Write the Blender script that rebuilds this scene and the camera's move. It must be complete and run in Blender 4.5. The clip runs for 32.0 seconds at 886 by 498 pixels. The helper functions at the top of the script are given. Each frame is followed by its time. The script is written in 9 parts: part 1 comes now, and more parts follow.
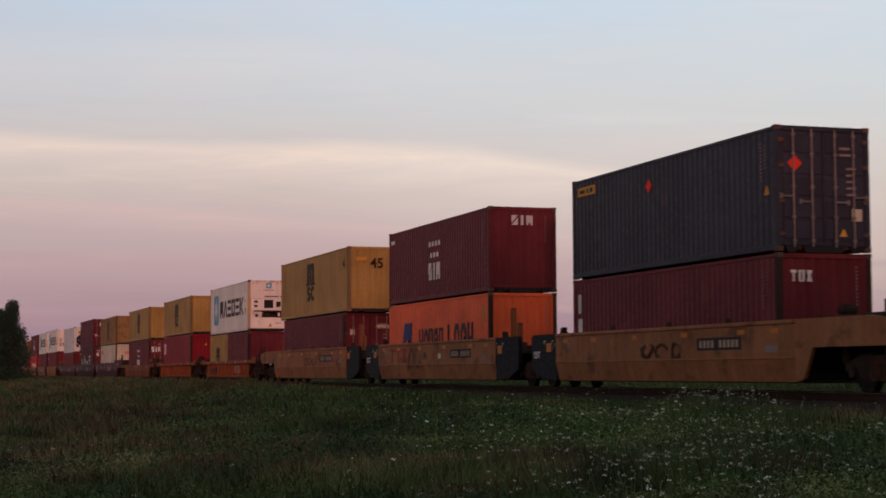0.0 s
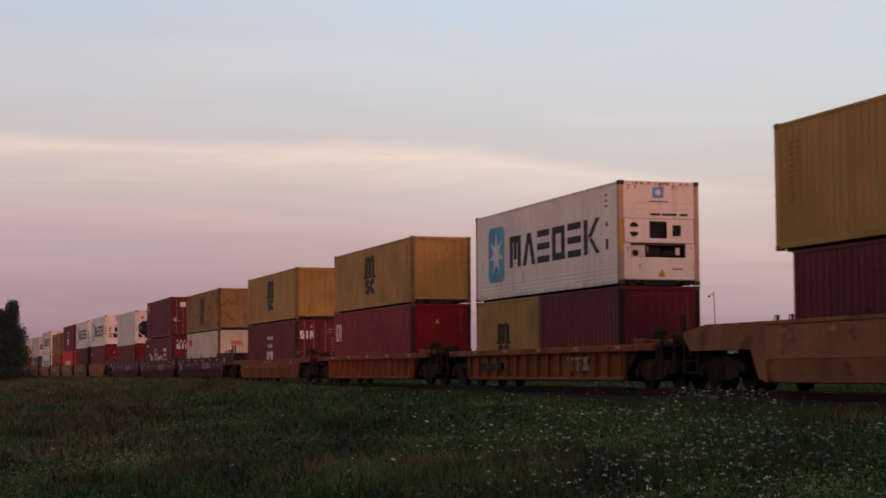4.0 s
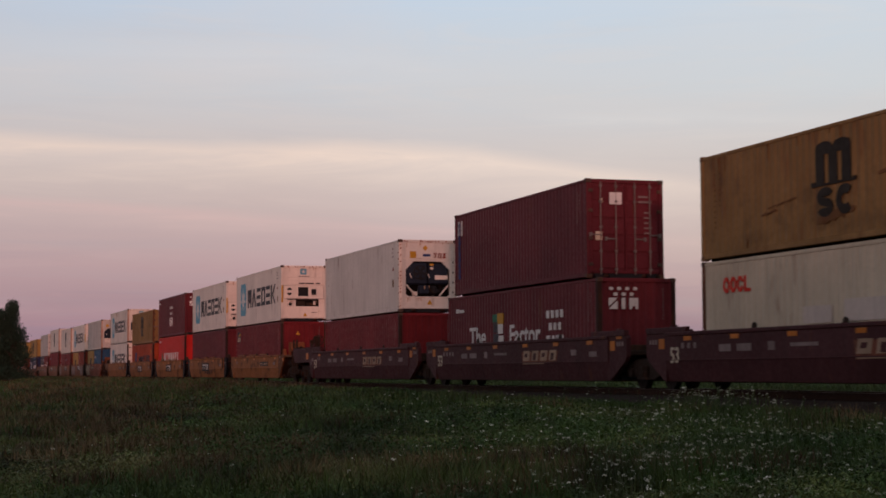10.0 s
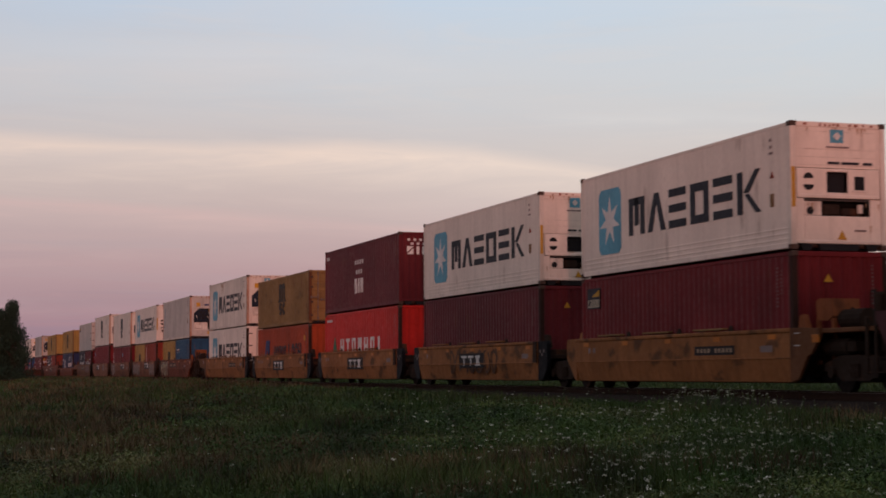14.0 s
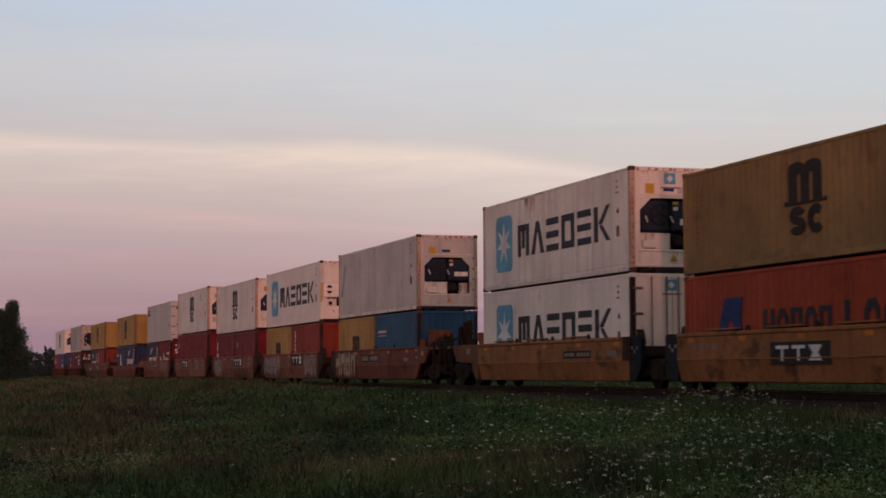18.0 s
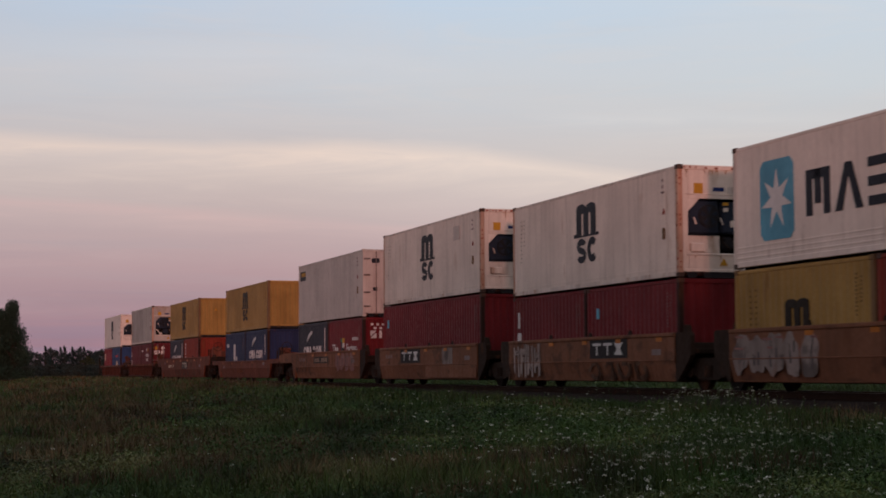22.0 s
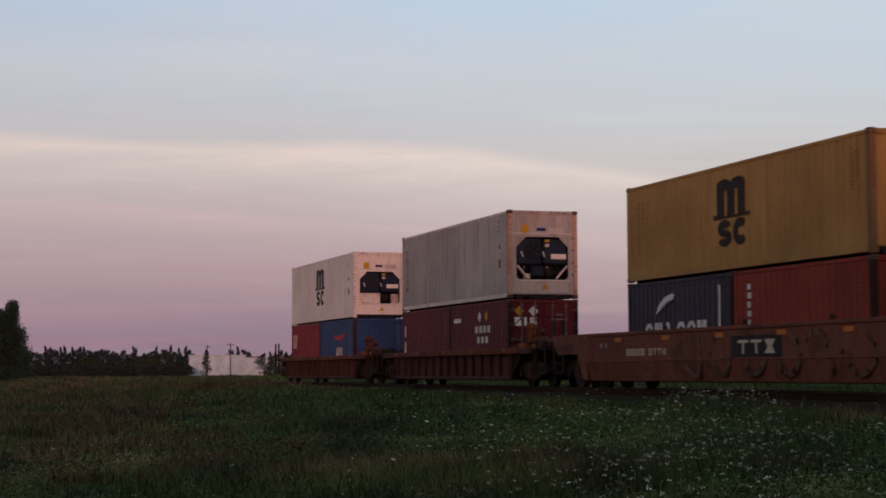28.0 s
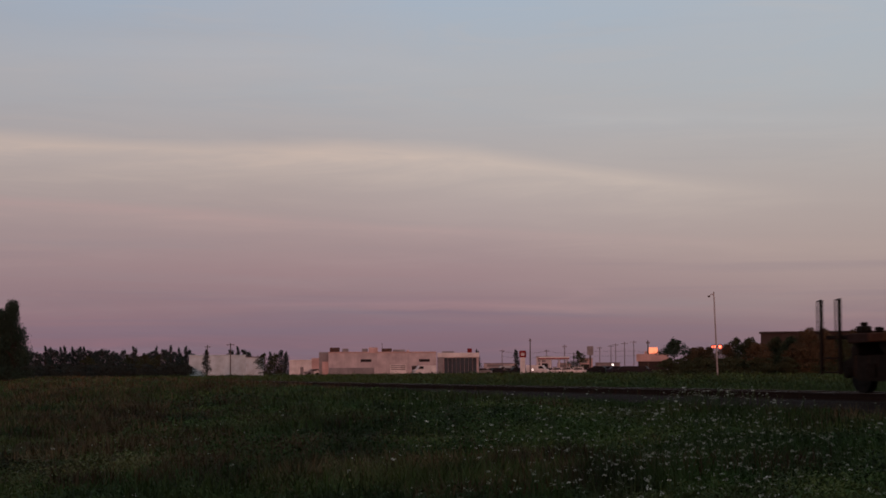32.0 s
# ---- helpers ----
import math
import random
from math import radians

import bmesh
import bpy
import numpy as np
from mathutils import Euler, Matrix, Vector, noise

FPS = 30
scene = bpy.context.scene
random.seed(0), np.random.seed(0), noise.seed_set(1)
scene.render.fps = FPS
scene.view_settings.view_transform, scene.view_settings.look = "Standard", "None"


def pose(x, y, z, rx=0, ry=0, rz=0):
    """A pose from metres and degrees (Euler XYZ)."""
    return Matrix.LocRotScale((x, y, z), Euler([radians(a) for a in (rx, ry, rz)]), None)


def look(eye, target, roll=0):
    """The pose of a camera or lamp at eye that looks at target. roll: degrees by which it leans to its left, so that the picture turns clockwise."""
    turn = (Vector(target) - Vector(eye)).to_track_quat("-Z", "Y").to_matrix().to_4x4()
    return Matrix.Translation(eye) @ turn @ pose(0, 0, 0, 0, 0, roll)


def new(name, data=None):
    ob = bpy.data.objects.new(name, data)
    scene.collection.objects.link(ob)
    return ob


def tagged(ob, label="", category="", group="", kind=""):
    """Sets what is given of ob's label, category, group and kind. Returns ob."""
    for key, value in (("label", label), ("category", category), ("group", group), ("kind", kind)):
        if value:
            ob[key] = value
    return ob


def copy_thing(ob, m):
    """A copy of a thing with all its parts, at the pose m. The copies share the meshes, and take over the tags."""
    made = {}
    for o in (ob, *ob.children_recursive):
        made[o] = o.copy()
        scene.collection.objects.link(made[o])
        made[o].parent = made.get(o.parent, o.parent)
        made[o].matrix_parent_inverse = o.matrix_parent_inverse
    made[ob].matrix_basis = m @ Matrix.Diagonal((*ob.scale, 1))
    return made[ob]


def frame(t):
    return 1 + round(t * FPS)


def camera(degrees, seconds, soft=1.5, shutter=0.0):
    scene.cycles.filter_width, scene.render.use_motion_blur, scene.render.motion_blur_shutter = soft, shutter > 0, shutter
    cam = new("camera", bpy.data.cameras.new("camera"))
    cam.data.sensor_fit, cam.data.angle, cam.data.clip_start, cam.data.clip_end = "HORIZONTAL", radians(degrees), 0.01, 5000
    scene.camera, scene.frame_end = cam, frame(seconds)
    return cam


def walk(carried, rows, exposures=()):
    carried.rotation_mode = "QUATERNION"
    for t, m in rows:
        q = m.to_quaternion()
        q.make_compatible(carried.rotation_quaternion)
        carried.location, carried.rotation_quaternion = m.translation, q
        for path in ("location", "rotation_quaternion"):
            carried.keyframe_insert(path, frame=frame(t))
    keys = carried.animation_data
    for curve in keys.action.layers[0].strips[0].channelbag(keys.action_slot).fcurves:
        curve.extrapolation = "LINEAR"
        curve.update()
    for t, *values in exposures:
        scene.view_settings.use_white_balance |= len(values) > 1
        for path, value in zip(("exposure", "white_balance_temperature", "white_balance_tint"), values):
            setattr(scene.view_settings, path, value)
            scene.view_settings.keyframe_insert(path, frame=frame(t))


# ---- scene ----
# ---------------------------------------------------------------- camera
cam = camera(29.40, 32.0, soft=1.7, shutter=0.25)
EYE = (0.0, 0.0, 0.485)
HOLD = look(EYE, (0.0, 50.0, EYE[2] + 50.0 * math.tan(radians(4.168))), -0.259)
walk(cam, [(0.0, HOLD), (32.0, HOLD)],
     exposures=[(0.0, 0.03, 6380, 8), (7.0, -0.02, 6400, 9), (18.0, -0.03, 6400, 9), (22.0, -0.05, 6250, 8), (25.0, -0.04, 6100, 7), (28.0, -0.09, 6080, 7), (30.0, -0.25, 6150, 7), (31.0, -0.40, 6200, 9), (32.0, -0.57, 6280, 9)])

# ---------------------------------------------------------------- sky and sun
SUN_TURN, SUN_RISE = 178.0, 3.0     # degrees clockwise from straight ahead, degrees up


def make_sky():
    world = bpy.data.worlds.new("dusk_sky")
    scene.world = world
    world.use_nodes = True
    nt = world.node_tree
    nt.nodes.clear()
    n, l = nt.nodes.new, nt.links.new
    out, bg = n("ShaderNodeOutputWorld"), n("ShaderNodeBackground")
    l(bg.outputs[0], out.inputs[0])
    sky = n("ShaderNodeTexSky")
    sky.sky_type, sky.sun_disc = "NISHITA", False
    sky.sun_elevation, sky.sun_rotation = radians(SUN_RISE), radians(SUN_TURN)
    sky.air_density, sky.dust_density, sky.ozone_density = 1.0, 2.0, 2.0
    tc, sep = n("ShaderNodeTexCoord"), n("ShaderNodeSeparateXYZ")
    l(tc.outputs["Generated"], sep.inputs[0])
    ramp = n("ShaderNodeValToRGB")
    cr = ramp.color_ramp
    stops = [(0.0, (0.270, 0.198, 0.255)), (0.022, (0.365, 0.229, 0.281)), (0.06, (0.545, 0.354, 0.372)),
             (0.115, (0.690, 0.557, 0.522)), (0.165, (0.68, 0.68, 0.71)), (0.23, (0.62, 0.73, 0.88)),
             (0.40, (0.34, 0.37, 0.43)), (1.0, (0.12, 0.14, 0.17))]
    cr.elements[0].position, cr.elements[0].color = stops[0][0], (*stops[0][1], 1)
    cr.elements[1].position, cr.elements[1].color = stops[-1][0], (*stops[-1][1], 1)
    for p, c in stops[1:-1]:
        cr.elements.new(p).color = (*c, 1)
    l(sep.outputs[2], ramp.inputs[0])
    # thin veils of high cloud, drawn out along the horizon
    def veil(scale, tilt, size, detail, rough, warp):
        mp, no = n("ShaderNodeMapping"), n("ShaderNodeTexNoise")
        mp.inputs["Scale"].default_value = scale
        mp.inputs["Rotation"].default_value = (0.0, radians(tilt), 0.0)
        l(tc.outputs["Generated"], mp.inputs[0])
        no.inputs["Scale"].default_value, no.inputs["Detail"].default_value = size, detail
        no.inputs["Roughness"].default_value, no.inputs["Distortion"].default_value = rough, warp
        l(mp.outputs[0], no.inputs["Vector"])
        return no.outputs["Fac"]

    def ranged(sock, a, b, c, d):
        r = n("ShaderNodeMapRange")
        for i, v in enumerate((a, b, c, d)):
            r.inputs[i + 1].default_value = v
        l(sock, r.inputs[0])
        return r.outputs[0]

    def maths(op, a, b):
        m = n("ShaderNodeMath")
        m.operation = op
        for sock, v in ((m.inputs[0], a), (m.inputs[1], b)):
            if isinstance(v, float):
                sock.default_value = v
            else:
                l(v, sock)
        return m.outputs[0]

    def curve(sock, lo, hi, pts):
        """A value along sock, straight between points."""
        r = n("ShaderNodeValToRGB")
        e = r.color_ramp.elements
        at = [((p - lo) / (hi - lo), (v, v, v, 1)) for p, v in pts]
        e[0].position, e[0].color = at[0]
        e[1].position, e[1].color = at[-1]
        for p, v in at[1:-1]:
            e.new(p).color = v
        l(ranged(sock, lo, hi, 0.0, 1.0), r.inputs[0])
        return r.outputs[0]

    def over(fac, under, top):
        x = n("ShaderNodeMix")
        x.data_type = "RGBA"
        l(fac, x.inputs[0])
        l(under, x.inputs[6])
        if isinstance(top, tuple):
            x.inputs[7].default_value = (*top, 1)
        else:
            l(top, x.inputs[7])
        return x.outputs[2]

    warm = n("ShaderNodeValToRGB")
    wr = warm.color_ramp
    wr.elements[0].position, wr.elements[0].color = 0.02, (0.50, 0.26, 0.31, 1)
    wr.elements[1].position, wr.elements[1].color = 0.26, (0.76, 0.76, 0.80, 1)
    wr.elements.new(0.13).color = (0.80, 0.66, 0.60, 1)
    l(sep.outputs[2], warm.inputs[0])
    soft = veil((2.0, 2.0, 9.0), -4.0, 1.7, 5.0, 0.55, 0.6)
    wisp = veil((2.6, 2.6, 24.0), -5.0, 2.6, 7.0, 0.62, 1.6)
    col = over(ranged(soft, 0.42, 0.70, 0.0, 0.55), ramp.outputs[0], warm.outputs[0])
    col = over(ranged(wisp, 0.52, 0.74, 0.0, 0.40), col, warm.outputs[0])
    # faint grey undersides
    dusk = veil((1.7, 1.7, 17.0), -3.0, 2.1, 6.0, 0.6, 1.0)
    col = over(maths("MULTIPLY", ranged(dusk, 0.54, 0.72, 0.0, 0.22), ranged(sep.outputs[2], 0.12, 0.16, 1.0, 0.25)), col, (0.47, 0.42, 0.45))

    def streak(line, along, drop, rise, tint, waver):
        """A lit streak: its height along x, its strength along x, how it fades below and above."""
        nonlocal col
        mid = curve(sep.outputs[0], -0.32, 0.32, line)
        off = maths("SUBTRACT", sep.outputs[2], mid)
        off = maths("ADD", off, ranged(wisp, 0.3, 0.7, -waver, waver))
        off = maths("ADD", off, ranged(soft, 0.3, 0.7, -waver, waver))
        amount = curve(off, -0.05, 0.03, [(-0.05, 0.0), (-drop, 0.16), (-drop * 0.42, 0.55), (-rise * 0.15, 1.0), (rise * 0.55, 0.35), (rise, 0.0), (0.03, 0.0)])
        amount = maths("MULTIPLY", amount, curve(sep.outputs[0], -0.32, 0.32, along))
        amount = maths("MULTIPLY", amount, ranged(wisp, 0.35, 0.65, 0.62, 1.0))
        col = over(amount, col, tint)
    # pale wisps higher up
    streak([(-0.32, 0.178), (-0.22, 0.186), (-0.10, 0.190), (0.0, 0.180), (0.32, 0.160)],
           [(-0.32, 0.0), (-0.24, 0.25), (-0.12, 0.42), (-0.04, 0.30), (0.02, 0.0), (0.32, 0.0)], 0.020, 0.012, (0.80, 0.78, 0.80), 0.004)
    streak([(-0.32, 0.150), (0.05, 0.150), (0.14, 0.148), (0.24, 0.142), (0.32, 0.138)],
           [(-0.32, 0.0), (0.04, 0.0), (0.09, 0.35), (0.16, 0.32), (0.24, 0.25), (0.32, 0.1)], 0.012, 0.006, (0.86, 0.80, 0.78), 0.003)
    # the long peach streak across the view, and fainter pink and lavender ones below it
    streak([(-0.32, 0.139), (-0.25, 0.1345), (-0.14, 0.1300), (-0.06, 0.1330), (0.02, 0.1280), (0.10, 0.1160), (0.16, 0.1090), (0.32, 0.094)],
           [(-0.32, 0.9), (-0.20, 0.95), (-0.06, 1.0), (0.05, 1.0), (0.11, 0.95), (0.17, 0.45), (0.22, 0.12), (0.32, 0.1)], 0.024, 0.0070, (1.0, 0.77, 0.65), 0.0022)
    streak([(-0.32, 0.101), (-0.20, 0.0965), (-0.10, 0.090), (0.04, 0.083), (0.32, 0.070)],
           [(-0.32, 0.70), (-0.15, 0.65), (-0.08, 0.45), (0.08, 0.45), (0.2, 0.3), (0.32, 0.2)], 0.014, 0.0045, (0.80, 0.53, 0.50), 0.0022)
    streak([(-0.32, 0.034), (-0.10, 0.0400), (0.0, 0.0408), (0.10, 0.0375), (0.32, 0.030)],
           [(-0.32, 0.1), (-0.10, 0.30), (-0.05, 0.70), (0.06, 0.60), (0.14, 0.25), (0.32, 0.15)], 0.005, 0.0030, (0.62, 0.36, 0.38), 0.0012)
    streak([(-0.32, 0.028), (-0.10, 0.0350), (0.0, 0.0355), (0.10, 0.0325), (0.32, 0.026)],
           [(-0.32, 0.0), (-0.10, 0.05), (-0.04, 0.50), (0.07, 0.50), (0.14, 0.1), (0.32, 0.0)], 0.004, 0.0022, (0.29, 0.24, 0.33), 0.0012)
    # the sky pales towards the brighter side
    pale_side = maths("MULTIPLY", curve(sep.outputs[0], -0.32, 0.32, [(-0.32, 0.0), (-0.10, 0.0), (0.22, 0.32), (0.32, 0.36)]), ranged(sep.outputs[2], 0.03, 0.12, 0.0, 1.0))
    col = over(pale_side, col, (0.79, 0.825, 0.825))
    warm_side = maths("MULTIPLY", curve(sep.outputs[0], -0.32, 0.32, [(-0.32, 0.0), (0.02, 0.0), (0.20, 0.42), (0.32, 0.50)]), curve(sep.outputs[2], 0.0, 0.20, [(0.0, 0.0), (0.025, 0.35), (0.07, 1.0), (0.12, 0.5), (0.16, 0.0), (0.20, 0.0)]))
    col = over(warm_side, col, (0.74, 0.57, 0.48))
    dim_side = maths("MULTIPLY", ranged(sep.outputs[0], 0.0, -0.26, 0.0, 0.16), ranged(sep.outputs[2], 0.02, 0.09, 0.3, 1.0))
    col = over(dim_side, col, (0.455, 0.365, 0.39))
    # grey-blue bands low over the horizon
    low_bands = maths("MULTIPLY", ranged(veil((1.3, 1.3, 40.0), -1.0, 1.6, 5.0, 0.55, 0.5), 0.50, 0.66, 0.0, 0.30), ranged(sep.outputs[2], 0.045, 0.09, 1.0, 0.0))
    col = over(low_bands, col, (0.31, 0.26, 0.35))
    # afterglow low in the sky on the sun's side
    side = n("ShaderNodeMapRange")
    side.inputs[1].default_value, side.inputs[2].default_value, side.inputs[4].default_value = 0.1, -0.75, 1.0
    l(sep.outputs[1], side.inputs[0])
    low = n("ShaderNodeMapRange")
    low.inputs[1].default_value, low.inputs[2].default_value, low.inputs[3].default_value, low.inputs[4].default_value = 0.05, 0.75, 0.85, 0.0
    l(sep.outputs[2], low.inputs[0])
    glowing = n("ShaderNodeMath")
    glowing.operation = "MULTIPLY"
    l(side.outputs[0], glowing.inputs[0])
    l(low.outputs[0], glowing.inputs[1])
    mix3 = n("ShaderNodeMix")
    mix3.data_type = "RGBA"
    l(glowing.outputs[0], mix3.inputs[0])
    l(col, mix3.inputs[6])
    mix3.inputs[7].default_value = (0.92, 0.48, 0.38, 1)
    base = n("ShaderNodeMix")
    base.data_type = "RGBA"
    base.inputs[0].default_value = 0.88
    mul = n("ShaderNodeMix")
    mul.data_type, mul.blend_type = "RGBA", "MULTIPLY"
    mul.inputs[0].default_value = 1.0
    mul.inputs[7].default_value = (0.1, 0.1, 0.1, 1)
    l(sky.outputs[0], mul.inputs[6])
    l(mul.outputs[2], base.inputs[6])
    l(mix3.outputs[2], base.inputs[7])
    l(base.outputs[2], bg.inputs[0])
    bg.inputs[1].default_value = SKY


SKY = 1.0
make_sky()
lamp = bpy.data.lights.new("low_sun", "SUN")
lamp.energy, lamp.angle, lamp.color = 1.28, radians(3.0), (1.0, 0.35, 0.27)
sun = new("low_sun", lamp)
sa, se = radians(SUN_TURN), radians(SUN_RISE)
SUNWARD = Vector((math.sin(sa) * math.cos(se), math.cos(sa) * math.cos(se), math.sin(se)))
sun.matrix_world = look(SUNWARD * 100.0, (0, 0, 0))

# ---------------------------------------------------------------- the line of the track
TH = radians(17.863)
AWAY = Vector((-math.sin(TH), math.cos(TH), 0.0))     # along the track, away from the camera
OVER = Vector((math.cos(TH), math.sin(TH), 0.0))      # square across it, away from the camera
MID = 20.10                                           # camera to the track's middle


def run(t):
    """How far the train has gone by t seconds, from its place at 16 s."""
    q = t - 16.0
    return -0.395 + 13.296 * q + 0.01287 * q * q + 0.000116 * q ** 3


def on_track(s, z=0.0, w=0.0):
    p = OVER * (MID + w) + AWAY * s
    return pose(p.x, p.y, z, 0, 0, 90.0 + math.degrees(TH))


MOVERS = []     # (thing, place in the train, height)

# ---------------------------------------------------------------- mesh helpers


class Shape:
    def __init__(self):
        self.v, self.f = [], []

    def add(self, verts, faces):
        k = len(self.v)
        self.v += verts
        self.f += [tuple(i + k for i in f) for f in faces]
        return self

    def box(self, x0, x1, y0, y1, z0, z1, b=0.0):
        """A box, with its edges cut by b."""
        if b <= 0.0:
            return self.add([(x0, y0, z0), (x1, y0, z0), (x1, y1, z0), (x0, y1, z0), (x0, y0, z1), (x1, y0, z1), (x1, y1, z1), (x0, y1, z1)],
                            [(3, 2, 1, 0), (4, 5, 6, 7), (0, 1, 5, 4), (1, 2, 6, 5), (2, 3, 7, 6), (3, 0, 4, 7)])
        b = min(b, (x1 - x0) * 0.45, (y1 - y0) * 0.45, (z1 - z0) * 0.45)
        vs, ids = [], {}
        for i in (0, 1):
            for j in (0, 1):
                for k in (0, 1):
                    X, Y, Z = (x0, x1)[i], (y0, y1)[j], (z0, z1)[k]
                    dx, dy, dz = (b, -b)[i], (b, -b)[j], (b, -b)[k]
                    for a, p in enumerate(((X, Y + dy, Z + dz), (X + dx, Y, Z + dz), (X + dx, Y + dy, Z))):
                        ids[i, j, k, a] = len(vs)
                        vs.append(p)
        fs = []
        loop = ((0, 0), (1, 0), (1, 1), (0, 1))
        for side in (0, 1):
            fs.append([ids[side, p, q, 0] for p, q in loop])
            fs.append([ids[p, side, q, 1] for p, q in loop])
            fs.append([ids[p, q, side, 2] for p, q in loop])
        for p in (0, 1):
            for q in (0, 1):
                fs.append([ids[0, p, q, 1], ids[1, p, q, 1], ids[1, p, q, 2], ids[0, p, q, 2]])
                fs.append([ids[p, 0, q, 0], ids[p, 1, q, 0], ids[p, 1, q, 2], ids[p, 0, q, 2]])
                fs.append([ids[p, q, 0, 0], ids[p, q, 1, 0], ids[p, q, 1, 1], ids[p, q, 0, 1]])
        for i in (0, 1):
            for j in (0, 1):
                for k in (0, 1):
                    fs.append([ids[i, j, k, 0], ids[i, j, k, 1], ids[i, j, k, 2]])
        c = Vector(((x0 + x1) / 2, (y0 + y1) / 2, (z0 + z1) / 2))
        good = []
        for f in fs:
            a0, a1, a2 = (Vector(vs[f[m]]) for m in (0, 1, 2))
            nrm = (a1 - a0).cross(a2 - a0)
            good.append(f if nrm.dot(a0 + a2 - 2 * c) > 0 else f[::-1])
        return self.add(vs, good)

    def prism(self, outline, y0, y1):
        """Outline in x and z, drawn out in y."""
        k = len(outline)
        area = sum(outline[i][0] * outline[(i + 1) % k][1] - outline[(i + 1) % k][0] * outline[i][1] for i in range(k))
        if area > 0:
            outline = outline[::-1]
        vs = [(x, y0, z) for x, z in outline] + [(x, y1, z) for x, z in outline]
        fs = [tuple(range(k))[::-1], tuple(range(k, 2 * k))]
        fs += [(i, (i + 1) % k, k + (i + 1) % k, k + i) for i in range(k)]
        return self.add(vs, fs)

    def prism_x(self, outline, x0, x1):
        """Outline in y and z, drawn out in x."""
        k = len(outline)
        area = sum(outline[i][0] * outline[(i + 1) % k][1] - outline[(i + 1) % k][0] * outline[i][1] for i in range(k))
        if area < 0:
            outline = outline[::-1]
        vs = [(x0, y, z) for y, z in outline] + [(x1, y, z) for y, z in outline]
        fs = [tuple(range(k))[::-1], tuple(range(k, 2 * k))]
        fs += [(i, (i + 1) % k, k + (i + 1) % k, k + i) for i in range(k)]
        return self.add(vs, fs)

    def tube(self, a, b, r, k=8, r2=None):
        a, b = Vector(a), Vector(b)
        r2 = r if r2 is None else r2
        d = (b - a).normalized()
        e = d.cross(Vector((0, 0, 1)) if abs(d.z) < 0.9 else Vector((1, 0, 0))).normalized()
        g = d.cross(e)
        vs = [tuple(p + (e * math.cos(t) + g * math.sin(t)) * q) for p, q in ((a, r), (b, r2)) for t in (2 * math.pi * i / k for i in range(k))]
        fs = [tuple(range(k))[::-1], tuple(range(k, 2 * k))] + [(i, (i + 1) % k, k + (i + 1) % k, k + i) for i in range(k)]
        return self.add(vs, fs)

    def bent(self, pts, r, k=6):
        for a, b in zip(pts, pts[1:]):
            self.tube(a, b, r, k)
        return self

    def mesh(self, name, mat, smooth=False):
        me = bpy.data.meshes.new(name)
        me.from_pydata([tuple(p) for p in self.v], [], self.f)
        me.materials.append(mat)
        if smooth:
            me.polygons.foreach_set("use_smooth", [True] * len(me.polygons))
        return me


STORE = {}


def shared(key, make, name, mat, smooth=False):
    """One mesh for all alike pieces."""
    if (key, mat.name) not in STORE:
        STORE[key, mat.name] = make().mesh(name, mat, smooth)
    return STORE[key, mat.name]


SMALL = ("rust_spotting", "code_lettering", "stencil", "number_bar", "painted_dots", "sprayed_paint")     # too small to pick apart


def part(name, shape, mat, parent, label="", smooth=False):
    me = shape if isinstance(shape, bpy.types.Mesh) else shape.mesh(name, mat, smooth)
    ob = new(name, me)
    ob.parent = parent
    if label:
        ob["label"] = label
    if name in SMALL or (name in ("painted_mark", "label_plate") and len(me.polygons) > 6):
        ob["kind"] = "stuff"
    return ob


def thing(name, label, category, group="", kind=""):
    ob = new(name)
    ob.empty_display_size = 0.3
    return tagged(ob, label, category, group, kind)


# ---------------------------------------------------------------- materials
MATS = {}


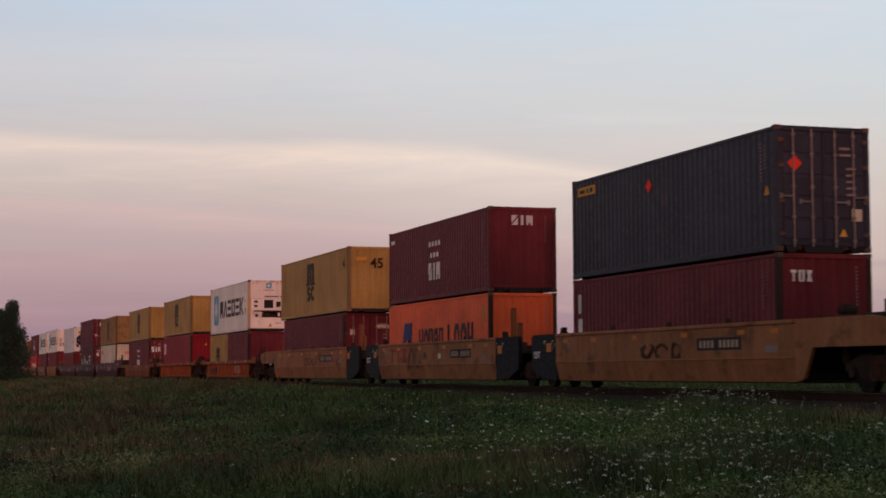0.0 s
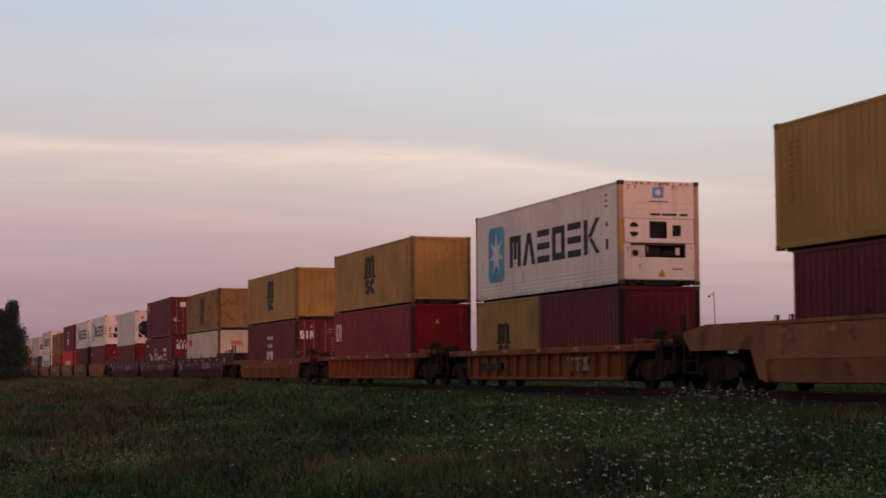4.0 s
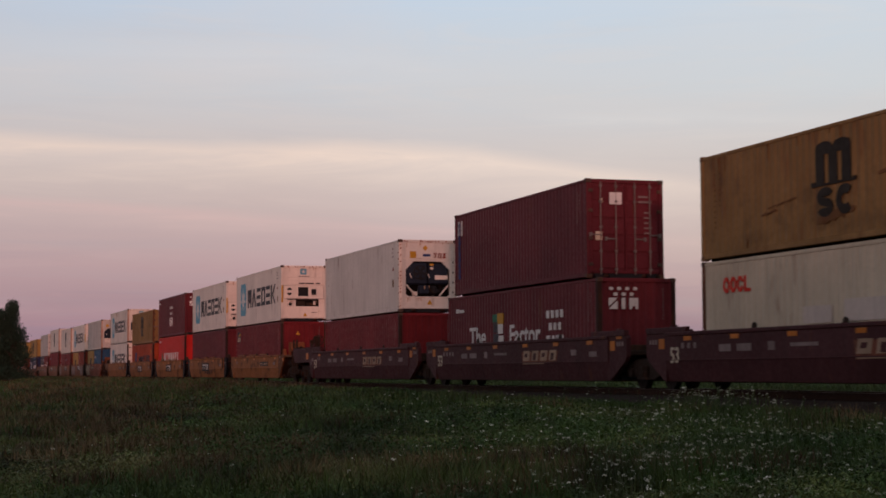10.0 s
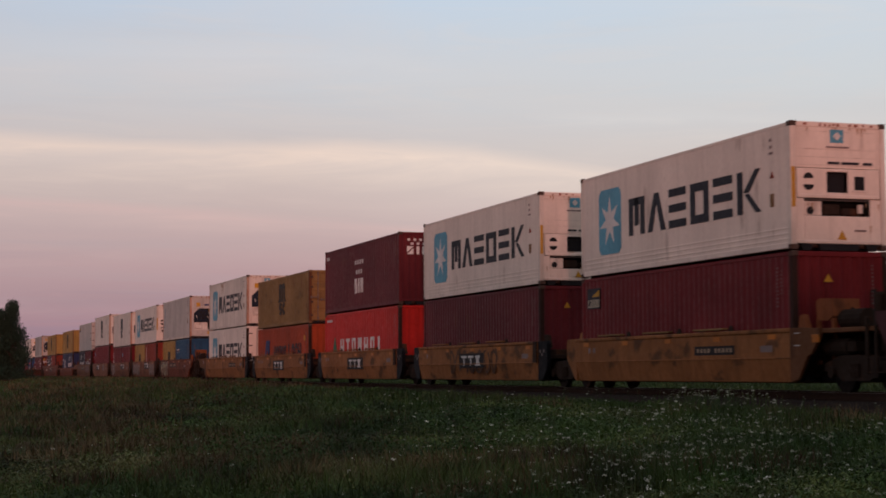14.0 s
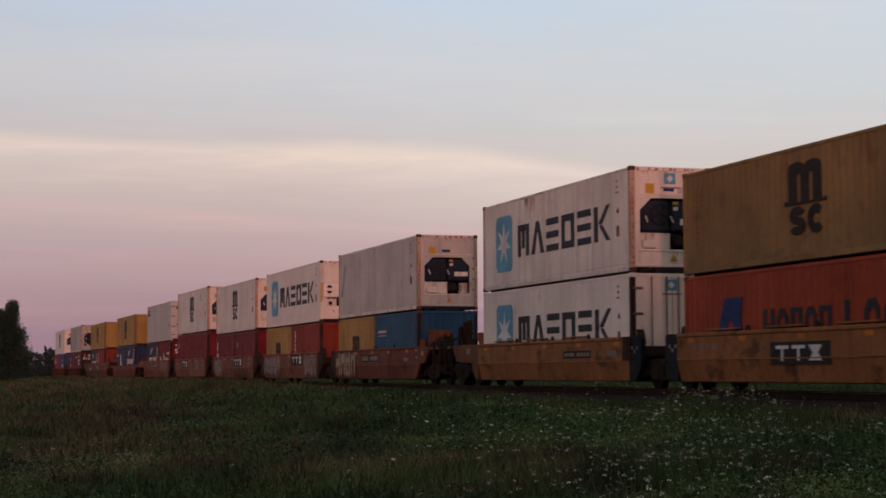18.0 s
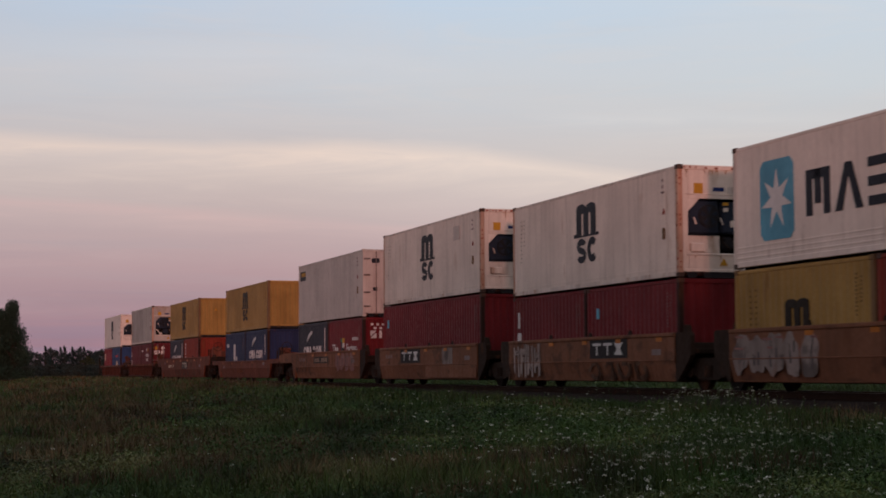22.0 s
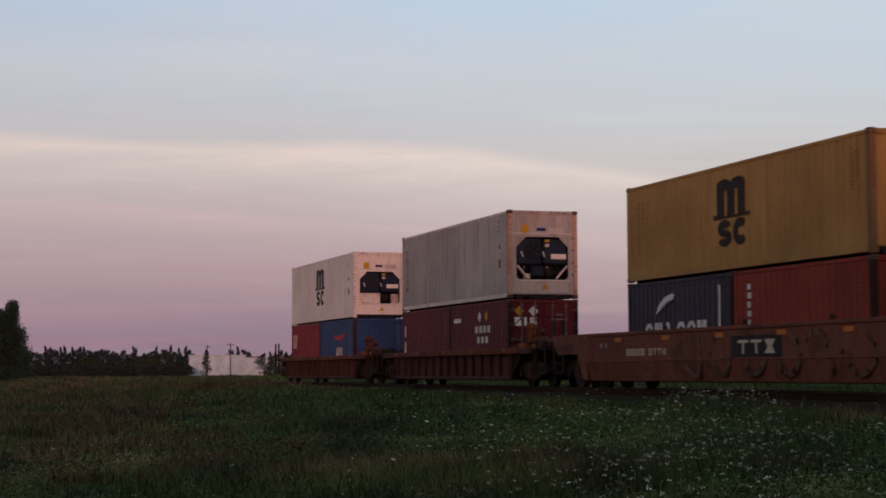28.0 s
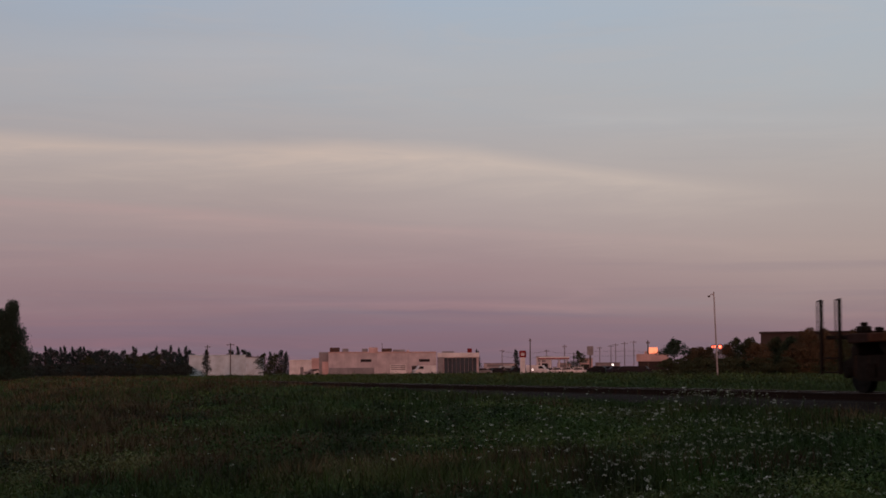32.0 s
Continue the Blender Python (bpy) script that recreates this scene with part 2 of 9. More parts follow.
def paint(name, rgb, rough=0.55, rust=0.0, dirt=0.35, metal=0.0, grain=1.0, bump=0.12, streak=True, rusty=(0.11, 0.042, 0.018), fade=0.72, blotch=0.0):
    """Weathered paint: two scales of fading, dirt that runs down in streaks, rust."""
    if name in MATS:
        return MATS[name]
    m = bpy.data.materials.new(name)
    MATS[name] = m
    m.use_nodes = True
    nt = m.node_tree
    n, l = nt.nodes.new, nt.links.new
    bsdf = nt.nodes["Principled BSDF"]
    tc, oi = n("ShaderNodeTexCoord"), n("ShaderNodeObjectInfo")
    sh = n("ShaderNodeVectorMath")
    sh.operation = "MULTIPLY_ADD"
    sh.inputs[1].default_value = (37.0, 17.0, 5.0)
    cx = n("ShaderNodeCombineXYZ")
    for i in range(3):
        l(oi.outputs["Random"], cx.inputs[i])
    l(cx.outputs[0], sh.inputs[0])
    l(tc.outputs["Object"], sh.inputs[2])

    def noise_at(scale, size, detail=4.0):
        mp, no = n("ShaderNodeMapping"), n("ShaderNodeTexNoise")
        mp.inputs["Scale"].default_value = scale
        no.inputs["Scale"].default_value, no.inputs["Detail"].default_value = size, detail
        l(sh.outputs[0], mp.inputs[0])
        l(mp.outputs[0], no.inputs["Vector"])
        return no.outputs["Fac"]

    def ranged(sock, a, b, c, d):
        r = n("ShaderNodeMapRange")
        for i, v in enumerate((a, b, c, d)):
            r.inputs[i + 1].default_value = v
        l(sock, r.inputs[0])
        return r.outputs[0]

    def mixed(fac, a, b, blend="MIX"):
        x = n("ShaderNodeMix")
        x.data_type, x.blend_type = "RGBA", blend
        l(fac, x.inputs[0])
        for sock, v in ((x.inputs[6], a), (x.inputs[7], b)):
            if isinstance(v, tuple):
                sock.default_value = (*v, 1)
            else:
                l(v, sock)
        return x.outputs[2]

    broad = noise_at((1, 1, 1), 0.55 * grain)
    fine = noise_at((1, 1, 1), 9.0 * grain, 6.0)
    dark = tuple(c * fade for c in rgb)
    pale = tuple(min(0.9, c * 1.12 + 0.003) for c in rgb)
    col = mixed(ranged(broad, 0.3, 0.7, 0, 1), dark, pale)
    col = mixed(ranged(fine, 0.35, 0.75, 0.0, 0.35), col, tuple(c * (fade - 0.1) for c in rgb))
    run_down = noise_at((2.6, 2.6, 0.16), 1.7, 5.0) if streak else noise_at((1, 1, 1), 2.3, 5.0)
    grime = tuple(0.45 * c + 0.003 for c in rgb)
    col = mixed(ranged(run_down, 0.48, 0.72, 0.0, dirt), col, grime)
    if rust > 0:
        spots = noise_at((1.6, 1.6, 0.5), 1.5, 8.0)
        col = mixed(ranged(spots, 0.66 - 0.22 * rust, 0.80 - 0.16 * rust, 0.0, min(1.0, 0.55 + rust * 0.4)), col, rusty)
    if blotch > 0:
        worn = noise_at((1.0, 1.0, 1.5), 1.1, 7.0)
        col = mixed(ranged(worn, 0.56, 0.66, 0.0, blotch), col, tuple(0.16 * c + 0.010 for c in rgb))
    l(col, bsdf.inputs["Base Color"])
    l(ranged(fine, 0.3, 0.7, max(0.05, rough - 0.1), min(1.0, rough + 0.15)), bsdf.inputs["Roughness"])
    bsdf.inputs["Metallic"].default_value = metal
    bsdf.inputs["Specular IOR Level"].default_value = 0.5 if (metal > 0 or rough < 0.2) else 0.07
    if bump:
        bp = n("ShaderNodeBump")
        bp.inputs["Strength"].default_value, bp.inputs["Distance"].default_value = bump, 0.01
        l(fine, bp.inputs["Height"])
        l(bp.outputs[0], bsdf.inputs["Normal"])
    return m


def glow(name, rgb, power):
    m = bpy.data.materials.new(name)
    m.use_nodes = True
    b = m.node_tree.nodes["Principled BSDF"]
    b.inputs["Base Color"].default_value = (*rgb, 1)
    b.inputs["Emission Color"].default_value = (*rgb, 1)
    b.inputs["Emission Strength"].default_value = power
    return m


YELLOW = paint("yellow_container_paint", (0.318, 0.197, 0.060), 0.5, 0.10)
OLD_YELLOW = paint("worn_yellow_container_paint", (0.235, 0.144, 0.058), 0.6, 0.36, rusty=(0.13, 0.05, 0.022), blotch=0.3)
ORANGE = paint("orange_container_paint", (0.66, 0.118, 0.044), 0.5, 0.05)
RUSTRED = paint("rust_red_container_paint", (0.200, 0.034, 0.022), 0.55, 0.1)
DULL_ORANGE = paint("dull_dark_orange_container_paint", (0.30, 0.052, 0.020), 0.55, 0.1)
MAROON = paint("maroon_container_paint", (0.112, 0.0178, 0.0240), 0.5, 0.08)
WINE = paint("wine_red_container_paint", (0.138, 0.0145, 0.019), 0.5, 0.05)
DARK_WINE = paint("dark_wine_container_paint", (0.102, 0.0165, 0.024), 0.5, 0.06)
RED = paint("red_container_paint", (0.185, 0.010, 0.017), 0.45, 0.03)
BRIGHT_RED = paint("bright_red_container_paint", (0.46, 0.022, 0.018), 0.45, 0.02)
NAVY = paint("navy_container_paint", (0.028, 0.029, 0.044), 0.45, 0.05)
DEEP_BLUE = paint("deep_blue_container_paint", (0.020, 0.029, 0.078), 0.45, 0.05)
BLUE = paint("blue_container_paint", (0.029, 0.060, 0.150), 0.5, 0.08)
SEA_BLUE = paint("sea_blue_container_paint", (0.026, 0.080, 0.158), 0.5, 0.08)
WHITE = paint("white_container_paint", (0.66, 0.585, 0.53), 0.45, 0.06, 0.22, fade=0.90)
GREY = paint("pale_grey_container_paint", (0.46, 0.42, 0.395), 0.5, 0.16, 0.35, fade=0.84)
CREAM = paint("off_white_container_paint", (0.47, 0.425, 0.335), 0.5, 0.16, 0.35, fade=0.85)
RUSTY_WHITE = paint("rust_stained_white_paint", (0.46, 0.31, 0.235), 0.6, 0.62, 0.5, rusty=(0.30, 0.10, 0.05))
RUST_RUN = paint("thin_brown_rust_run", (0.40, 0.27, 0.18), 0.7, 0.3, 0.5, rusty=(0.26, 0.12, 0.06))
DULL_AMBER = paint("dirty_amber_reflector", (0.17, 0.06, 0.014), 0.5, 0.0, 0.4, bump=0.0)
PALE = paint("greyish_white_container_paint", (0.56, 0.53, 0.50), 0.5, 0.12, 0.3, fade=0.88)
WORN_WHITE = paint("rust_spotted_white_paint", (0.64, 0.57, 0.515), 0.5, 0.20, 0.4, rusty=(0.34, 0.22, 0.15), fade=0.86)
TAN_MARK = paint("worn_tan_lettering", (0.30, 0.22, 0.16), 0.6, 0.0, 0.5, bump=0.0)
DIRTY_GREY = paint("dirty_grey_container_paint", (0.41, 0.375, 0.35), 0.55, 0.32, 0.65, rusty=(0.24, 0.185, 0.15), fade=0.72)
SPRAY_CREAM = paint("cream_spray_paint", (0.38, 0.30, 0.20), 0.6, 0.0, 0.6, bump=0.0, blotch=0.55)
STAINED = paint("stained_white_paint", (0.62, 0.56, 0.51), 0.55, 0.42, 0.6, rusty=(0.30, 0.17, 0.10), fade=0.82)
UNIT = paint("dark_blue_grey_unit_casing", (0.018, 0.025, 0.042), 0.5, 0.0, 0.4)
STEEL = paint("dull_steel", (0.13, 0.11, 0.105), 0.5, 0.3, 0.4, 0.3)
DARK = paint("dark_machinery", (0.016, 0.016, 0.019), 0.5, 0.0, 0.2)
BLACK_GAP = paint("black_recess", (0.006, 0.006, 0.006), 0.9, 0.0, 0.1, bump=0.0)
CASTING = paint("worn_corner_casting", (0.075, 0.05, 0.042), 0.6, 0.6)
CASTING_TAN = paint("worn_tan_corner_casting", (0.17, 0.105, 0.055), 0.6, 0.6)
INK_WHITE = paint("white_lettering", (0.62, 0.62, 0.62), 0.5, 0.0, 0.25, bump=0.0)
INK_FADED = paint("faded_grey_lettering", (0.20, 0.16, 0.16), 0.6, 0.0, 0.5, bump=0.0)
INK_DARK = paint("dark_lettering", (0.022, 0.024, 0.034), 0.5, 0.0, 0.2, bump=0.0)
INK_BROWN = paint("brown_black_lettering", (0.016, 0.011, 0.007), 0.5, 0.0, 0.2, bump=0.0)
INK_TAN = paint("worn_brown_lettering", (0.115, 0.066, 0.024), 0.6, 0.0, 0.5, bump=0.0)
INK_DUST = paint("worn_grey_lettering", (0.33, 0.305, 0.255), 0.6, 0.0, 0.5, bump=0.0)
RUST_SCRAPE = paint("thin_rusty_scrape", (0.150, 0.075, 0.032), 0.7, 0.4, 0.5, rusty=(0.09, 0.036, 0.018), bump=0.0)
RUST_SPOT = paint("small_red_rust_spot", (0.27, 0.095, 0.065), 0.7, 0.4, 0.5, bump=0.0)
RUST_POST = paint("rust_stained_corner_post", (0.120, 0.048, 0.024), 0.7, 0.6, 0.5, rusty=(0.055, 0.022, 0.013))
# dark brown that stands for shade at lower containers' leading corners
SHADE_POST = paint("shade_dark_corner_post", (0.034, 0.017, 0.014), 0.7, 0.4, 0.4)
INK_SKY = paint("sky_blue_panel", (0.11, 0.34, 0.48), 0.5, 0.0, 0.25, bump=0.0)
INK_BLUE = paint("blue_panel", (0.014, 0.030, 0.13), 0.5, 0.0, 0.2, bump=0.0)
INK_RED = paint("red_lettering", (0.62, 0.035, 0.02), 0.5, 0.0, 0.2, bump=0.0)
INK_YELLOW = paint("yellow_sign_paint", (0.46, 0.25, 0.03), 0.5, 0.0, 0.2, bump=0.0)
INK_GREEN = paint("green_panel", (0.02, 0.16, 0.09), 0.5, 0.0, 0.2, bump=0.0)
DULL_RED = paint("dull_red_lettering", (0.22, 0.028, 0.022), 0.6, 0.0, 0.4, bump=0.0)
REFLECTOR = paint("amber_reflector", (0.42, 0.14, 0.018), 0.35, 0.0, 0.15, bump=0.0)
CAR_YELLOW = paint("faded_yellow_car_paint", (0.250, 0.108, 0.050), 0.65, 0.30, 0.5, blotch=0.6)
CAR_TAN = paint("dull_brownish_yellow_car_paint", (0.185, 0.082, 0.047), 0.65, 0.35, 0.55, blotch=0.6)
CAR_GOLD = paint("golden_yellow_car_paint", (0.252, 0.107, 0.040), 0.65, 0.22, 0.5, blotch=0.75)
CAR_RUST = paint("rusty_brown_car_paint", (0.195, 0.066, 0.028), 0.7, 0.45, 0.5, blotch=0.5)
CAR_BROWN = paint("reddish_brown_car_paint", (0.1472, 0.0538, 0.0358), 0.7, 0.35, 0.5, blotch=0.5)
CAR_TAIL = paint("dark_rusty_tail_car_paint", (0.062, 0.0285, 0.0225), 0.7, 0.4, 0.5, blotch=0.4)
TAIL_CHORD = paint("rusty_top_chord", (0.110, 0.038, 0.022), 0.75, 0.5, 0.5, rusty=(0.20, 0.065, 0.025), blotch=0.5)
END_GOLD = paint("grimy_golden_end_paint", (0.130, 0.058, 0.028), 0.7, 0.4, 0.6, blotch=0.6)
CAR_PURPLE = paint("dark_purple_brown_car_paint", (0.056, 0.0190, 0.0225), 0.6, 0.15, 0.4)
CAR_BLUE = paint("dark_blue_end_paint", (0.0055, 0.0065, 0.010), 0.6, 0.12, 0.4)
GRIME = paint("grimy_running_gear", (0.026, 0.0170, 0.013), 0.75, 0.3, 0.4)
WHEEL = paint("worn_wheel_steel", (0.013, 0.010, 0.009), 0.6, 0.35, 0.3)
CAR_DARK = paint("dark_brown_end_paint", (0.030, 0.018, 0.013), 0.75, 0.35, 0.5)
SPRAY = paint("pale_spray_paint", (0.36, 0.29, 0.265), 0.6, 0.0, 0.6, bump=0.0, blotch=0.6)
SPRAY_WORN = paint("worn_grey_spray_paint", (0.25, 0.205, 0.19), 0.65, 0.25, 0.7, bump=0.0, rusty=(0.14, 0.065, 0.04), blotch=0.7)
SPRAY_SLATE = paint("slate_spray_paint", (0.11, 0.095, 0.095), 0.6, 0.0, 0.6, bump=0.0)
SPRAY_PINK = paint("pinkish_spray_paint", (0.24, 0.12, 0.11), 0.6, 0.0, 0.5, bump=0.0)
SPRAY_FAINT = paint("worn_dark_spray_paint", (0.115, 0.062, 0.04), 0.65, 0.3, 0.6, bump=0.0, rusty=(0.16, 0.08, 0.04), blotch=0.6)
SPRAY_DARK = paint("black_spray_paint", (0.02, 0.018, 0.02), 0.6, 0.0, 0.3, bump=0.0)
SPRAY_TEAL = paint("teal_spray_paint", (0.12, 0.28, 0.28), 0.6, 0.0, 0.3, bump=0.0)

# ---------------------------------------------------------------- containers
W = 2.438


def side_panel(L, H):
    """Corrugated side wall, seen from outside at +y."""
    def make():
        sh, x0, x1, z0, z1 = Shape(), -L / 2 + 0.12, L / 2 - 0.12, 0.15, H - 0.10
        k = max(1, round((x1 - x0) / 0.278))
        p = (x1 - x0) / k
        prof = []
        for i in range(k):
            a = x0 + i * p
            prof += [(a, 0.012), (a + 0.26 * p, 0.012), (a + 0.5 * p, 0.027), (a + 0.76 * p, 0.027)]
        prof.append((x1, 0.012))
        vs = [(x, W / 2 - d, z) for x, d in prof for z in (z0, z1)]
        fs = [(2 * i + 2, 2 * i, 2 * i + 1, 2 * i + 3) for i in range(len(prof) - 1)]
        return sh.add(vs, fs)
    return make


def smooth_side(L, H, ribs=True):
    """Flat insulated side wall with narrow ribs low down and faint upright seams."""
    def make():
        y = W / 2
        prof = [(0.15, 0.012), (0.22, 0.012), (0.23, 0.005), (0.26, 0.005), (0.27, 0.012), (0.34, 0.012), (0.35, 0.005), (0.38, 0.005), (0.39, 0.012), (0.46, 0.012), (0.47, 0.005), (0.50, 0.005), (0.51, 0.012), (H - 0.10, 0.012)]
        if not ribs:
            prof = [(0.15, 0.012), (0.24, 0.012), (0.245, 0.006), (0.27, 0.006), (0.275, 0.012), (H - 0.10, 0.012)]
        sh = Shape().prism_x([(y - d, z) for z, d in prof] + [(y - 0.08, H - 0.10), (y - 0.08, 0.15)], -L / 2 + 0.12, L / 2 - 0.12)
        return sh
    return make


def end_panel(L, H):
    def make():
        sh, y0, y1, z0, z1 = Shape(), -W / 2 + 0.14, W / 2 - 0.14, 0.16, H - 0.12
        k = 8
        p = (y1 - y0) / k
        prof = []
        for i in range(k):
            a = y0 + i * p
            prof += [(a, 0.02), (a + 0.26 * p, 0.02), (a + 0.5 * p, 0.06), (a + 0.76 * p, 0.06)]
        prof.append((y1, 0.02))
        vs = [(-L / 2 + d, y, z) for y, d in prof for z in (z0, z1)]
        fs = [(2 * i + 2, 2 * i, 2 * i + 1, 2 * i + 3) for i in range(len(prof) - 1)]
        return sh.add(vs, fs)
    return make


def side_marks(L, rects, proud=0.004):
    """Flat paint shapes on the side wall: (from the rear end, to, low, high), or outlines."""
    sh = Shape()
    for r in rects:
        if len(r) != 4 or isinstance(r[0], tuple):
            sh.prism([(L / 2 - p, z) for p, z in r], W / 2 - 0.012, W / 2 + proud)
            continue
        p0, p1, z0, z1 = r
        sh.box(L / 2 - p1, L / 2 - p0, W / 2 - 0.012, W / 2 + proud, z0, z1)
    return sh


def end_marks(L, rects, proud=0.004):
    """The same on the leading end: (from the near edge, to, low, high)."""
    sh = Shape()
    for r in rects:
        if len(r) != 4 or isinstance(r[0], tuple):
            sh.prism_x([(W / 2 - q, z) for q, z in r], -L / 2 - proud, -L / 2 + 0.03)
            continue
        q0, q1, z0, z1 = r
        sh.box(-L / 2 - proud, -L / 2 + 0.03, W / 2 - q1, W / 2 - q0, z0, z1)
    return sh


def blocks(kinds, p0, p1, z0, z1, gap=0.22):
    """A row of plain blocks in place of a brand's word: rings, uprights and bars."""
    k, out = len(kinds), []
    cell = (p1 - p0) / k
    h = z1 - z0
    for i, kind in enumerate(kinds):
        a, b = p0 + i * cell, p0 + (i + 1 - gap) * cell
        w = b - a
        s = min(0.30 * w, 0.26 * h)
        if kind == "3":
            out += [(a, a + s, z0, z1), (b - s, b, z0, z1), ((a + b - s) / 2, (a + b + s) / 2, z0 + 0.25 * h, z1), (a + s, b - s, z1 - s * 0.8, z1)]
        elif kind == "2":
            out += [(a, a + s, z0, z1), (b - s, b, z0, z1), (a + s, b - s, z0 + 0.38 * h, z0 + 0.38 * h + s * 0.8)]
        elif kind == "r":
            out += [(a, a + s, z0, z1), (b - s, b, z0, z1), (a + s, b - s, z0, z0 + s * 0.8), (a + s, b - s, z1 - s * 0.8, z1)]
        elif kind in "oc":
            m, n, u, v = (a + b) / 2, (z0 + z1) / 2, w / 2, h / 2
            turn = [radians(22.5 + 45 * j) for j in range(8)] + ([radians(381.5)] if kind == "o" else [])
            out.append(tuple((m + 1.06 * u * math.cos(q), n + 1.06 * v * math.sin(q)) for q in turn) + tuple((m + 0.55 * u * math.cos(q), n + 0.55 * v * math.sin(q)) for q in turn[::-1]))
        elif kind == "h":
            out += [(a, b, z0, z0 + 0.2 * h), (a, b, z0 + 0.4 * h, z0 + 0.6 * h), (a, b, z0 + 0.8 * h, z1)]
        elif kind == "|":
            out += [(a + 0.3 * w, b - 0.3 * w, z0, z1)]
        elif kind == "u":
            out += [(a, a + s, z0, z1), (a + s, b, z0, z0 + 0.2 * h)]
        elif kind == "t":
            out += [(a, b, z1 - 0.22 * h, z1), ((a + b - s) / 2, (a + b + s) / 2, z0, z1 - 0.22 * h)]
        elif kind == "a":
            m = (a + b) / 2
            out += [((a - 0.05 * w, z0), (a + s * 0.9, z0), (m, z1 - 0.25 * h), (m, z1), (m - s * 0.5, z1)), ((b + 0.05 * w, z0), (b - s * 0.9, z0), (m + 0.001, z1 - 0.25 * h), (m + 0.001, z1), (m + s * 0.5, z1))]
        elif kind == "k":
            out += [(a, a + s, z0, z1), ((a + s * 1.15, z0 + 0.5 * h), (b - s * 0.4, z1), (b + s * 0.5, z1), (a + s * 2.1, z0 + 0.48 * h)), ((a + s * 1.4, z0 + 0.46 * h), (a + s * 2.2, z0 + 0.46 * h), (b + s * 0.6, z0), (b - s * 0.4, z0))]
        elif kind == "y":
            m, n = (a + b) / 2, (z0 + z1) / 2
            out += [((a, z1), (b, z1), (m + 0.2 * w, n), (m - 0.2 * w, n)), ((a, z0), (m - 0.2 * w, n - 0.002), (m + 0.2 * w, n - 0.002), (b, z0))]
        elif kind == "z":
            out += [((a, z1), (b, z1), (a + 0.1 * w, z0 + 0.3 * h), (a, z0 + 0.3 * h)), ((b, z0), (a, z0), (b - 0.1 * w, z1 - 0.3 * h), (b, z1 - 0.3 * h))]
        else:
            out += [(a, b, z0, z1)]
    return out


def put_blocks(ob, L, kinds, p0, p1, z0, z1, gap, ink, face=None, proud=0.004):
    """The row of blocks, each a part of its own."""
    cell = (p1 - p0) / len(kinds)
    for i, kind in enumerate(kinds):
        part("painted_block", (face or side_marks)(L, blocks(kind, p0 + i * cell, p0 + (i + 1) * cell, z0, z1, gap), proud), ink, ob)


def lines(p0, z0, rows, wide, high, lead, seed=1):
    """Small unreadable writing as plain bars."""
    r = random.Random(seed)
    return [(p0, p0 + wide * r.uniform(0.55, 1.0), z0 - i * lead - high, z0 - i * lead) for i in range(rows)]


def column(p0, z1, count, size, lead, seed=2):
    """Writing stacked downwards, as bars."""
    r = random.Random(seed)
    return [(p0, p0 + size * r.uniform(0.7, 1.0), z1 - i * lead - size * 0.8, z1 - i * lead) for i in range(count)]


def triangle_mark(L, q, z, size, on_end=True):
    sh = Shape()
    if on_end:
        sh.prism_x([(W / 2 - q - size / 2, z), (W / 2 - q + size / 2, z), (W / 2 - q, z + size * 0.9)], -L / 2 - 0.006, -L / 2 + 0.03)
    else:
        sh.prism([(L / 2 - q - size / 2, z), (L / 2 - q + size / 2, z), (L / 2 - q, z + size * 0.9)], W / 2 - 0.012, W / 2 + 0.006)
    return sh


def diamond_mark(L, p, z, size, on_end=False):
    a = size / 2
    sh = Shape()
    if on_end:
        y = W / 2 - p
        return sh.prism_x([(y - a, z), (y, z + a), (y + a, z), (y, z - a)], -L / 2 - 0.007, -L / 2 + 0.03)
    x = L / 2 - p
    return sh.prism([(x - a, z), (x, z + a), (x + a, z), (x, z - a)], W / 2 - 0.012, W / 2 + 0.007)


def words(text, size, mat, name, deep=0.006):
    """Readable writing in the built-in font, as a mesh in x and z, facing -y."""
    cu = bpy.data.curves.new("writing", "FONT")
    cu.body, cu.size, cu.extrude, cu.align_x = text, size, deep / 2, "LEFT"
    cu.resolution_u = 3
    cu.offset = 0.018 * size
    tmp = bpy.data.objects.new("writing", cu)
    scene.collection.objects.link(tmp)
    bpy.context.view_layer.update()
    me = bpy.data.meshes.new_from_object(tmp.evaluated_get(bpy.context.evaluated_depsgraph_get()))
    bpy.data.objects.remove(tmp)
    me.name = name
    me.materials.clear()
    me.materials.append(mat)
    return me


def write_side(ob, text, p, z, size, mat, L, label=""):
    o = part("lettering", words(text, size, mat, "lettering"), mat, ob, label)
    o.matrix_basis = pose(L / 2 - p, W / 2 + 0.004, z, 90, 0, 180)
    return o


def write_end(ob, text, q, z, size, mat, L, label=""):
    o = part("lettering", words(text, size, mat, "lettering"), mat, ob, label)
    o.matrix_basis = pose(-L / 2 - 0.006, W / 2 - q, z, 90, 0, -90)
    return o


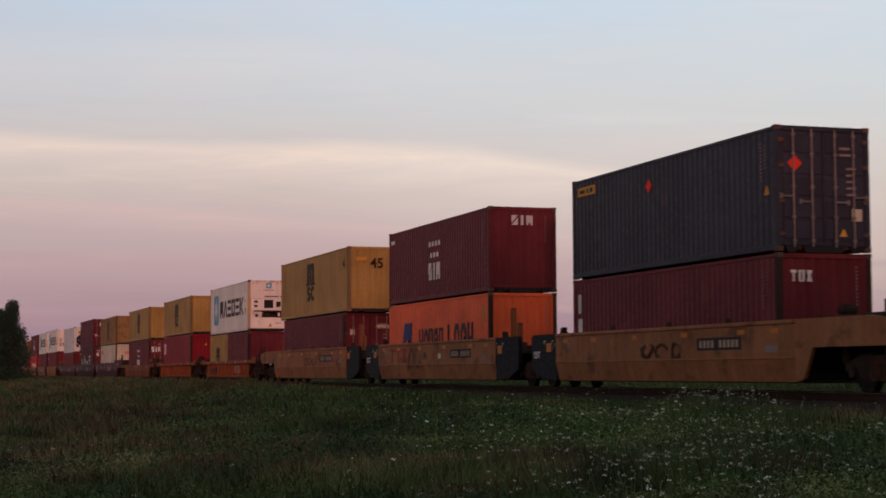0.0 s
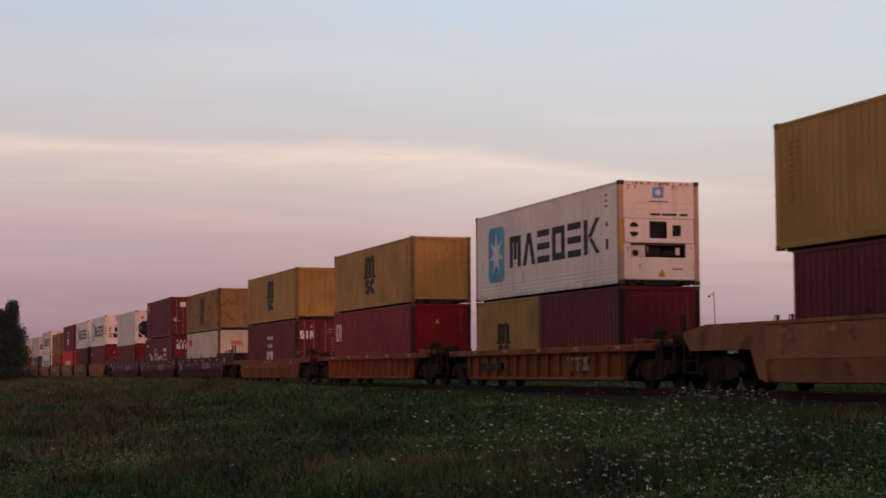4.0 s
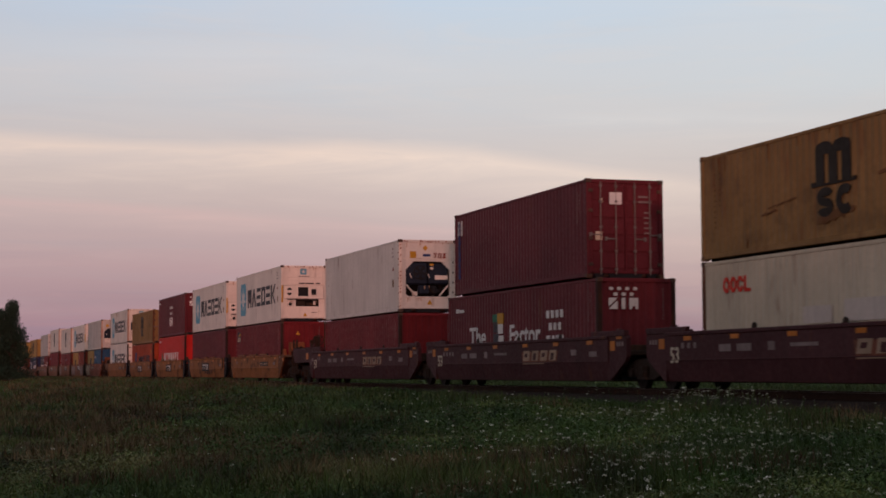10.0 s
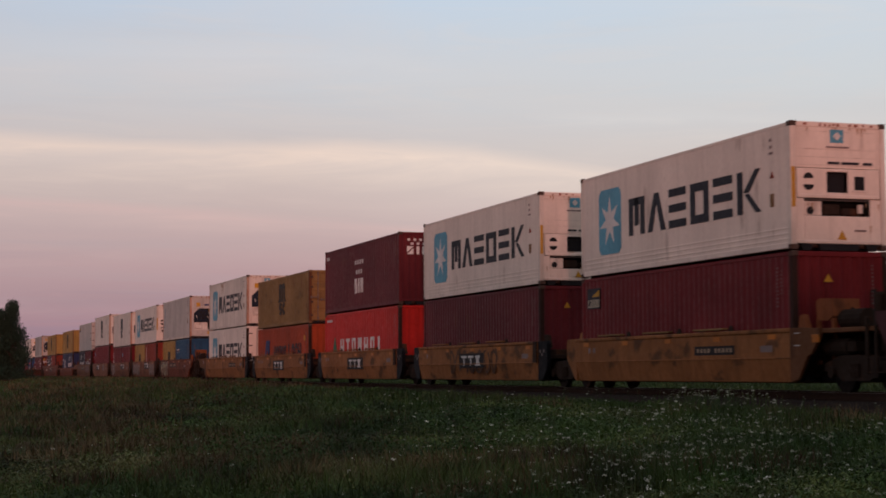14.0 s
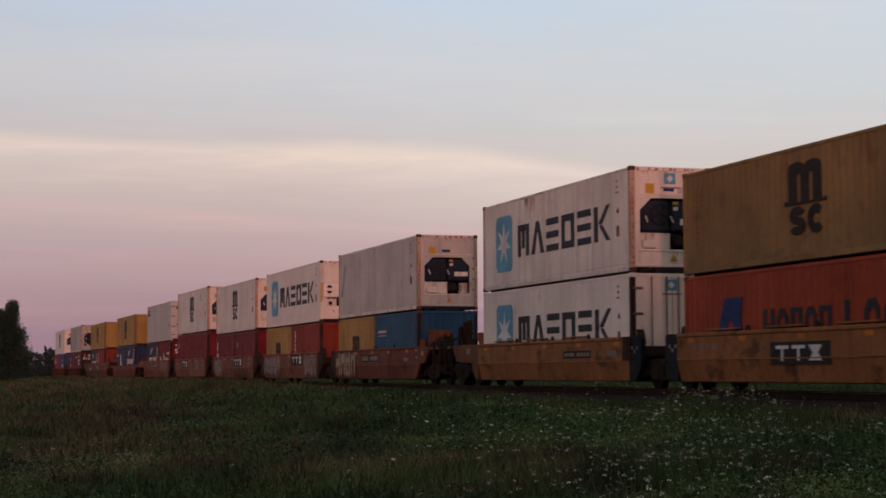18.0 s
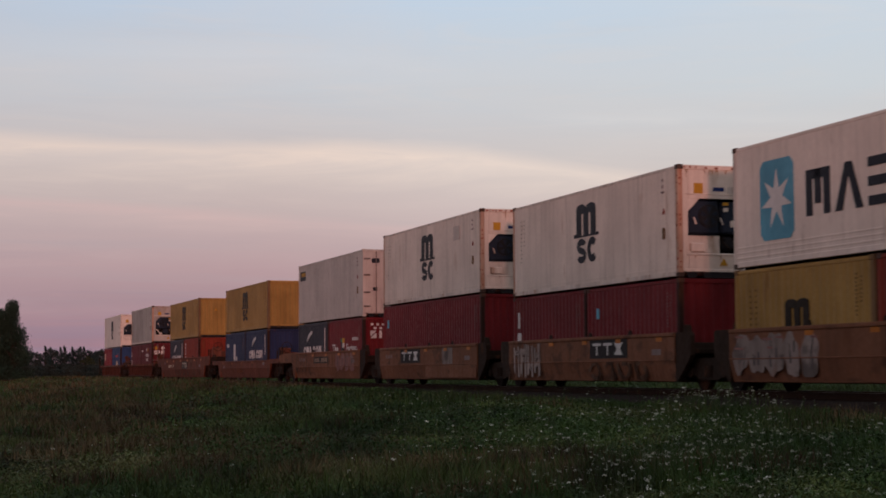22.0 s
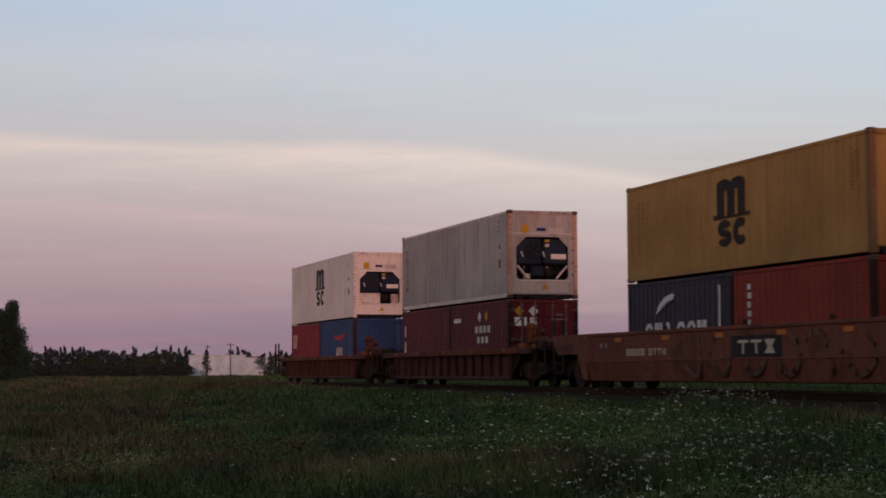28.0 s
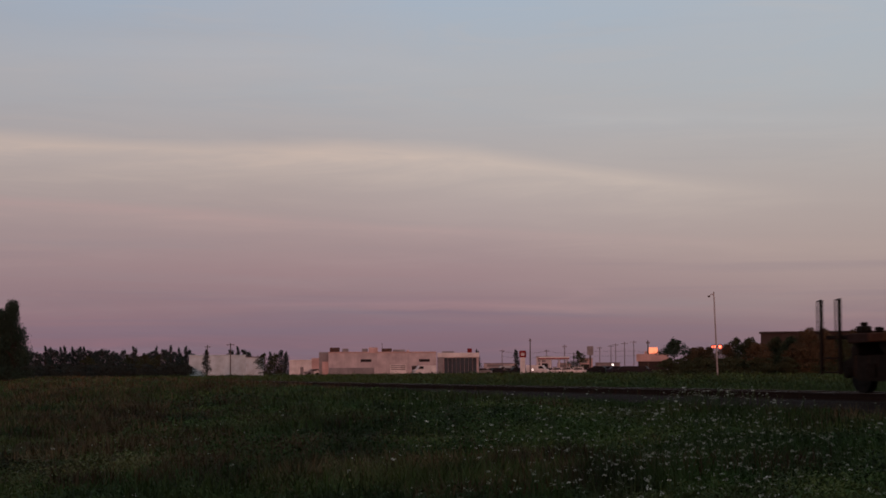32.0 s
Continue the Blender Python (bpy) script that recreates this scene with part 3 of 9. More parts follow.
def rods_and_doors(ob, L, H, mat):
    """Two steel doors with pressed ribs, each with two lock rods."""
    for side in (1, -1):
        def leaf():
            return Shape().box(-L / 2 + 0.03, -L / 2 + 0.075, 0.008, W / 2 - 0.13, 0.17, H - 0.13, 0.01)
        door = part("door", shared(("door", L, H), leaf, "door", mat), mat, ob)
        hh = (H - 0.42) / 5
        for i in range(5):
            z = 0.23 + i * hh
            part("pressed_panel", shared(("press", L, H, i), lambda: Shape().box(-L / 2 + 0.008, -L / 2 + 0.032, 0.06, W / 2 - 0.19, z + 0.06, z + hh - 0.02, 0.011), "pressed_panel", mat), mat, door)
        if side < 0:
            door.matrix_basis = Matrix.Diagonal((1, -1, 1, 1))
        for y in (0.30, 0.78):
            def rod():
                sh = Shape().tube((-L / 2 - 0.012, y, 0.10), (-L / 2 - 0.012, y, H - 0.08), 0.021, 8)
                for z in (0.22, 0.75, H * 0.5, H - 0.7, H - 0.25):
                    sh.box(-L / 2 - 0.04, -L / 2 + 0.02, y - 0.045, y + 0.045, z, z + 0.07, 0.008)
                return sh
            part("lock_rod", shared(("rod", L, H, y), rod, "lock_rod", STEEL), STEEL, door, "galvanised lock rod")

            def grip():
                sh = Shape().box(-L / 2 - 0.05, -L / 2 - 0.028, y - 0.02, y + 0.36, 1.12 + 0.12 * (y > 0.5), 1.16 + 0.12 * (y > 0.5), 0.006)
                return sh.box(-L / 2 - 0.05, -L / 2 + 0.02, y + 0.28, y + 0.36, 1.08 + 0.12 * (y > 0.5), 1.2 + 0.12 * (y > 0.5), 0.008)
            part("door_handle", shared(("grip", L, H, y), grip, "door_handle", STEEL), STEEL, door)
        for z in (0.35, H * 0.38, H * 0.66, H - 0.4):
            hinge = part("hinge", shared(("hinge", L), lambda: Shape().box(-L / 2 - 0.02, -L / 2 + 0.03, W / 2 - 0.2, W / 2 - 0.06, 0, 0.1, 0.012), "hinge", CASTING), CASTING, door)
            hinge.matrix_basis = pose(0, 0, z)


def frame_parts(ob, L, H, mat, post_mat=None, low=False):
    pm = post_mat or mat
    rm = STAINED if pm is RUSTY_WHITE and mat is not CREAM else mat
    for sx in (1, -1):
        for sy in (1, -1):
            def post():
                return Shape().box(L / 2 - 0.17, L / 2 - 0.002, W / 2 - 0.14, W / 2 - 0.002, 0.11, H - 0.11, 0.018)
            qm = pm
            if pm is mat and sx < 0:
                # leading posts: rust or tan on yellow, painted-in corner shade on lower containers
                qm = {OLD_YELLOW: RUST_POST, YELLOW: CASTING_TAN}.get(mat, SHADE_POST if low else pm)
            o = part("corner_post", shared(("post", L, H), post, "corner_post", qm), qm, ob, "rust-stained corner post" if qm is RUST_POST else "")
            o.matrix_basis = Matrix.Diagonal((sx, sy, 1, 1))
            for z in (0.0, H - 0.118):
                cm = pm if pm in (WHITE, PALE, WORN_WHITE, GREY) else (CASTING_TAN if mat in (YELLOW, OLD_YELLOW) else CASTING)
                o = part("corner_casting", shared(("cast", L), lambda: Shape().box(L / 2 - 0.178, L / 2 + 0.004, W / 2 - 0.162, W / 2 + 0.004, 0, 0.118, 0.012), "corner_casting", cm), cm, ob)
                o.matrix_basis = Matrix.Translation((0, 0, z)) @ Matrix.Diagonal((sx, sy, 1, 1))
    for sy in (1, -1):
        o = part("top_rail", shared(("trail", L, H), lambda: Shape().box(-L / 2 + 0.17, L / 2 - 0.17, W / 2 - 0.07, W / 2 - 0.004, H - 0.11, H - 0.03, 0.012), "top_rail", rm), rm, ob)
        o.matrix_basis = Matrix.Diagonal((1, sy, 1, 1))
        o = part("bottom_rail", shared(("brail", L, H), lambda: Shape().box(-L / 2 + 0.17, L / 2 - 0.17, W / 2 - 0.08, W / 2 - 0.003, 0.03, 0.165, 0.012), "bottom_rail", rm), rm, ob)
        o.matrix_basis = Matrix.Diagonal((1, sy, 1, 1))
    for sx in (1, -1):
        o = part("header", shared(("head", L, H), lambda: Shape().box(L / 2 - 0.14, L / 2 - 0.006, -W / 2 + 0.16, W / 2 - 0.16, H - 0.13, H - 0.012, 0.012), "header", mat), mat, ob)
        o.matrix_basis = Matrix.Diagonal((sx, 1, 1, 1))
        o = part("end_sill", shared(("sill", L, H), lambda: Shape().box(L / 2 - 0.14, L / 2 - 0.006, -W / 2 + 0.16, W / 2 - 0.16, 0.135, 0.215, 0.012), "end_sill", mat), mat, ob)
        o.matrix_basis = Matrix.Diagonal((sx, 1, 1, 1))
        # shaded gaps below the end, filled in as three dark blocks
        for y, b in ((0.83, 0.17), (0.0, 0.54), (-0.83, 0.17)):
            o = part("underframe_block", shared(("lug", L, y), lambda: Shape().prism_x([(y - b, 0.14), (y - b + 0.07, -0.015), (y + b - 0.07, -0.015), (y + b, 0.14)], L / 2 - 0.16, L / 2 - 0.02), "underframe_block", DARK), DARK, ob, "dark piece filling the shaded gap under the end")
            o.matrix_basis = Matrix.Diagonal((sx, 1, 1, 1))
        o = part("cross_member", shared(("under", L), lambda: Shape().box(L / 2 - 0.30, L / 2 - 0.26, -W / 2 + 0.16, W / 2 - 0.16, 0.02, 0.16), "cross_member", DARK), DARK, ob, "dark piece filling the shaded gap under the end")
        o.matrix_basis = Matrix.Diagonal((sx, 1, 1, 1))

    def lid():
        return Shape().box(-L / 2 + 0.1, L / 2 - 0.1, -W / 2 + 0.06, W / 2 - 0.06, H - 0.05, H - 0.008, 0.012)
    part("roof", shared(("roof", L, H), lid, "roof", mat), mat, ob)

    def under():
        return Shape().box(-L / 2 + 0.1, L / 2 - 0.1, -W / 2 + 0.08, W / 2 - 0.08, 0.05, 0.16, 0.02)
    part("floor", shared(("floor", L), under, "floor", CASTING), CASTING, ob)


def pieces(name, sh, mat, ob):
    """Each closed piece of a shape as a part of its own."""
    root = list(range(len(sh.v)))

    def find(i):
        while root[i] != i:
            root[i] = root[root[i]]
            i = root[i]
        return i
    for f in sh.f:
        for i in f[1:]:
            root[find(i)] = find(f[0])
    sets = {}
    for f in sh.f:
        sets.setdefault(find(f[0]), []).append(f)
    for fs in sets.values():
        ids = sorted({i for f in fs for i in f})
        at = {i: k for k, i in enumerate(ids)}
        part(name, Shape().add([sh.v[i] for i in ids], [tuple(at[i] for i in f) for f in fs]), mat, ob)


def cold_unit(ob, L, H, mat, style, seed):
    """The cooling machinery on the leading end of an insulated container."""
    def q(sh, q0, q1, z0, z1, x0, x1, b=0.01):
        return sh.box(-L / 2 + x0, -L / 2 + x1, W / 2 - q1, W / 2 - q0, z0, z1, b)
    if style == "octagon":
        lo, mid, hi, a, b = 0.62, 1.10, 2.02, 0.29, 2.11
        sh = Shape()
        q(sh, 0.14, a, 0.16, H - 0.12, 0.02, 0.07)
        q(sh, b, W - 0.14, 0.16, H - 0.12, 0.02, 0.07)
        q(sh, a, b, hi, H - 0.12, 0.02, 0.07)
        q(sh, a, b, 0.16, lo, 0.02, 0.07)
        c = 0.33
        for y, d in ((W / 2 - a, -1), (W / 2 - b, 1)):
            sh.prism_x([(y, hi), (y + d * c, hi), (y, hi - c)], -L / 2 + 0.02, -L / 2 + 0.07)
            sh.prism_x([(y, lo), (y + d * c * 0.3, lo), (y, lo + c * 0.3)], -L / 2 + 0.02, -L / 2 + 0.07)
        pieces("front_panel", sh, mat, ob)
        trim = Shape()
        q(trim, a - 0.05, b + 0.05, lo - 0.06, lo - 0.015, 0.0, 0.03, 0.006)
        q(trim, 0.15, W - 0.15, hi + 0.10, hi + 0.13, 0.008, 0.03, 0.006)
        pieces("panel_trim", trim, STAINED, ob)
        part("recess", q(Shape(), a - 0.05, b + 0.05, lo - 0.04, hi + 0.04, 0.34, 0.38, 0), BLACK_GAP, ob)
        m = Shape()
        q(m, a + 0.02, a + 0.92, mid, hi - 0.02, 0.08, 0.3, 0.06)
        q(m, a + 0.96, b - 0.02, mid + 0.02, hi - 0.05, 0.06, 0.3, 0.06)
        pieces("cooler_casing", m, UNIT, ob)
        y, z = W / 2 - (a + 0.62), 1.58
        part("fan_shroud", Shape().tube((-L / 2 + 0.055, y, z), (-L / 2 + 0.2, y, z), 0.30, 24), DARK, ob)
        blade = Shape()
        for i in range(5):
            t = 2 * math.pi * i / 5
            blade.prism_x([(y + 0.05 * math.cos(t), z + 0.05 * math.sin(t)), (y + 0.25 * math.cos(t), z + 0.25 * math.sin(t)), (y + 0.25 * math.cos(t + 0.6), z + 0.25 * math.sin(t + 0.6))], -L / 2 + 0.045, -L / 2 + 0.052)
        pieces("fan_blade", blade, UNIT, ob)
        part("control_box", q(Shape(), a + 1.22, b - 0.06, 1.30, 1.47, 0.045, 0.10), WHITE, ob, "pale control plate")
        part("control_screen", q(Shape(), a + 1.02, a + 1.16, 1.70, 1.80, 0.045, 0.08), STAINED, ob)
        for k in (0.24, 1.0):
            br = Shape().tube((-L / 2 + 0.045, W / 2 - (a + k), 1.36), (-L / 2 + 0.045, W / 2 - (a + k - 0.07), 1.54), 0.022, 6)
            part("bracket", br, STAINED, ob)
        # lower bay: pale service panel, compressor and pipes
        if seed in (29, 64):
            for k0, k1 in ((a + 0.03, a + 0.42), (b - 0.03, b - 0.42)):
                part("brace", Shape().tube((-L / 2 + 0.06, W / 2 - k0, mid - 0.02), (-L / 2 + 0.06, W / 2 - k1, lo + 0.03), 0.035, 6), STAINED, ob, "pale slanting brace")
            part("cooler_casing", q(Shape(), a + 0.55, a + 1.0, lo + 0.10, mid - 0.03, 0.08, 0.3, 0.05), UNIT, ob)
            part("service_box", q(Shape(), a + 0.30, a + 0.52, lo + 0.02, lo + 0.2, 0.12, 0.2, 0.02), STAINED, ob)
        else:
            part("service_panel", q(Shape(), a + 0.03, a + 0.96, lo + 0.01, mid - 0.02, 0.16, 0.2), STAINED, ob, "pale stained service panel")
            part("service_box", q(Shape(), a + 0.10, a + 0.52, lo + 0.03, lo + 0.27, 0.10, 0.2, 0.03), STAINED, ob)
            part("service_panel", q(Shape(), a + 1.44, b - 0.03, lo + 0.01, mid - 0.05, 0.18, 0.22), STAINED, ob)
        cp = Shape()
        q(cp, a + 1.02, a + 1.34, lo + 0.08, mid - 0.04, 0.10, 0.3, 0.07)
        q(cp, a + 1.30, a + 1.46, lo + 0.16, mid - 0.16, 0.12, 0.3, 0.04)
        part("compressor", cp, DARK, ob)
        pi = Shape().bent([(-L / 2 + 0.09, W / 2 - (a + 0.98), mid - 0.03), (-L / 2 + 0.09, W / 2 - (a + 1.0), lo + 0.3), (-L / 2 + 0.09, W / 2 - (a + 1.2), lo + 0.12)], 0.022)
        pi.bent([(-L / 2 + 0.09, W / 2 - (a + 1.40), mid - 0.02), (-L / 2 + 0.09, W / 2 - (a + 1.52), lo + 0.26), (-L / 2 + 0.09, W / 2 - (a + 1.44), lo + 0.05)], 0.018)
        part("pipe", pi, GRIME, ob)
        part("label_plate", end_marks(L, [(a + 1.0, a + 1.16, 1.86, 1.94)], -0.052), INK_YELLOW, ob)
        for z in (0.75, 1.15, 1.55, 1.95):
            part("hinge", q(Shape(), W - 0.20, W - 0.15, z, z + 0.09, -0.002, 0.03, 0.006), STEEL, ob)
    else:
        # panels with a square air opening and a machinery slot below
        g = -0.52 if seed == 34 else -0.26
        z_slot = (1.02 + g, 1.36 + g)
        sh = Shape()
        q(sh, 0.14, W - 0.14, 2.10 + g, H - 0.12, 0.02, 0.07)
        q(sh, 0.16, 0.92, 1.42 + g, 2.09 + g, 0.012, 0.06)
        q(sh, 1.46, W - 0.16, 1.42 + g, 2.09 + g, 0.012, 0.06)
        q(sh, 0.92, 1.46, 1.42 + g, 1.55 + g, 0.012, 0.06)
        q(sh, 0.92, 1.46, 2.02 + g, 2.09 + g, 0.012, 0.06)
        q(sh, 0.14, 0.34, 0.16, 1.41 + g, 0.02, 0.07)
        q(sh, 2.02, W - 0.14, 0.16, 1.41 + g, 0.02, 0.07)
        q(sh, 0.34, 2.02, 0.16, z_slot[0], 0.02, 0.07)
        pieces("front_panel", sh, mat, ob)
        part("recess", q(Shape(), 0.3, 2.1, 0.9 + g, 2.05 + g, 0.32, 0.36, 0), BLACK_GAP, ob)
        m = Shape()
        q(m, 0.86, 1.30, 1.04 + g, 1.30 + g, 0.1, 0.3, 0.04)
        q(m, 1.36, 1.9, 1.04 + g, 1.22 + g, 0.12, 0.3, 0.04)
        pieces("compressor", m, GRIME, ob)
        part("service_panel", q(Shape(), 0.36, 0.80, 1.03 + g, 1.35 + g, 0.06, 0.1), STAINED, ob)
        part("vent_cover", Shape().tube((-L / 2 + 0.04, W / 2 - 0.5, 1.14 + g), (-L / 2 + 0.061, W / 2 - 0.5, 1.14 + g), 0.09, 14), DARK, ob)
        part("service_box", q(Shape(), 1.74, 1.86, 1.10 + g, 1.30 + g, 0.06, 0.12), STAINED, ob)
        # two fresh-air vents, each a disc with dark openings above and below
        y, z = W / 2 - 0.45, 1.79 + g
        for u in (1, -1):
            part("vent_opening", Shape().prism_x([(y + 0.13 * math.cos(t), z + u * (0.07 + 0.13 * math.sin(t))) for t in (math.pi * k / 8 for k in range(9))], -L / 2 + 0.004, -L / 2 + 0.02), DARK, ob)
        part("window", q(Shape(), 1.62, 1.88, 1.62 + g, 1.93 + g, 0.0, 0.02), DARK, ob, "small dark inspection window")
        part("window_frame", q(Shape(), 1.56, 1.94, 1.57 + g, 1.615 + g, -0.002, 0.02, 0.005), STAINED, ob)
        part("grille", q(Shape(), 0.93, 1.45, 1.56 + g, 2.01 + g, 0.14, 0.16), DARK, ob)
        part("channel", q(Shape(), 0.18, W - 0.18, 1.42 + g, 1.50 + g, -0.004, 0.03, 0.01), mat, ob)
        pipe = Shape().tube((-L / 2 + 0.05, W / 2 - 0.36, 1.38 + g), (-L / 2 + 0.05, W / 2 - 2.0, 1.38 + g), 0.018, 6)
        part("pipe", pipe, STEEL, ob)
        for z in (2.16 + g, 2.34 + g, 2.52 + g, 2.66):
            part("panel_seam", end_marks(L, [(0.16, W - 0.16, z, z + 0.014)], -0.015), STAINED, ob)
        part("code_lettering", end_marks(L, [(0.95, 1.25, 2.19 + g, 2.25 + g), (1.3, 1.75, 2.19 + g, 2.25 + g), (1.85, 2.1, 2.19 + g, 2.25 + g)], -0.012), INK_DARK, ob)
        part("caution_strip", Shape().box(-L / 2 - 0.001, -L / 2 + 0.02, W / 2 - 0.11, W / 2 - 0.02, 0.95, 1.85), INK_YELLOW, ob, "worn yellow strip on the corner post")
    part("warning_sign", triangle_mark(L, 1.28, 0.30 if style == "octagon" else 0.24, 0.22), INK_YELLOW, ob, "yellow warning triangle")


def cold_doors(ob, L, H, mat):
    """White insulated doors with long lock rods and heavy hinges."""
    for side in (1, -1):
        o = part("door", shared(("cdoor", L, H), lambda: Shape().box(-L / 2 + 0.012, -L / 2 + 0.09, 0.01, W / 2 - 0.12, 0.17, H - 0.12, 0.014), "door", mat), mat, ob)
        o.matrix_basis = Matrix.Diagonal((1, side, 1, 1))
        for y in (0.18, 0.62):
            part("lock_rod", shared(("crod", L, H, y), lambda: Shape().tube((-L / 2 - 0.02, y, 0.12), (-L / 2 - 0.02, y, H - 0.1), 0.02, 8), "lock_rod", STEEL), STEEL, o)
        for z in (0.4, 1.0, 1.75, H - 0.45):
            h = part("hinge", shared(("chinge", L), lambda: Shape().box(-L / 2 - 0.025, -L / 2 + 0.03, W / 2 - 0.34, W / 2 - 0.05, 0, 0.07, 0.012), "hinge", STEEL), STEEL, o)
            h.matrix_basis = pose(0, 0, z)


def container(s, z, L, H, mat, end, label, seed=0, reefer=False, post=None):
    """One shipping container. end: wall, door, octagon, slot or cold_door."""
    ob = thing("shipping_container", label, "container", "containers on the train")
    ribs = end == "slot"
    wall = smooth_side(L, H, ribs) if reefer else side_panel(L, H)
    for k in (0, 180):
        o = part("side_wall", shared(("side", reefer, ribs, L, H), wall, "side_wall", mat), mat, ob)
        o.matrix_basis = pose(0, 0, 0, 0, 0, k)
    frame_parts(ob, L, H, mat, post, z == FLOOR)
    back = part("end_wall", shared(("end", L, H), end_panel(L, H), "end_wall", mat), mat, ob)
    back.matrix_basis = pose(0, 0, 0, 0, 0, 180)
    if end == "wall":
        part("end_wall", shared(("end", L, H), end_panel(L, H), "end_wall", mat), mat, ob)
    elif end == "door":
        rods_and_doors(ob, L, H, mat)
    elif end == "cold_door":
        cold_doors(ob, L, H, mat)
    else:
        cold_unit(ob, L, H, mat, end, seed)
    # small code lettering near the leading end of the side and on the end wall
    ink = {YELLOW: INK_TAN, OLD_YELLOW: INK_TAN, CREAM: INK_DUST}.get(mat, INK_FADED)
    if end in ("wall", "door"):
        part("code_lettering", side_marks(L, column(L - 0.72, H - 0.35, 11, 0.045, 0.085, seed) + column(L - 0.54, H - 0.42, 7, 0.038, 0.085, seed + 1)), ink, ob, "small upright code lettering")
        if end == "wall":
            part("code_lettering", end_marks(L, column(W - 0.42, H - 0.3, 11, 0.042, 0.085, seed + 2), 0.002), ink, ob)
        else:
            part("code_lettering", end_marks(L, lines(W - 0.80, H - 0.48, 2, 0.36, 0.055, 0.15, seed) + lines(W - 0.62, H - 0.95, 5, 0.24, 0.045, 0.15, seed + 3), 0.012), ink, ob)
    else:
        part("code_lettering", side_marks(L, column(L - 0.95, H - 0.3, 2, 0.09, 0.16, seed) + lines(L - 1.0, H - 0.62, 1, 0.22, 0.05, 0.1, seed)), INK_FADED, ob)
        part("label_plate", side_marks(L, [(L - 0.95, L - 0.79, 1.02, 1.32)]), CASTING_TAN, ob, "dull yellow label plate")
        part("warning_sign", triangle_mark(L, L - 0.86, H - 1.22, 0.17, False), RUSTRED, ob)
        if end in ("octagon", "slot"):
            r = random.Random(seed + 7)
            runs = []
            for i in range(14):
                q, z1, ln = r.uniform(0.18, W - 0.18), r.choice((H - 0.13, H - 0.13, 1.05, 0.56)), r.uniform(0.04, 0.20)
                runs.append(((q, z1), (q + r.uniform(0.02, 0.06), z1), (q + 0.02, z1 - ln)))
            part("rust_spotting", end_marks(L, runs, -0.008), RUST_RUN, ob, "brown rust runs on the end")
            edge = [(q0, q0 + r.uniform(0.03, 0.09), H - 0.09 + r.uniform(-0.03, 0.0), H - 0.06 + r.uniform(0.0, 0.03)) for q0 in (0.2 + 0.11 * i + r.uniform(-0.03, 0.03) for i in range(18)) if r.random() < 0.55]
            part("rust_spotting", end_marks(L, edge, -0.003), RUST_SPOT, ob)
        if end == "octagon":
            r = random.Random(seed)
            spots = [(q + r.uniform(0, 0.03), q + r.uniform(0.05, 0.075), z0, z0 + r.uniform(0.03, 0.07)) for q in (0.025, W - 0.105) for z0 in (0.22 + 0.135 * i + r.uniform(-0.02, 0.02) for i in range(19)) if r.random() < 0.6]
            part("rust_spotting", end_marks(L, spots, 0.003), RUST_SPOT, ob, "red rust spots down the corner posts")
            spots = [(L - r.uniform(0.05, 0.13), L - r.uniform(0.015, 0.04), z0, z0 + r.uniform(0.03, 0.07)) for z0 in (0.2 + 0.27 * i + r.uniform(-0.05, 0.05) for i in range(10))]
            part("rust_spotting", side_marks(L, spots, 0.003), RUST_SPOT, ob)
            part("label_plate", end_marks(L, [(0.46, 0.72, 2.15, 2.42)], -0.012), INK_YELLOW, ob, "yellow label plate")
            part("maker_badge", end_marks(L, [(1.0, 1.32, 2.22, 2.32)], -0.012), INK_BLUE, ob)
            part("label_plate", end_marks(L, [(1.42, 1.95, 2.16, 2.34)], -0.012), GREY, ob)
    MOVERS.append((ob, s, z))
    return ob


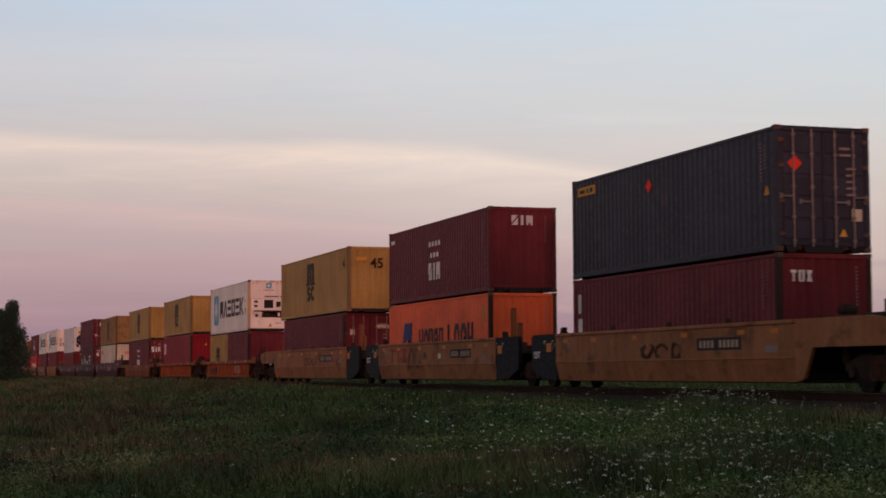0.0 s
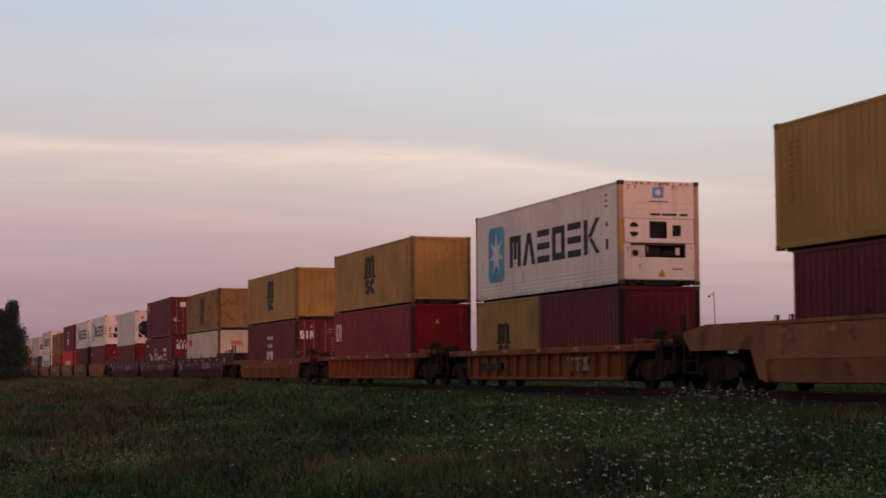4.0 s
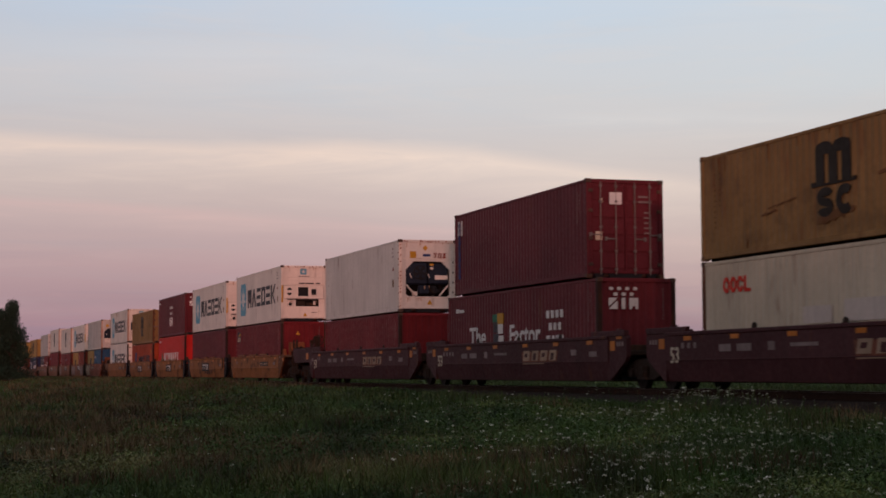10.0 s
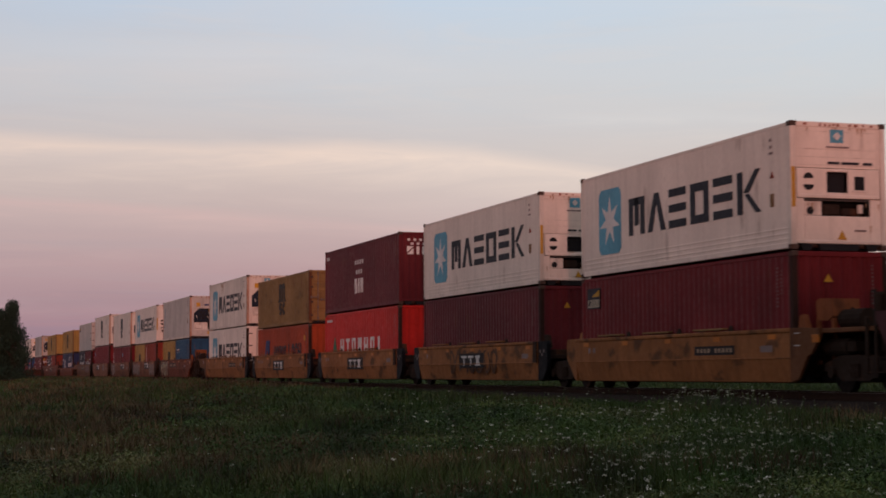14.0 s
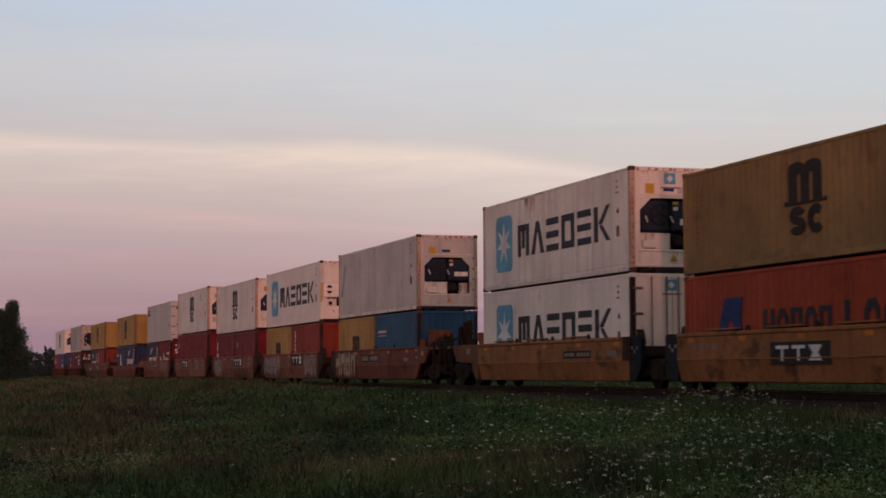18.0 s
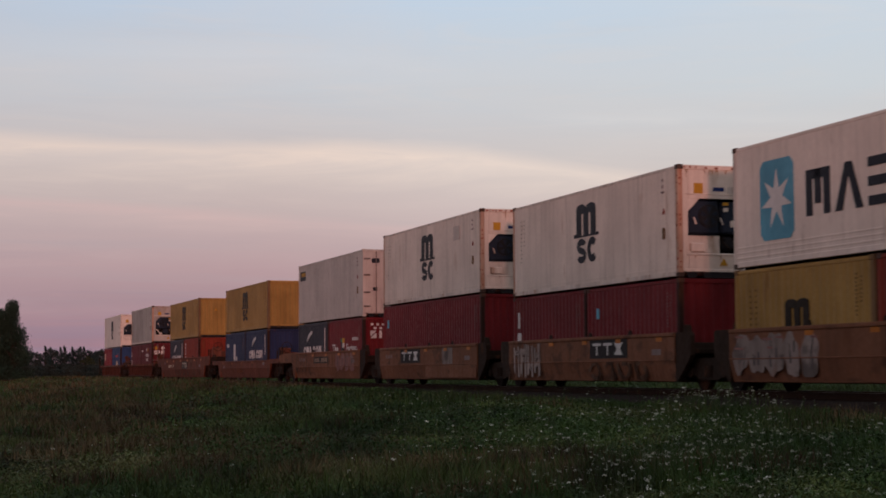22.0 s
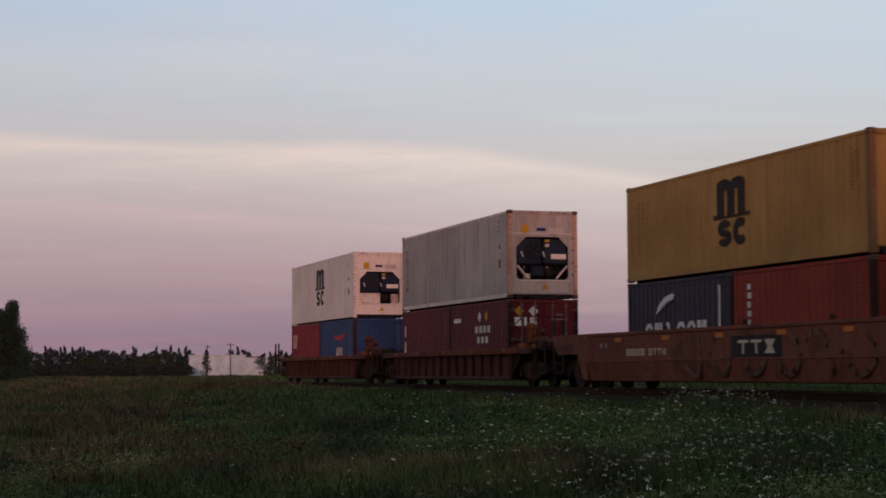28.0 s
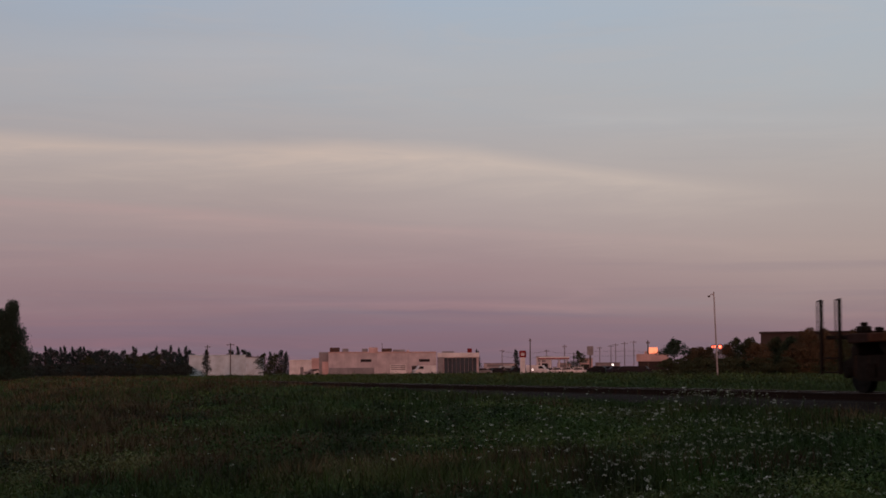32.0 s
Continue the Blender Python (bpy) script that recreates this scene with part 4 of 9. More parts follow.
def stack_logo(ob, L, H, p=None, ink=None):
    """Shipping-line mark: three joined uprights over two rings."""
    p = 0.5 * L if p is None else p
    ink = ink or INK_BROWN
    k = H / 2.896
    f = 0.74 if L < 7.0 else 1.0
    drop = 0.08 if f == 1.0 and H < 2.7 else 0.0
    p += 0.75 * drop
    high = 0.90 if ink is INK_DARK else 1.0
    z = lambda v: ((v if v < 1.5 else 1.5 + high * (v - 1.5)) * k - drop if f == 1.0 else 0.20 + 0.70 * v * k)
    def bow(cx, cz, rx, rz, t0, t1, th, steps=8):
        """A bent band of paint round a middle, angles in degrees."""
        ring = [(radians(t0 + (t1 - t0) * n / steps)) for n in range(steps + 1)]
        edge = [(cx + rx * math.cos(t), cz + rz * math.sin(t)) for t in ring]
        edge += [(cx + (rx - th) * math.cos(t), cz + (rz - th) * math.sin(t)) for t in ring[::-1]]
        return Shape().prism([(L / 2 - u, v) for u, v in edge], W / 2 - 0.012, W / 2 + 0.004)
    sh = side_marks(L, [(p - 0.90 * f, p + 0.92 * f, z(1.50), z(1.56)), (p - 0.90 * f, p - 0.74 * f, z(1.56), z(1.62)), (p + 0.78 * f, p + 0.92 * f, z(1.56), z(1.60))])
    for i in (-0.70, -0.17, 0.36):
        q = side_marks(L, [(p + i * f, p + (i + 0.36) * f, z(1.56), z(2.26))])
        sh.add(q.v, q.f)
    for i0, i1 in ((-0.70, 0.01), (0.01, 0.72)):
        c = 0.16
        crown = [(i0, 2.26), (i0, 2.42), (i0 + c * 0.5, 2.53), (i0 + 2 * c, 2.57), (i1 - 1.6 * c, 2.57), (i1 - c * 0.4, 2.51), (i1, 2.40), (i1, 2.26)]
        q = Shape().prism([(L / 2 - (p + u * f), z(v)) for u, v in crown], W / 2 - 0.012, W / 2 + 0.004)
        sh.add(q.v, q.f)
    part("painted_arch", sh, ink, ob, "three dark uprights joined by round arches")
    lo, hi = z(0.74), z(1.47)
    r2 = (hi - lo) / 4 + 0.045 * f
    q = bow(p - 0.34 * f, hi - r2, 0.34 * f, r2, 20, 270, 0.20 * f)
    e = bow(p - 0.34 * f, lo + r2, 0.34 * f, r2, 90, -160, 0.20 * f)
    part("painted_hook", q.add(e.v, e.f), ink, ob)
    part("painted_hook", bow(p + 0.46 * f, (lo + hi) / 2, 0.36 * f, (hi - lo) / 2, 45, 315, 0.21 * f, 12), ink, ob)
    part("code_lettering", side_marks(L, column(0.75, H - 0.5, 11, 0.05, 0.13, 5) + column(1.02, H - 0.5, 7, 0.045, 0.13, 6)), INK_TAN if ink is INK_BROWN else INK_DUST, ob)


def star_logo(ob, L):
    """Sky-blue panel with a white seven-pointed star, and a row of dark blocks."""
    x0, x1, z0, z1 = L / 2 - 2.86, L / 2 - 1.34, 0.57, 2.40
    c = 0.16
    out = [(x0 + c, z0), (x1 - c, z0), (x1, z0 + c), (x1, z1 - c), (x1 - c, z1), (x0 + c, z1), (x0, z1 - c), (x0, z0 + c)]
    part("painted_panel", Shape().prism(out, W / 2 - 0.012, W / 2 + 0.004), INK_SKY, ob, "sky-blue panel with rounded corners")
    cx, cz = (x0 + x1) / 2, (z0 + z1) / 2
    pts = []
    for i in range(14):
        r = 0.70 if i % 2 == 0 else 0.27
        a = math.pi / 2 + math.pi * i / 7
        pts.append((cx + r * math.cos(a), cz + r * 1.0 * math.sin(a)))
    star = Shape().prism(pts, W / 2, W / 2 + 0.009)
    part("painted_star", star, INK_WHITE, ob, "white star")
    put_blocks(ob, L, "3ahrhk", 3.4, 10.9, 0.97, 1.98, 0.20, INK_DARK)
    part("painted_panel", end_marks(L, [(1.02, 1.36, 2.42, 2.72)], -0.008), INK_SKY, ob)
    part("painted_star", diamond_mark(L, 1.19, 2.57, 0.2, True), INK_WHITE, ob)
    part("code_lettering", end_marks(L, [(0.92, 1.5, 2.30, 2.34), (1.6, 1.9, 0.42, 0.46)], -0.008), INK_FADED, ob)


def slant_panel(ob, L, p0, p1, z0, z1):
    """A leaning blue panel with a gap low on one side."""
    x = lambda p: L / 2 - p
    m = z0 + 0.42 * (z1 - z0)
    part("painted_panel", Shape().prism([(x(p0 + 0.42), z1), (x(p1), z1), (x(p1 - 0.12), m), (x(p0 + 0.22), m)], W / 2 - 0.012, W / 2 + 0.004), INK_BLUE, ob, "leaning blue panel")
    part("painted_panel", Shape().prism([(x(p0 + 0.22), m), (x(p0 + 0.62), m), (x(p0 + 0.48), z0), (x(p0), z0)], W / 2 - 0.012, W / 2 + 0.005), INK_BLUE, ob)
    part("painted_panel", Shape().prism([(x(p1 - 0.52), m), (x(p1 - 0.12), m), (x(p1 + 0.05), z0), (x(p1 - 0.40), z0)], W / 2 - 0.012, W / 2 + 0.005), INK_BLUE, ob)


def dots_logo(ob, L, H, p, on_end=False):
    """White dots in two rows over three white blocks."""
    face = end_marks if on_end else side_marks
    if on_end:
        r = blocks("z|3", 0.34, 1.3, H - 0.9, H - 0.58, 0.16)
        d = [(0.36 + 0.25 * i, 0.47 + 0.25 * i, H - 0.36, H - 0.27) for i in range(4)] + [(0.5 + 0.25 * i, 0.61 + 0.25 * i, H - 0.52, H - 0.43) for i in range(3)]
    else:
        r = blocks("z|3", p - 0.65, p + 0.78, 0.73, 1.36, 0.16)
        d = [(p - 0.6 + 0.38 * i, p - 0.42 + 0.38 * i, 1.98, 2.16) for i in range(4)] + [(p - 0.42 + 0.38 * i, p - 0.24 + 0.38 * i, 1.56, 1.74) for i in range(3)]
    part("painted_mark", face(L, r), INK_WHITE, ob, "white shipping-line mark of plain blocks")
    part("painted_dots", face(L, d), INK_WHITE, ob, "two rows of white dots")


def swoosh_logo(ob, L):
    """White plume over a row of white blocks, for a short container."""
    x = lambda p: L / 2 - p
    pts = [(1.80, 1.68), (1.98, 1.94), (2.32, 2.12), (2.75, 2.22), (2.92, 2.18), (2.84, 2.06), (2.5, 2.02), (2.22, 1.92), (1.98, 1.78)]
    sh = Shape()
    for i in range(1, len(pts) - 1):
        sh.prism([(x(pts[0][0]), pts[0][1]), (x(pts[i][0]), pts[i][1]), (x(pts[i + 1][0]), pts[i + 1][1])], W / 2 - 0.012, W / 2 + 0.004)
    part("painted_plume", sh, INK_WHITE, ob, "white plume shape")
    put_blocks(ob, L, "c3a", 1.15, 2.85, 1.02, 1.48, 0.22, INK_WHITE)
    put_blocks(ob, L, "co3", 3.05, 4.80, 1.02, 1.48, 0.20, INK_WHITE)
    part("code_lettering", side_marks(L, [(L - 0.7, L - 0.62, 1.2, 2.3)]), INK_WHITE, ob)


def slogan(ob, L, p, k=1.0):
    """White words either side of a small coloured emblem."""
    for text, at in (("The", 0.0), ("Factor", 3.95)):
        o = write_side(ob, text, p + at * k, 1.10, 0.92 * k, INK_WHITE, L, "white word")
        o.matrix_basis = o.matrix_basis @ Matrix.Diagonal((1.16, 1.0, 1.0, 1.0))
    x, e = p + 2.3 * k, 1.15 * k
    for x0, x1, z0, z1, m in ((0.05, 0.45, 0.74, 0.98, INK_GREEN), (0.45, 0.95, 0.66, 1.0, INK_YELLOW), (0.1, 0.5, 0.40, 0.74, NAVY), (0.5, 0.9, 0.36, 0.66, INK_WHITE), (0.1, 0.55, 0.08, 0.36, NAVY), (0.55, 0.95, 0.0, 0.30, INK_WHITE)):
        part("emblem_patch", side_marks(L, [(x + x0 * e, x + x1 * e, 1.10 + z0 * 1.05 * k, 1.10 + z1 * 1.05 * k)]), m, ob)


FLOOR = 0.26      # what the lower container stands on
STD, HC, L40, L20, L45 = 2.591, 2.896, 12.192, 6.058, 13.716


def upper(h):
    return FLOOR + h + 0.025


def pair(s):
    """Middles of two short containers in one well: rear, then leading."""
    return s + 3.067, s - 3.067


def load_train():
    c = container
    # 1
    s = -170.28
    o = c(s, FLOOR, L40, HC, MAROON, "wall", "maroon corrugated container with white marks, in a yellow well car", 11)
    part("painted_mark", side_marks(L40, [(0.42, 0.62, 1.9, 2.45), (0.42, 0.68, 1.3, 1.75), (0.42, 0.66, 0.75, 1.15)]), INK_WHITE, o)
    part("painted_mark", end_marks(L40, blocks("try", 0.34, 0.94, 2.24, 2.50, 0.3), 0.004), INK_WHITE, o, "three white plain blocks")
    o = c(s, upper(HC), L40, HC, NAVY, "door", "navy blue corrugated container with red hazard diamonds and white-rodded doors", 12)
    part("height_sign", side_marks(L40, [(0.48, 1.72, 2.38, 2.64)]), INK_YELLOW, o, "yellow and black height sign")
    part("code_lettering", side_marks(L40, [(0.60, 1.0, 2.46, 2.56), (1.13, 1.25, 2.44, 2.58), (1.35, 1.55, 2.44, 2.58)], 0.007), INK_DARK, o)
    part("hazard_diamond", diamond_mark(L40, 5.35, 2.2, 0.36), INK_RED, o, "red hazard diamond")
    part("hazard_diamond", diamond_mark(L40, 0.48, 2.02, 0.36, True), INK_RED, o, "red hazard diamond")
    part("warning_sign", triangle_mark(L40, 1.72, 0.36, 0.2), INK_YELLOW, o)
    part("warning_sign", triangle_mark(L40, L40 - 0.45, 1.32, 0.22, False), INK_YELLOW, o)
    part("label_plate", end_marks(L40, [(1.95, 2.2, 0.72, 1.0)], 0.012), CREAM, o)
    # 2
    s = -150.69
    o = c(s, FLOOR, L40, HC, ORANGE, "wall", "orange corrugated container with a blue panel and dark marks", 13)
    slant_panel(o, L40, 1.75, 3.2, 1.0, 2.12)
    put_blocks(o, L40, "2oror", 4.1, 7.2, 0.95, 1.85, 0.2, INK_DARK)
    put_blocks(o, L40, "uoo2", 7.6, 10.6, 0.95, 1.95, 0.2, INK_DARK)
    part("label_plate", side_marks(L40, [(L40 - 0.62, L40 - 0.4, 1.95, 2.4)]), INK_YELLOW, o)
    o = c(s, upper(HC), L40, HC, MAROON, "wall", "maroon corrugated container with white dots and blocks", 14)
    dots_logo(o, L40, HC, 6.0)
    part("painted_mark", end_marks(L40, blocks("z|3", 0.82, 1.62, 2.27, 2.60, 0.16)), INK_WHITE, o)
    part("code_lettering", side_marks(L40, lines(0.35, 2.55, 1, 0.7, 0.14, 0.2)), INK_WHITE, o)
    # 3
    s = -131.14
    o = c(s, FLOOR, L40, HC, DARK_WINE, "door", "maroon corrugated container with steel-rodded doors", 15)
    part("label_plate", end_marks(L40, [(0.3, 0.5, 1.9, 2.15), (1.5, 2.1, 2.2, 2.35)], 0.012), CREAM, o)
    o = c(s, upper(HC), L45, HC, YELLOW, "wall", "long yellow corrugated container with a dark mark and the number 45", 16)
    stack_logo(o, L45, HC, 6.5)
    write_end(o, "45", 1.02, 1.95, 0.62, INK_BROWN, L45, "dark number 45")
    write_side(o, "45", L45 - 0.95, 2.0, 0.42, INK_BROWN, L45)
    part("label_plate", end_marks(L45, [(0.4, 0.85, 2.25, 2.42)]), INK_YELLOW, o)
    # 4
    s = -109.48
    a, b = pair(s)
    o = c(a, FLOOR, L20, STD, YELLOW, "wall", "short yellow corrugated container with a dark mark", 17)
    stack_logo(o, L20, STD, 2.7)
    c(b, FLOOR, L20, STD, MAROON, "wall", "short maroon corrugated container beneath a white one", 18)
    o = c(s, upper(STD), L40, HC, WHITE, "slot", "white insulated container with a sky-blue star panel and rust-streaked cooling end", 19, True, RUSTY_WHITE)
    star_logo(o, L40)
    # 5
    s = -89.6
    o = c(s, FLOOR, L40, HC, RED, "wall", "bright crimson corrugated container with a white mark", 20)
    part("painted_mark", side_marks(L40, [(0.45, 0.57, 1.74, 2.24), (0.45, 0.80, 2.24, 2.36), (0.45, 0.80, 1.62, 1.74), (1.14, 1.26, 1.62, 2.36)]), INK_WHITE, o, "white mark of plain blocks")
    part("painted_mark", Shape().prism([(L40 / 2 - 0.72, 1.62), (L40 / 2 - 0.86, 1.62), (L40 / 2 - 1.08, 2.36), (L40 / 2 - 0.98, 2.36)], W / 2 - 0.012, W / 2 + 0.004), INK_WHITE, o, "slanting white bar")
    part("warning_sign", triangle_mark(L40, 1.05, 2.12, 0.18), INK_YELLOW, o)
    o = c(s, upper(HC), L40, STD, YELLOW, "wall", "yellow corrugated container with a dark mark", 21)
    stack_logo(o, L40, STD, 6.0)
    part("warning_sign", triangle_mark(L40, 1.15, 1.72, 0.2), INK_YELLOW, o)
    # 6
    s = -69.58
    o = c(s, FLOOR, L40, HC, MAROON, "door", "maroon corrugated container with white dots and steel-rodded doors", 22)
    dots_logo(o, L40, HC, 6.0)
    part("painted_mark", end_marks(L40, blocks("z|3", 0.22, 0.98, 1.92, 2.32, 0.16), 0.02), INK_WHITE, o)
    part("warning_sign", triangle_mark(L40, 0.8, 2.48, 0.18), INK_YELLOW, o)
    o = c(s, upper(HC), L40, STD, YELLOW, "wall", "yellow corrugated container with a dark mark and a warning triangle", 23)
    stack_logo(o, L40, STD, 6.0)
    part("warning_sign", triangle_mark(L40, 1.15, 1.72, 0.2), INK_YELLOW, o)
    # 7
    s = -48.08
    o = c(s, FLOOR, L40, HC, CREAM, "wall", "off-white corrugated container with red marks and rusty corner posts", 24, False, RUST_POST)
    part("painted_mark", side_marks(L40, blocks("oocu", 1.15, 2.55, 2.08, 2.46, 0.12)), INK_RED, o, "row of red plain blocks")
    part("painted_mark", end_marks(L40, blocks("oocu", 0.80, 1.62, 2.00, 2.24, 0.12)), INK_RED, o, "row of red plain blocks")
    part("paint_patch", side_marks(L40, [(4.9, 6.1, 1.25, 1.62), (6.6, 8.2, 1.25, 1.72)], 0.003), GREY, o)
    o = c(s, upper(HC), L40, STD, OLD_YELLOW, "wall", "scratched and rusty yellow corrugated container with a dark mark", 25)
    stack_logo(o, L40, STD, 6.2)
    r = random.Random(25)
    for k, (p0, z0, ln, th) in enumerate(((8.0, 1.30, 1.6, 0.05), (8.6, 1.42, 1.1, 0.035), (10.2, 1.62, 0.9, 0.03), (9.6, 1.02, 0.6, 0.04), (3.4, 1.00, 1.3, 0.03), (3.1, 0.86, 0.7, 0.05), (5.6, 0.50, 1.1, 0.16), (6.5, 0.62, 0.6, 0.10), (11.0, 1.95, 0.5, 0.03))):
        pts = [(p0 + ln * i / 8, z0 + 0.10 * ln * i / 8 + th * r.uniform(0.3, 1.0)) for i in range(9)]
        pts += [(p0 + ln * i / 8, z0 + 0.10 * ln * i / 8 - th * r.uniform(0.1, 0.8)) for i in range(8, -1, -1)]
        part("rust_scrape", side_marks(L40, [pts], 0.003), RUST_SCRAPE, o, "long rusty scrape" if k == 0 else "")
    for k in range(12):
        p, ln = r.uniform(0.3, L40 - 0.3), r.uniform(0.10, 0.40)
        top = STD - 0.10 if k % 3 else 0.17 + ln
        part("rust_run", side_marks(L40, [[(p, top), (p + r.uniform(0.03, 0.07), top), (p + 0.02, top - ln)]], 0.0025), RUST_SCRAPE, o)
    part("rust_scrape", end_marks(L40, [[(0.75, 0.66), (0.85, 0.56), (1.30, 0.58), (1.36, 0.70), (1.22, 0.62), (0.95, 0.62), (0.84, 0.72)]], 0.003), RUST_SCRAPE, o)
    # 8
    s = -28.6
    o = c(s, FLOOR, L45, HC, MAROON, "wall", "long maroon corrugated container with white words and dots", 26)
    slogan(o, L45, 2.42, 1.0)
    part("painted_mark", side_marks(L45, blocks("z|3|", 9.7, 11.2, 1.10, 1.32, 0.1)), INK_WHITE, o)
    part("painted_dots", side_marks(L45, [(9.7 + 0.38 * i, 9.92 + 0.38 * i, 1.85, 2.08) for i in range(4)] + [(9.9 + 0.38 * i, 10.12 + 0.38 * i, 1.48, 1.70) for i in range(3)]), INK_WHITE, o)
    part("code_lettering", side_marks(L45, [(0.9, 1.25, 2.3, 2.44), (1.32, 1.75, 2.3, 2.4)]), INK_WHITE, o)
    dots_logo(o, L45, HC, 0, True)
    o = c(s, upper(HC), L40, HC, DARK_WINE, "door", "dark red corrugated container with white papers on its doors", 27)
    part("painted_mark", side_marks(L40, column(0.45, 2.55, 10, 0.22, 0.2, 9)), INK_BLUE, o)
    part("painted_mark", side_marks(L40, [(0.42, 0.56, 2.1, 2.62), (0.72, 0.86, 2.1, 2.62)]), INK_WHITE, o)
    part("label_plate", end_marks(L40, [(0.72, 1.1, 2.15, 2.5)], 0.03), INK_WHITE, o, "white paper on the door")
    part("label_plate", end_marks(L40, [(0.42, 0.5, 2.2, 2.32), (0.28, 0.48, 1.1, 1.35)], 0.012), CREAM, o)
    # 9
    s = -9.33
    o = c(s, FLOOR, L40, STD, WINE, "wall", "dark crimson corrugated container beneath a white one", 28)
    o = c(s, upper(STD), L40, HC, PALE, "octagon", "greyish white insulated container with a dark cooling unit and labels", 29, True, STAINED)
    part("painted_mark", side_marks(L40, column(0.5, 2.3, 3, 0.16, 0.32, 4)), GREY, o)
    part("painted_mark", end_marks(L40, blocks("try", 1.45, 2.02, 2.16, 2.36, 0.25), -0.005), RUSTRED, o)
    part("hazard_diamond", diamond_mark(L40, 1.10, 2.56, 0.22, True), INK_YELLOW, o, "yellow diamond label")
    # 10, 11
    for s, k in ((12.43, 0), (27.95, 1)):
        o = c(s, FLOOR, L40, HC, MAROON if k else WINE, "wall", "maroon corrugated container beneath a white insulated one", 30 + k)
        if not k:
            part("label_plate", side_marks(L40, [(0.45, 1.35, 2.0, 2.58)]), INK_DARK, o, "dark company plate with pale blocks")
            part("painted_mark", side_marks(L40, blocks("urrrr", 0.5, 1.32, 2.04, 2.26, 0.2), 0.008), CREAM, o)
            part("painted_mark", Shape().prism([(L40 / 2 - 0.75, 2.34), (L40 / 2 - 1.3, 2.34), (L40 / 2 - 1.3, 2.53)], W / 2, W / 2 + 0.009), INK_YELLOW, o, "yellow wedge")
        part("warning_sign", triangle_mark(L40, 0.9, 2.2, 0.2), INK_YELLOW, o)
        o = c(s, upper(HC), L40, HC, WHITE, "slot", "white insulated container with a sky-blue star panel and dark blocks", 33 + k, True, STAINED)
        star_logo(o, L40)
    # 12
    s = 43.47
    o = c(s, FLOOR, L40, HC, BRIGHT_RED, "wall", "bright red corrugated container with white blocks and green triangles", 36)
    put_blocks(o, L40, "2tr32r|", 2.85, 9.9, 1.0, 1.72, 0.4, INK_WHITE)
    part("painted_triangle", triangle_mark(L40, 1.85, 1.1, 0.8, False), INK_GREEN, o, "green triangle")
    part("painted_triangle", triangle_mark(L40, 1.3, 1.95, 0.36), INK_GREEN, o, "green triangle")
    part("code_lettering", side_marks(L40, lines(0.4, 2.62, 1, 1.6, 0.1, 0.2)), INK_WHITE, o)
    o = c(s, upper(HC), L40, HC, MAROON, "wall", "maroon corrugated container with white dots and blocks", 37)
    dots_logo(o, L40, HC, 6.0)
    dots_logo(o, L40, HC, 0, True)
    part("code_lettering", side_marks(L40, lines(0.35, 2.6, 1, 0.8, 0.14, 0.2)), INK_WHITE, o)
    # 13
    s = 58.9
    o = c(s, FLOOR, L40, STD, DULL_ORANGE, "wall", "dull dark orange corrugated container with a blue panel", 38)
    slant_panel(o, L40, 1.75, 3.1, 1.0, 1.95)
    put_blocks(o, L40, "2oror", 4.1, 7.2, 0.9, 1.62, 0.2, INK_DARK)
    put_blocks(o, L40, "uoo2", 7.6, 10.6, 0.9, 1.7, 0.2, INK_DARK)
    part("label_plate", side_marks(L40, [(L40 - 1.1, L40 - 0.85, 1.8, 2.05)]), INK_YELLOW, o)
    o = c(s, upper(STD), L40, STD, OLD_YELLOW, "door", "dirty yellow corrugated container with yellow doors", 39)
    stack_logo(o, L40, STD, 6.0)
    # 14
    s = 74.3
    o = c(s, FLOOR, L40, HC, WHITE, "cold_door", "white insulated container with hinged doors and a star panel", 40, True)
    star_logo(o, L40)
    o = c(s, upper(HC), L40, HC, WORN_WHITE, "octagon", "rust-stained white insulated container with a star panel", 41, True, RUSTY_WHITE)
    star_logo(o, L40)
    r = random.Random(41)
    for i in range(16):
        a = r.gauss(4.35, 0.30)
        b = r.uniform(0.25, 0.85)
        part("rust_streak", Shape().prism([(L40 / 2 - a, HC - 0.09), (L40 / 2 - a - r.uniform(0.03, 0.10), HC - 0.09), (L40 / 2 - a - 0.03, HC - 0.1 - b)], W / 2 - 0.02, W / 2 - 0.010), RUST_RUN, o, "brown rust run below the top rail" if i == 0 else "")
    # 15
    s = 94.13
    a, b = pair(s)
    o = c(a, FLOOR, L20, STD, YELLOW, "wall", "short yellow corrugated container with a dark mark", 42)
    stack_logo(o, L20, STD, 3.0)
    o = c(b, FLOOR, L20, STD, SEA_BLUE, "wall", "short sea-blue corrugated container with a small white mark", 43)
    part("painted_mark", side_marks(L20, [(0.5, 1.6, 1.83, 1.93), (0.5, 1.6, 1.70, 1.73)]), GREY, o)
    part("painted_mark", side_marks(L20, [(0.5, 1.6, 1.78, 1.82)]), DULL_RED, o)
    o = c(s, upper(STD), L40, HC, GREY, "octagon", "plain pale grey insulated container with a dark cooling unit", 44, True, RUSTY_WHITE)
    for k, m in ((0, SPRAY), (1, INK_SKY), (2, SPRAY)):
        b = 0.38 + 0.13 * k
        part("painted_stripe", Shape().prism([(L40 / 2 - b, 0.95), (L40 / 2 - b - 0.09, 0.95), (L40 / 2 - b - 0.72, 2.35), (L40 / 2 - b - 0.63, 2.35)], W / 2 - 0.02, W / 2 - 0.008), m, o, "leaning worn stripe" if k == 0 else "")
    # 16
    s = 109.8
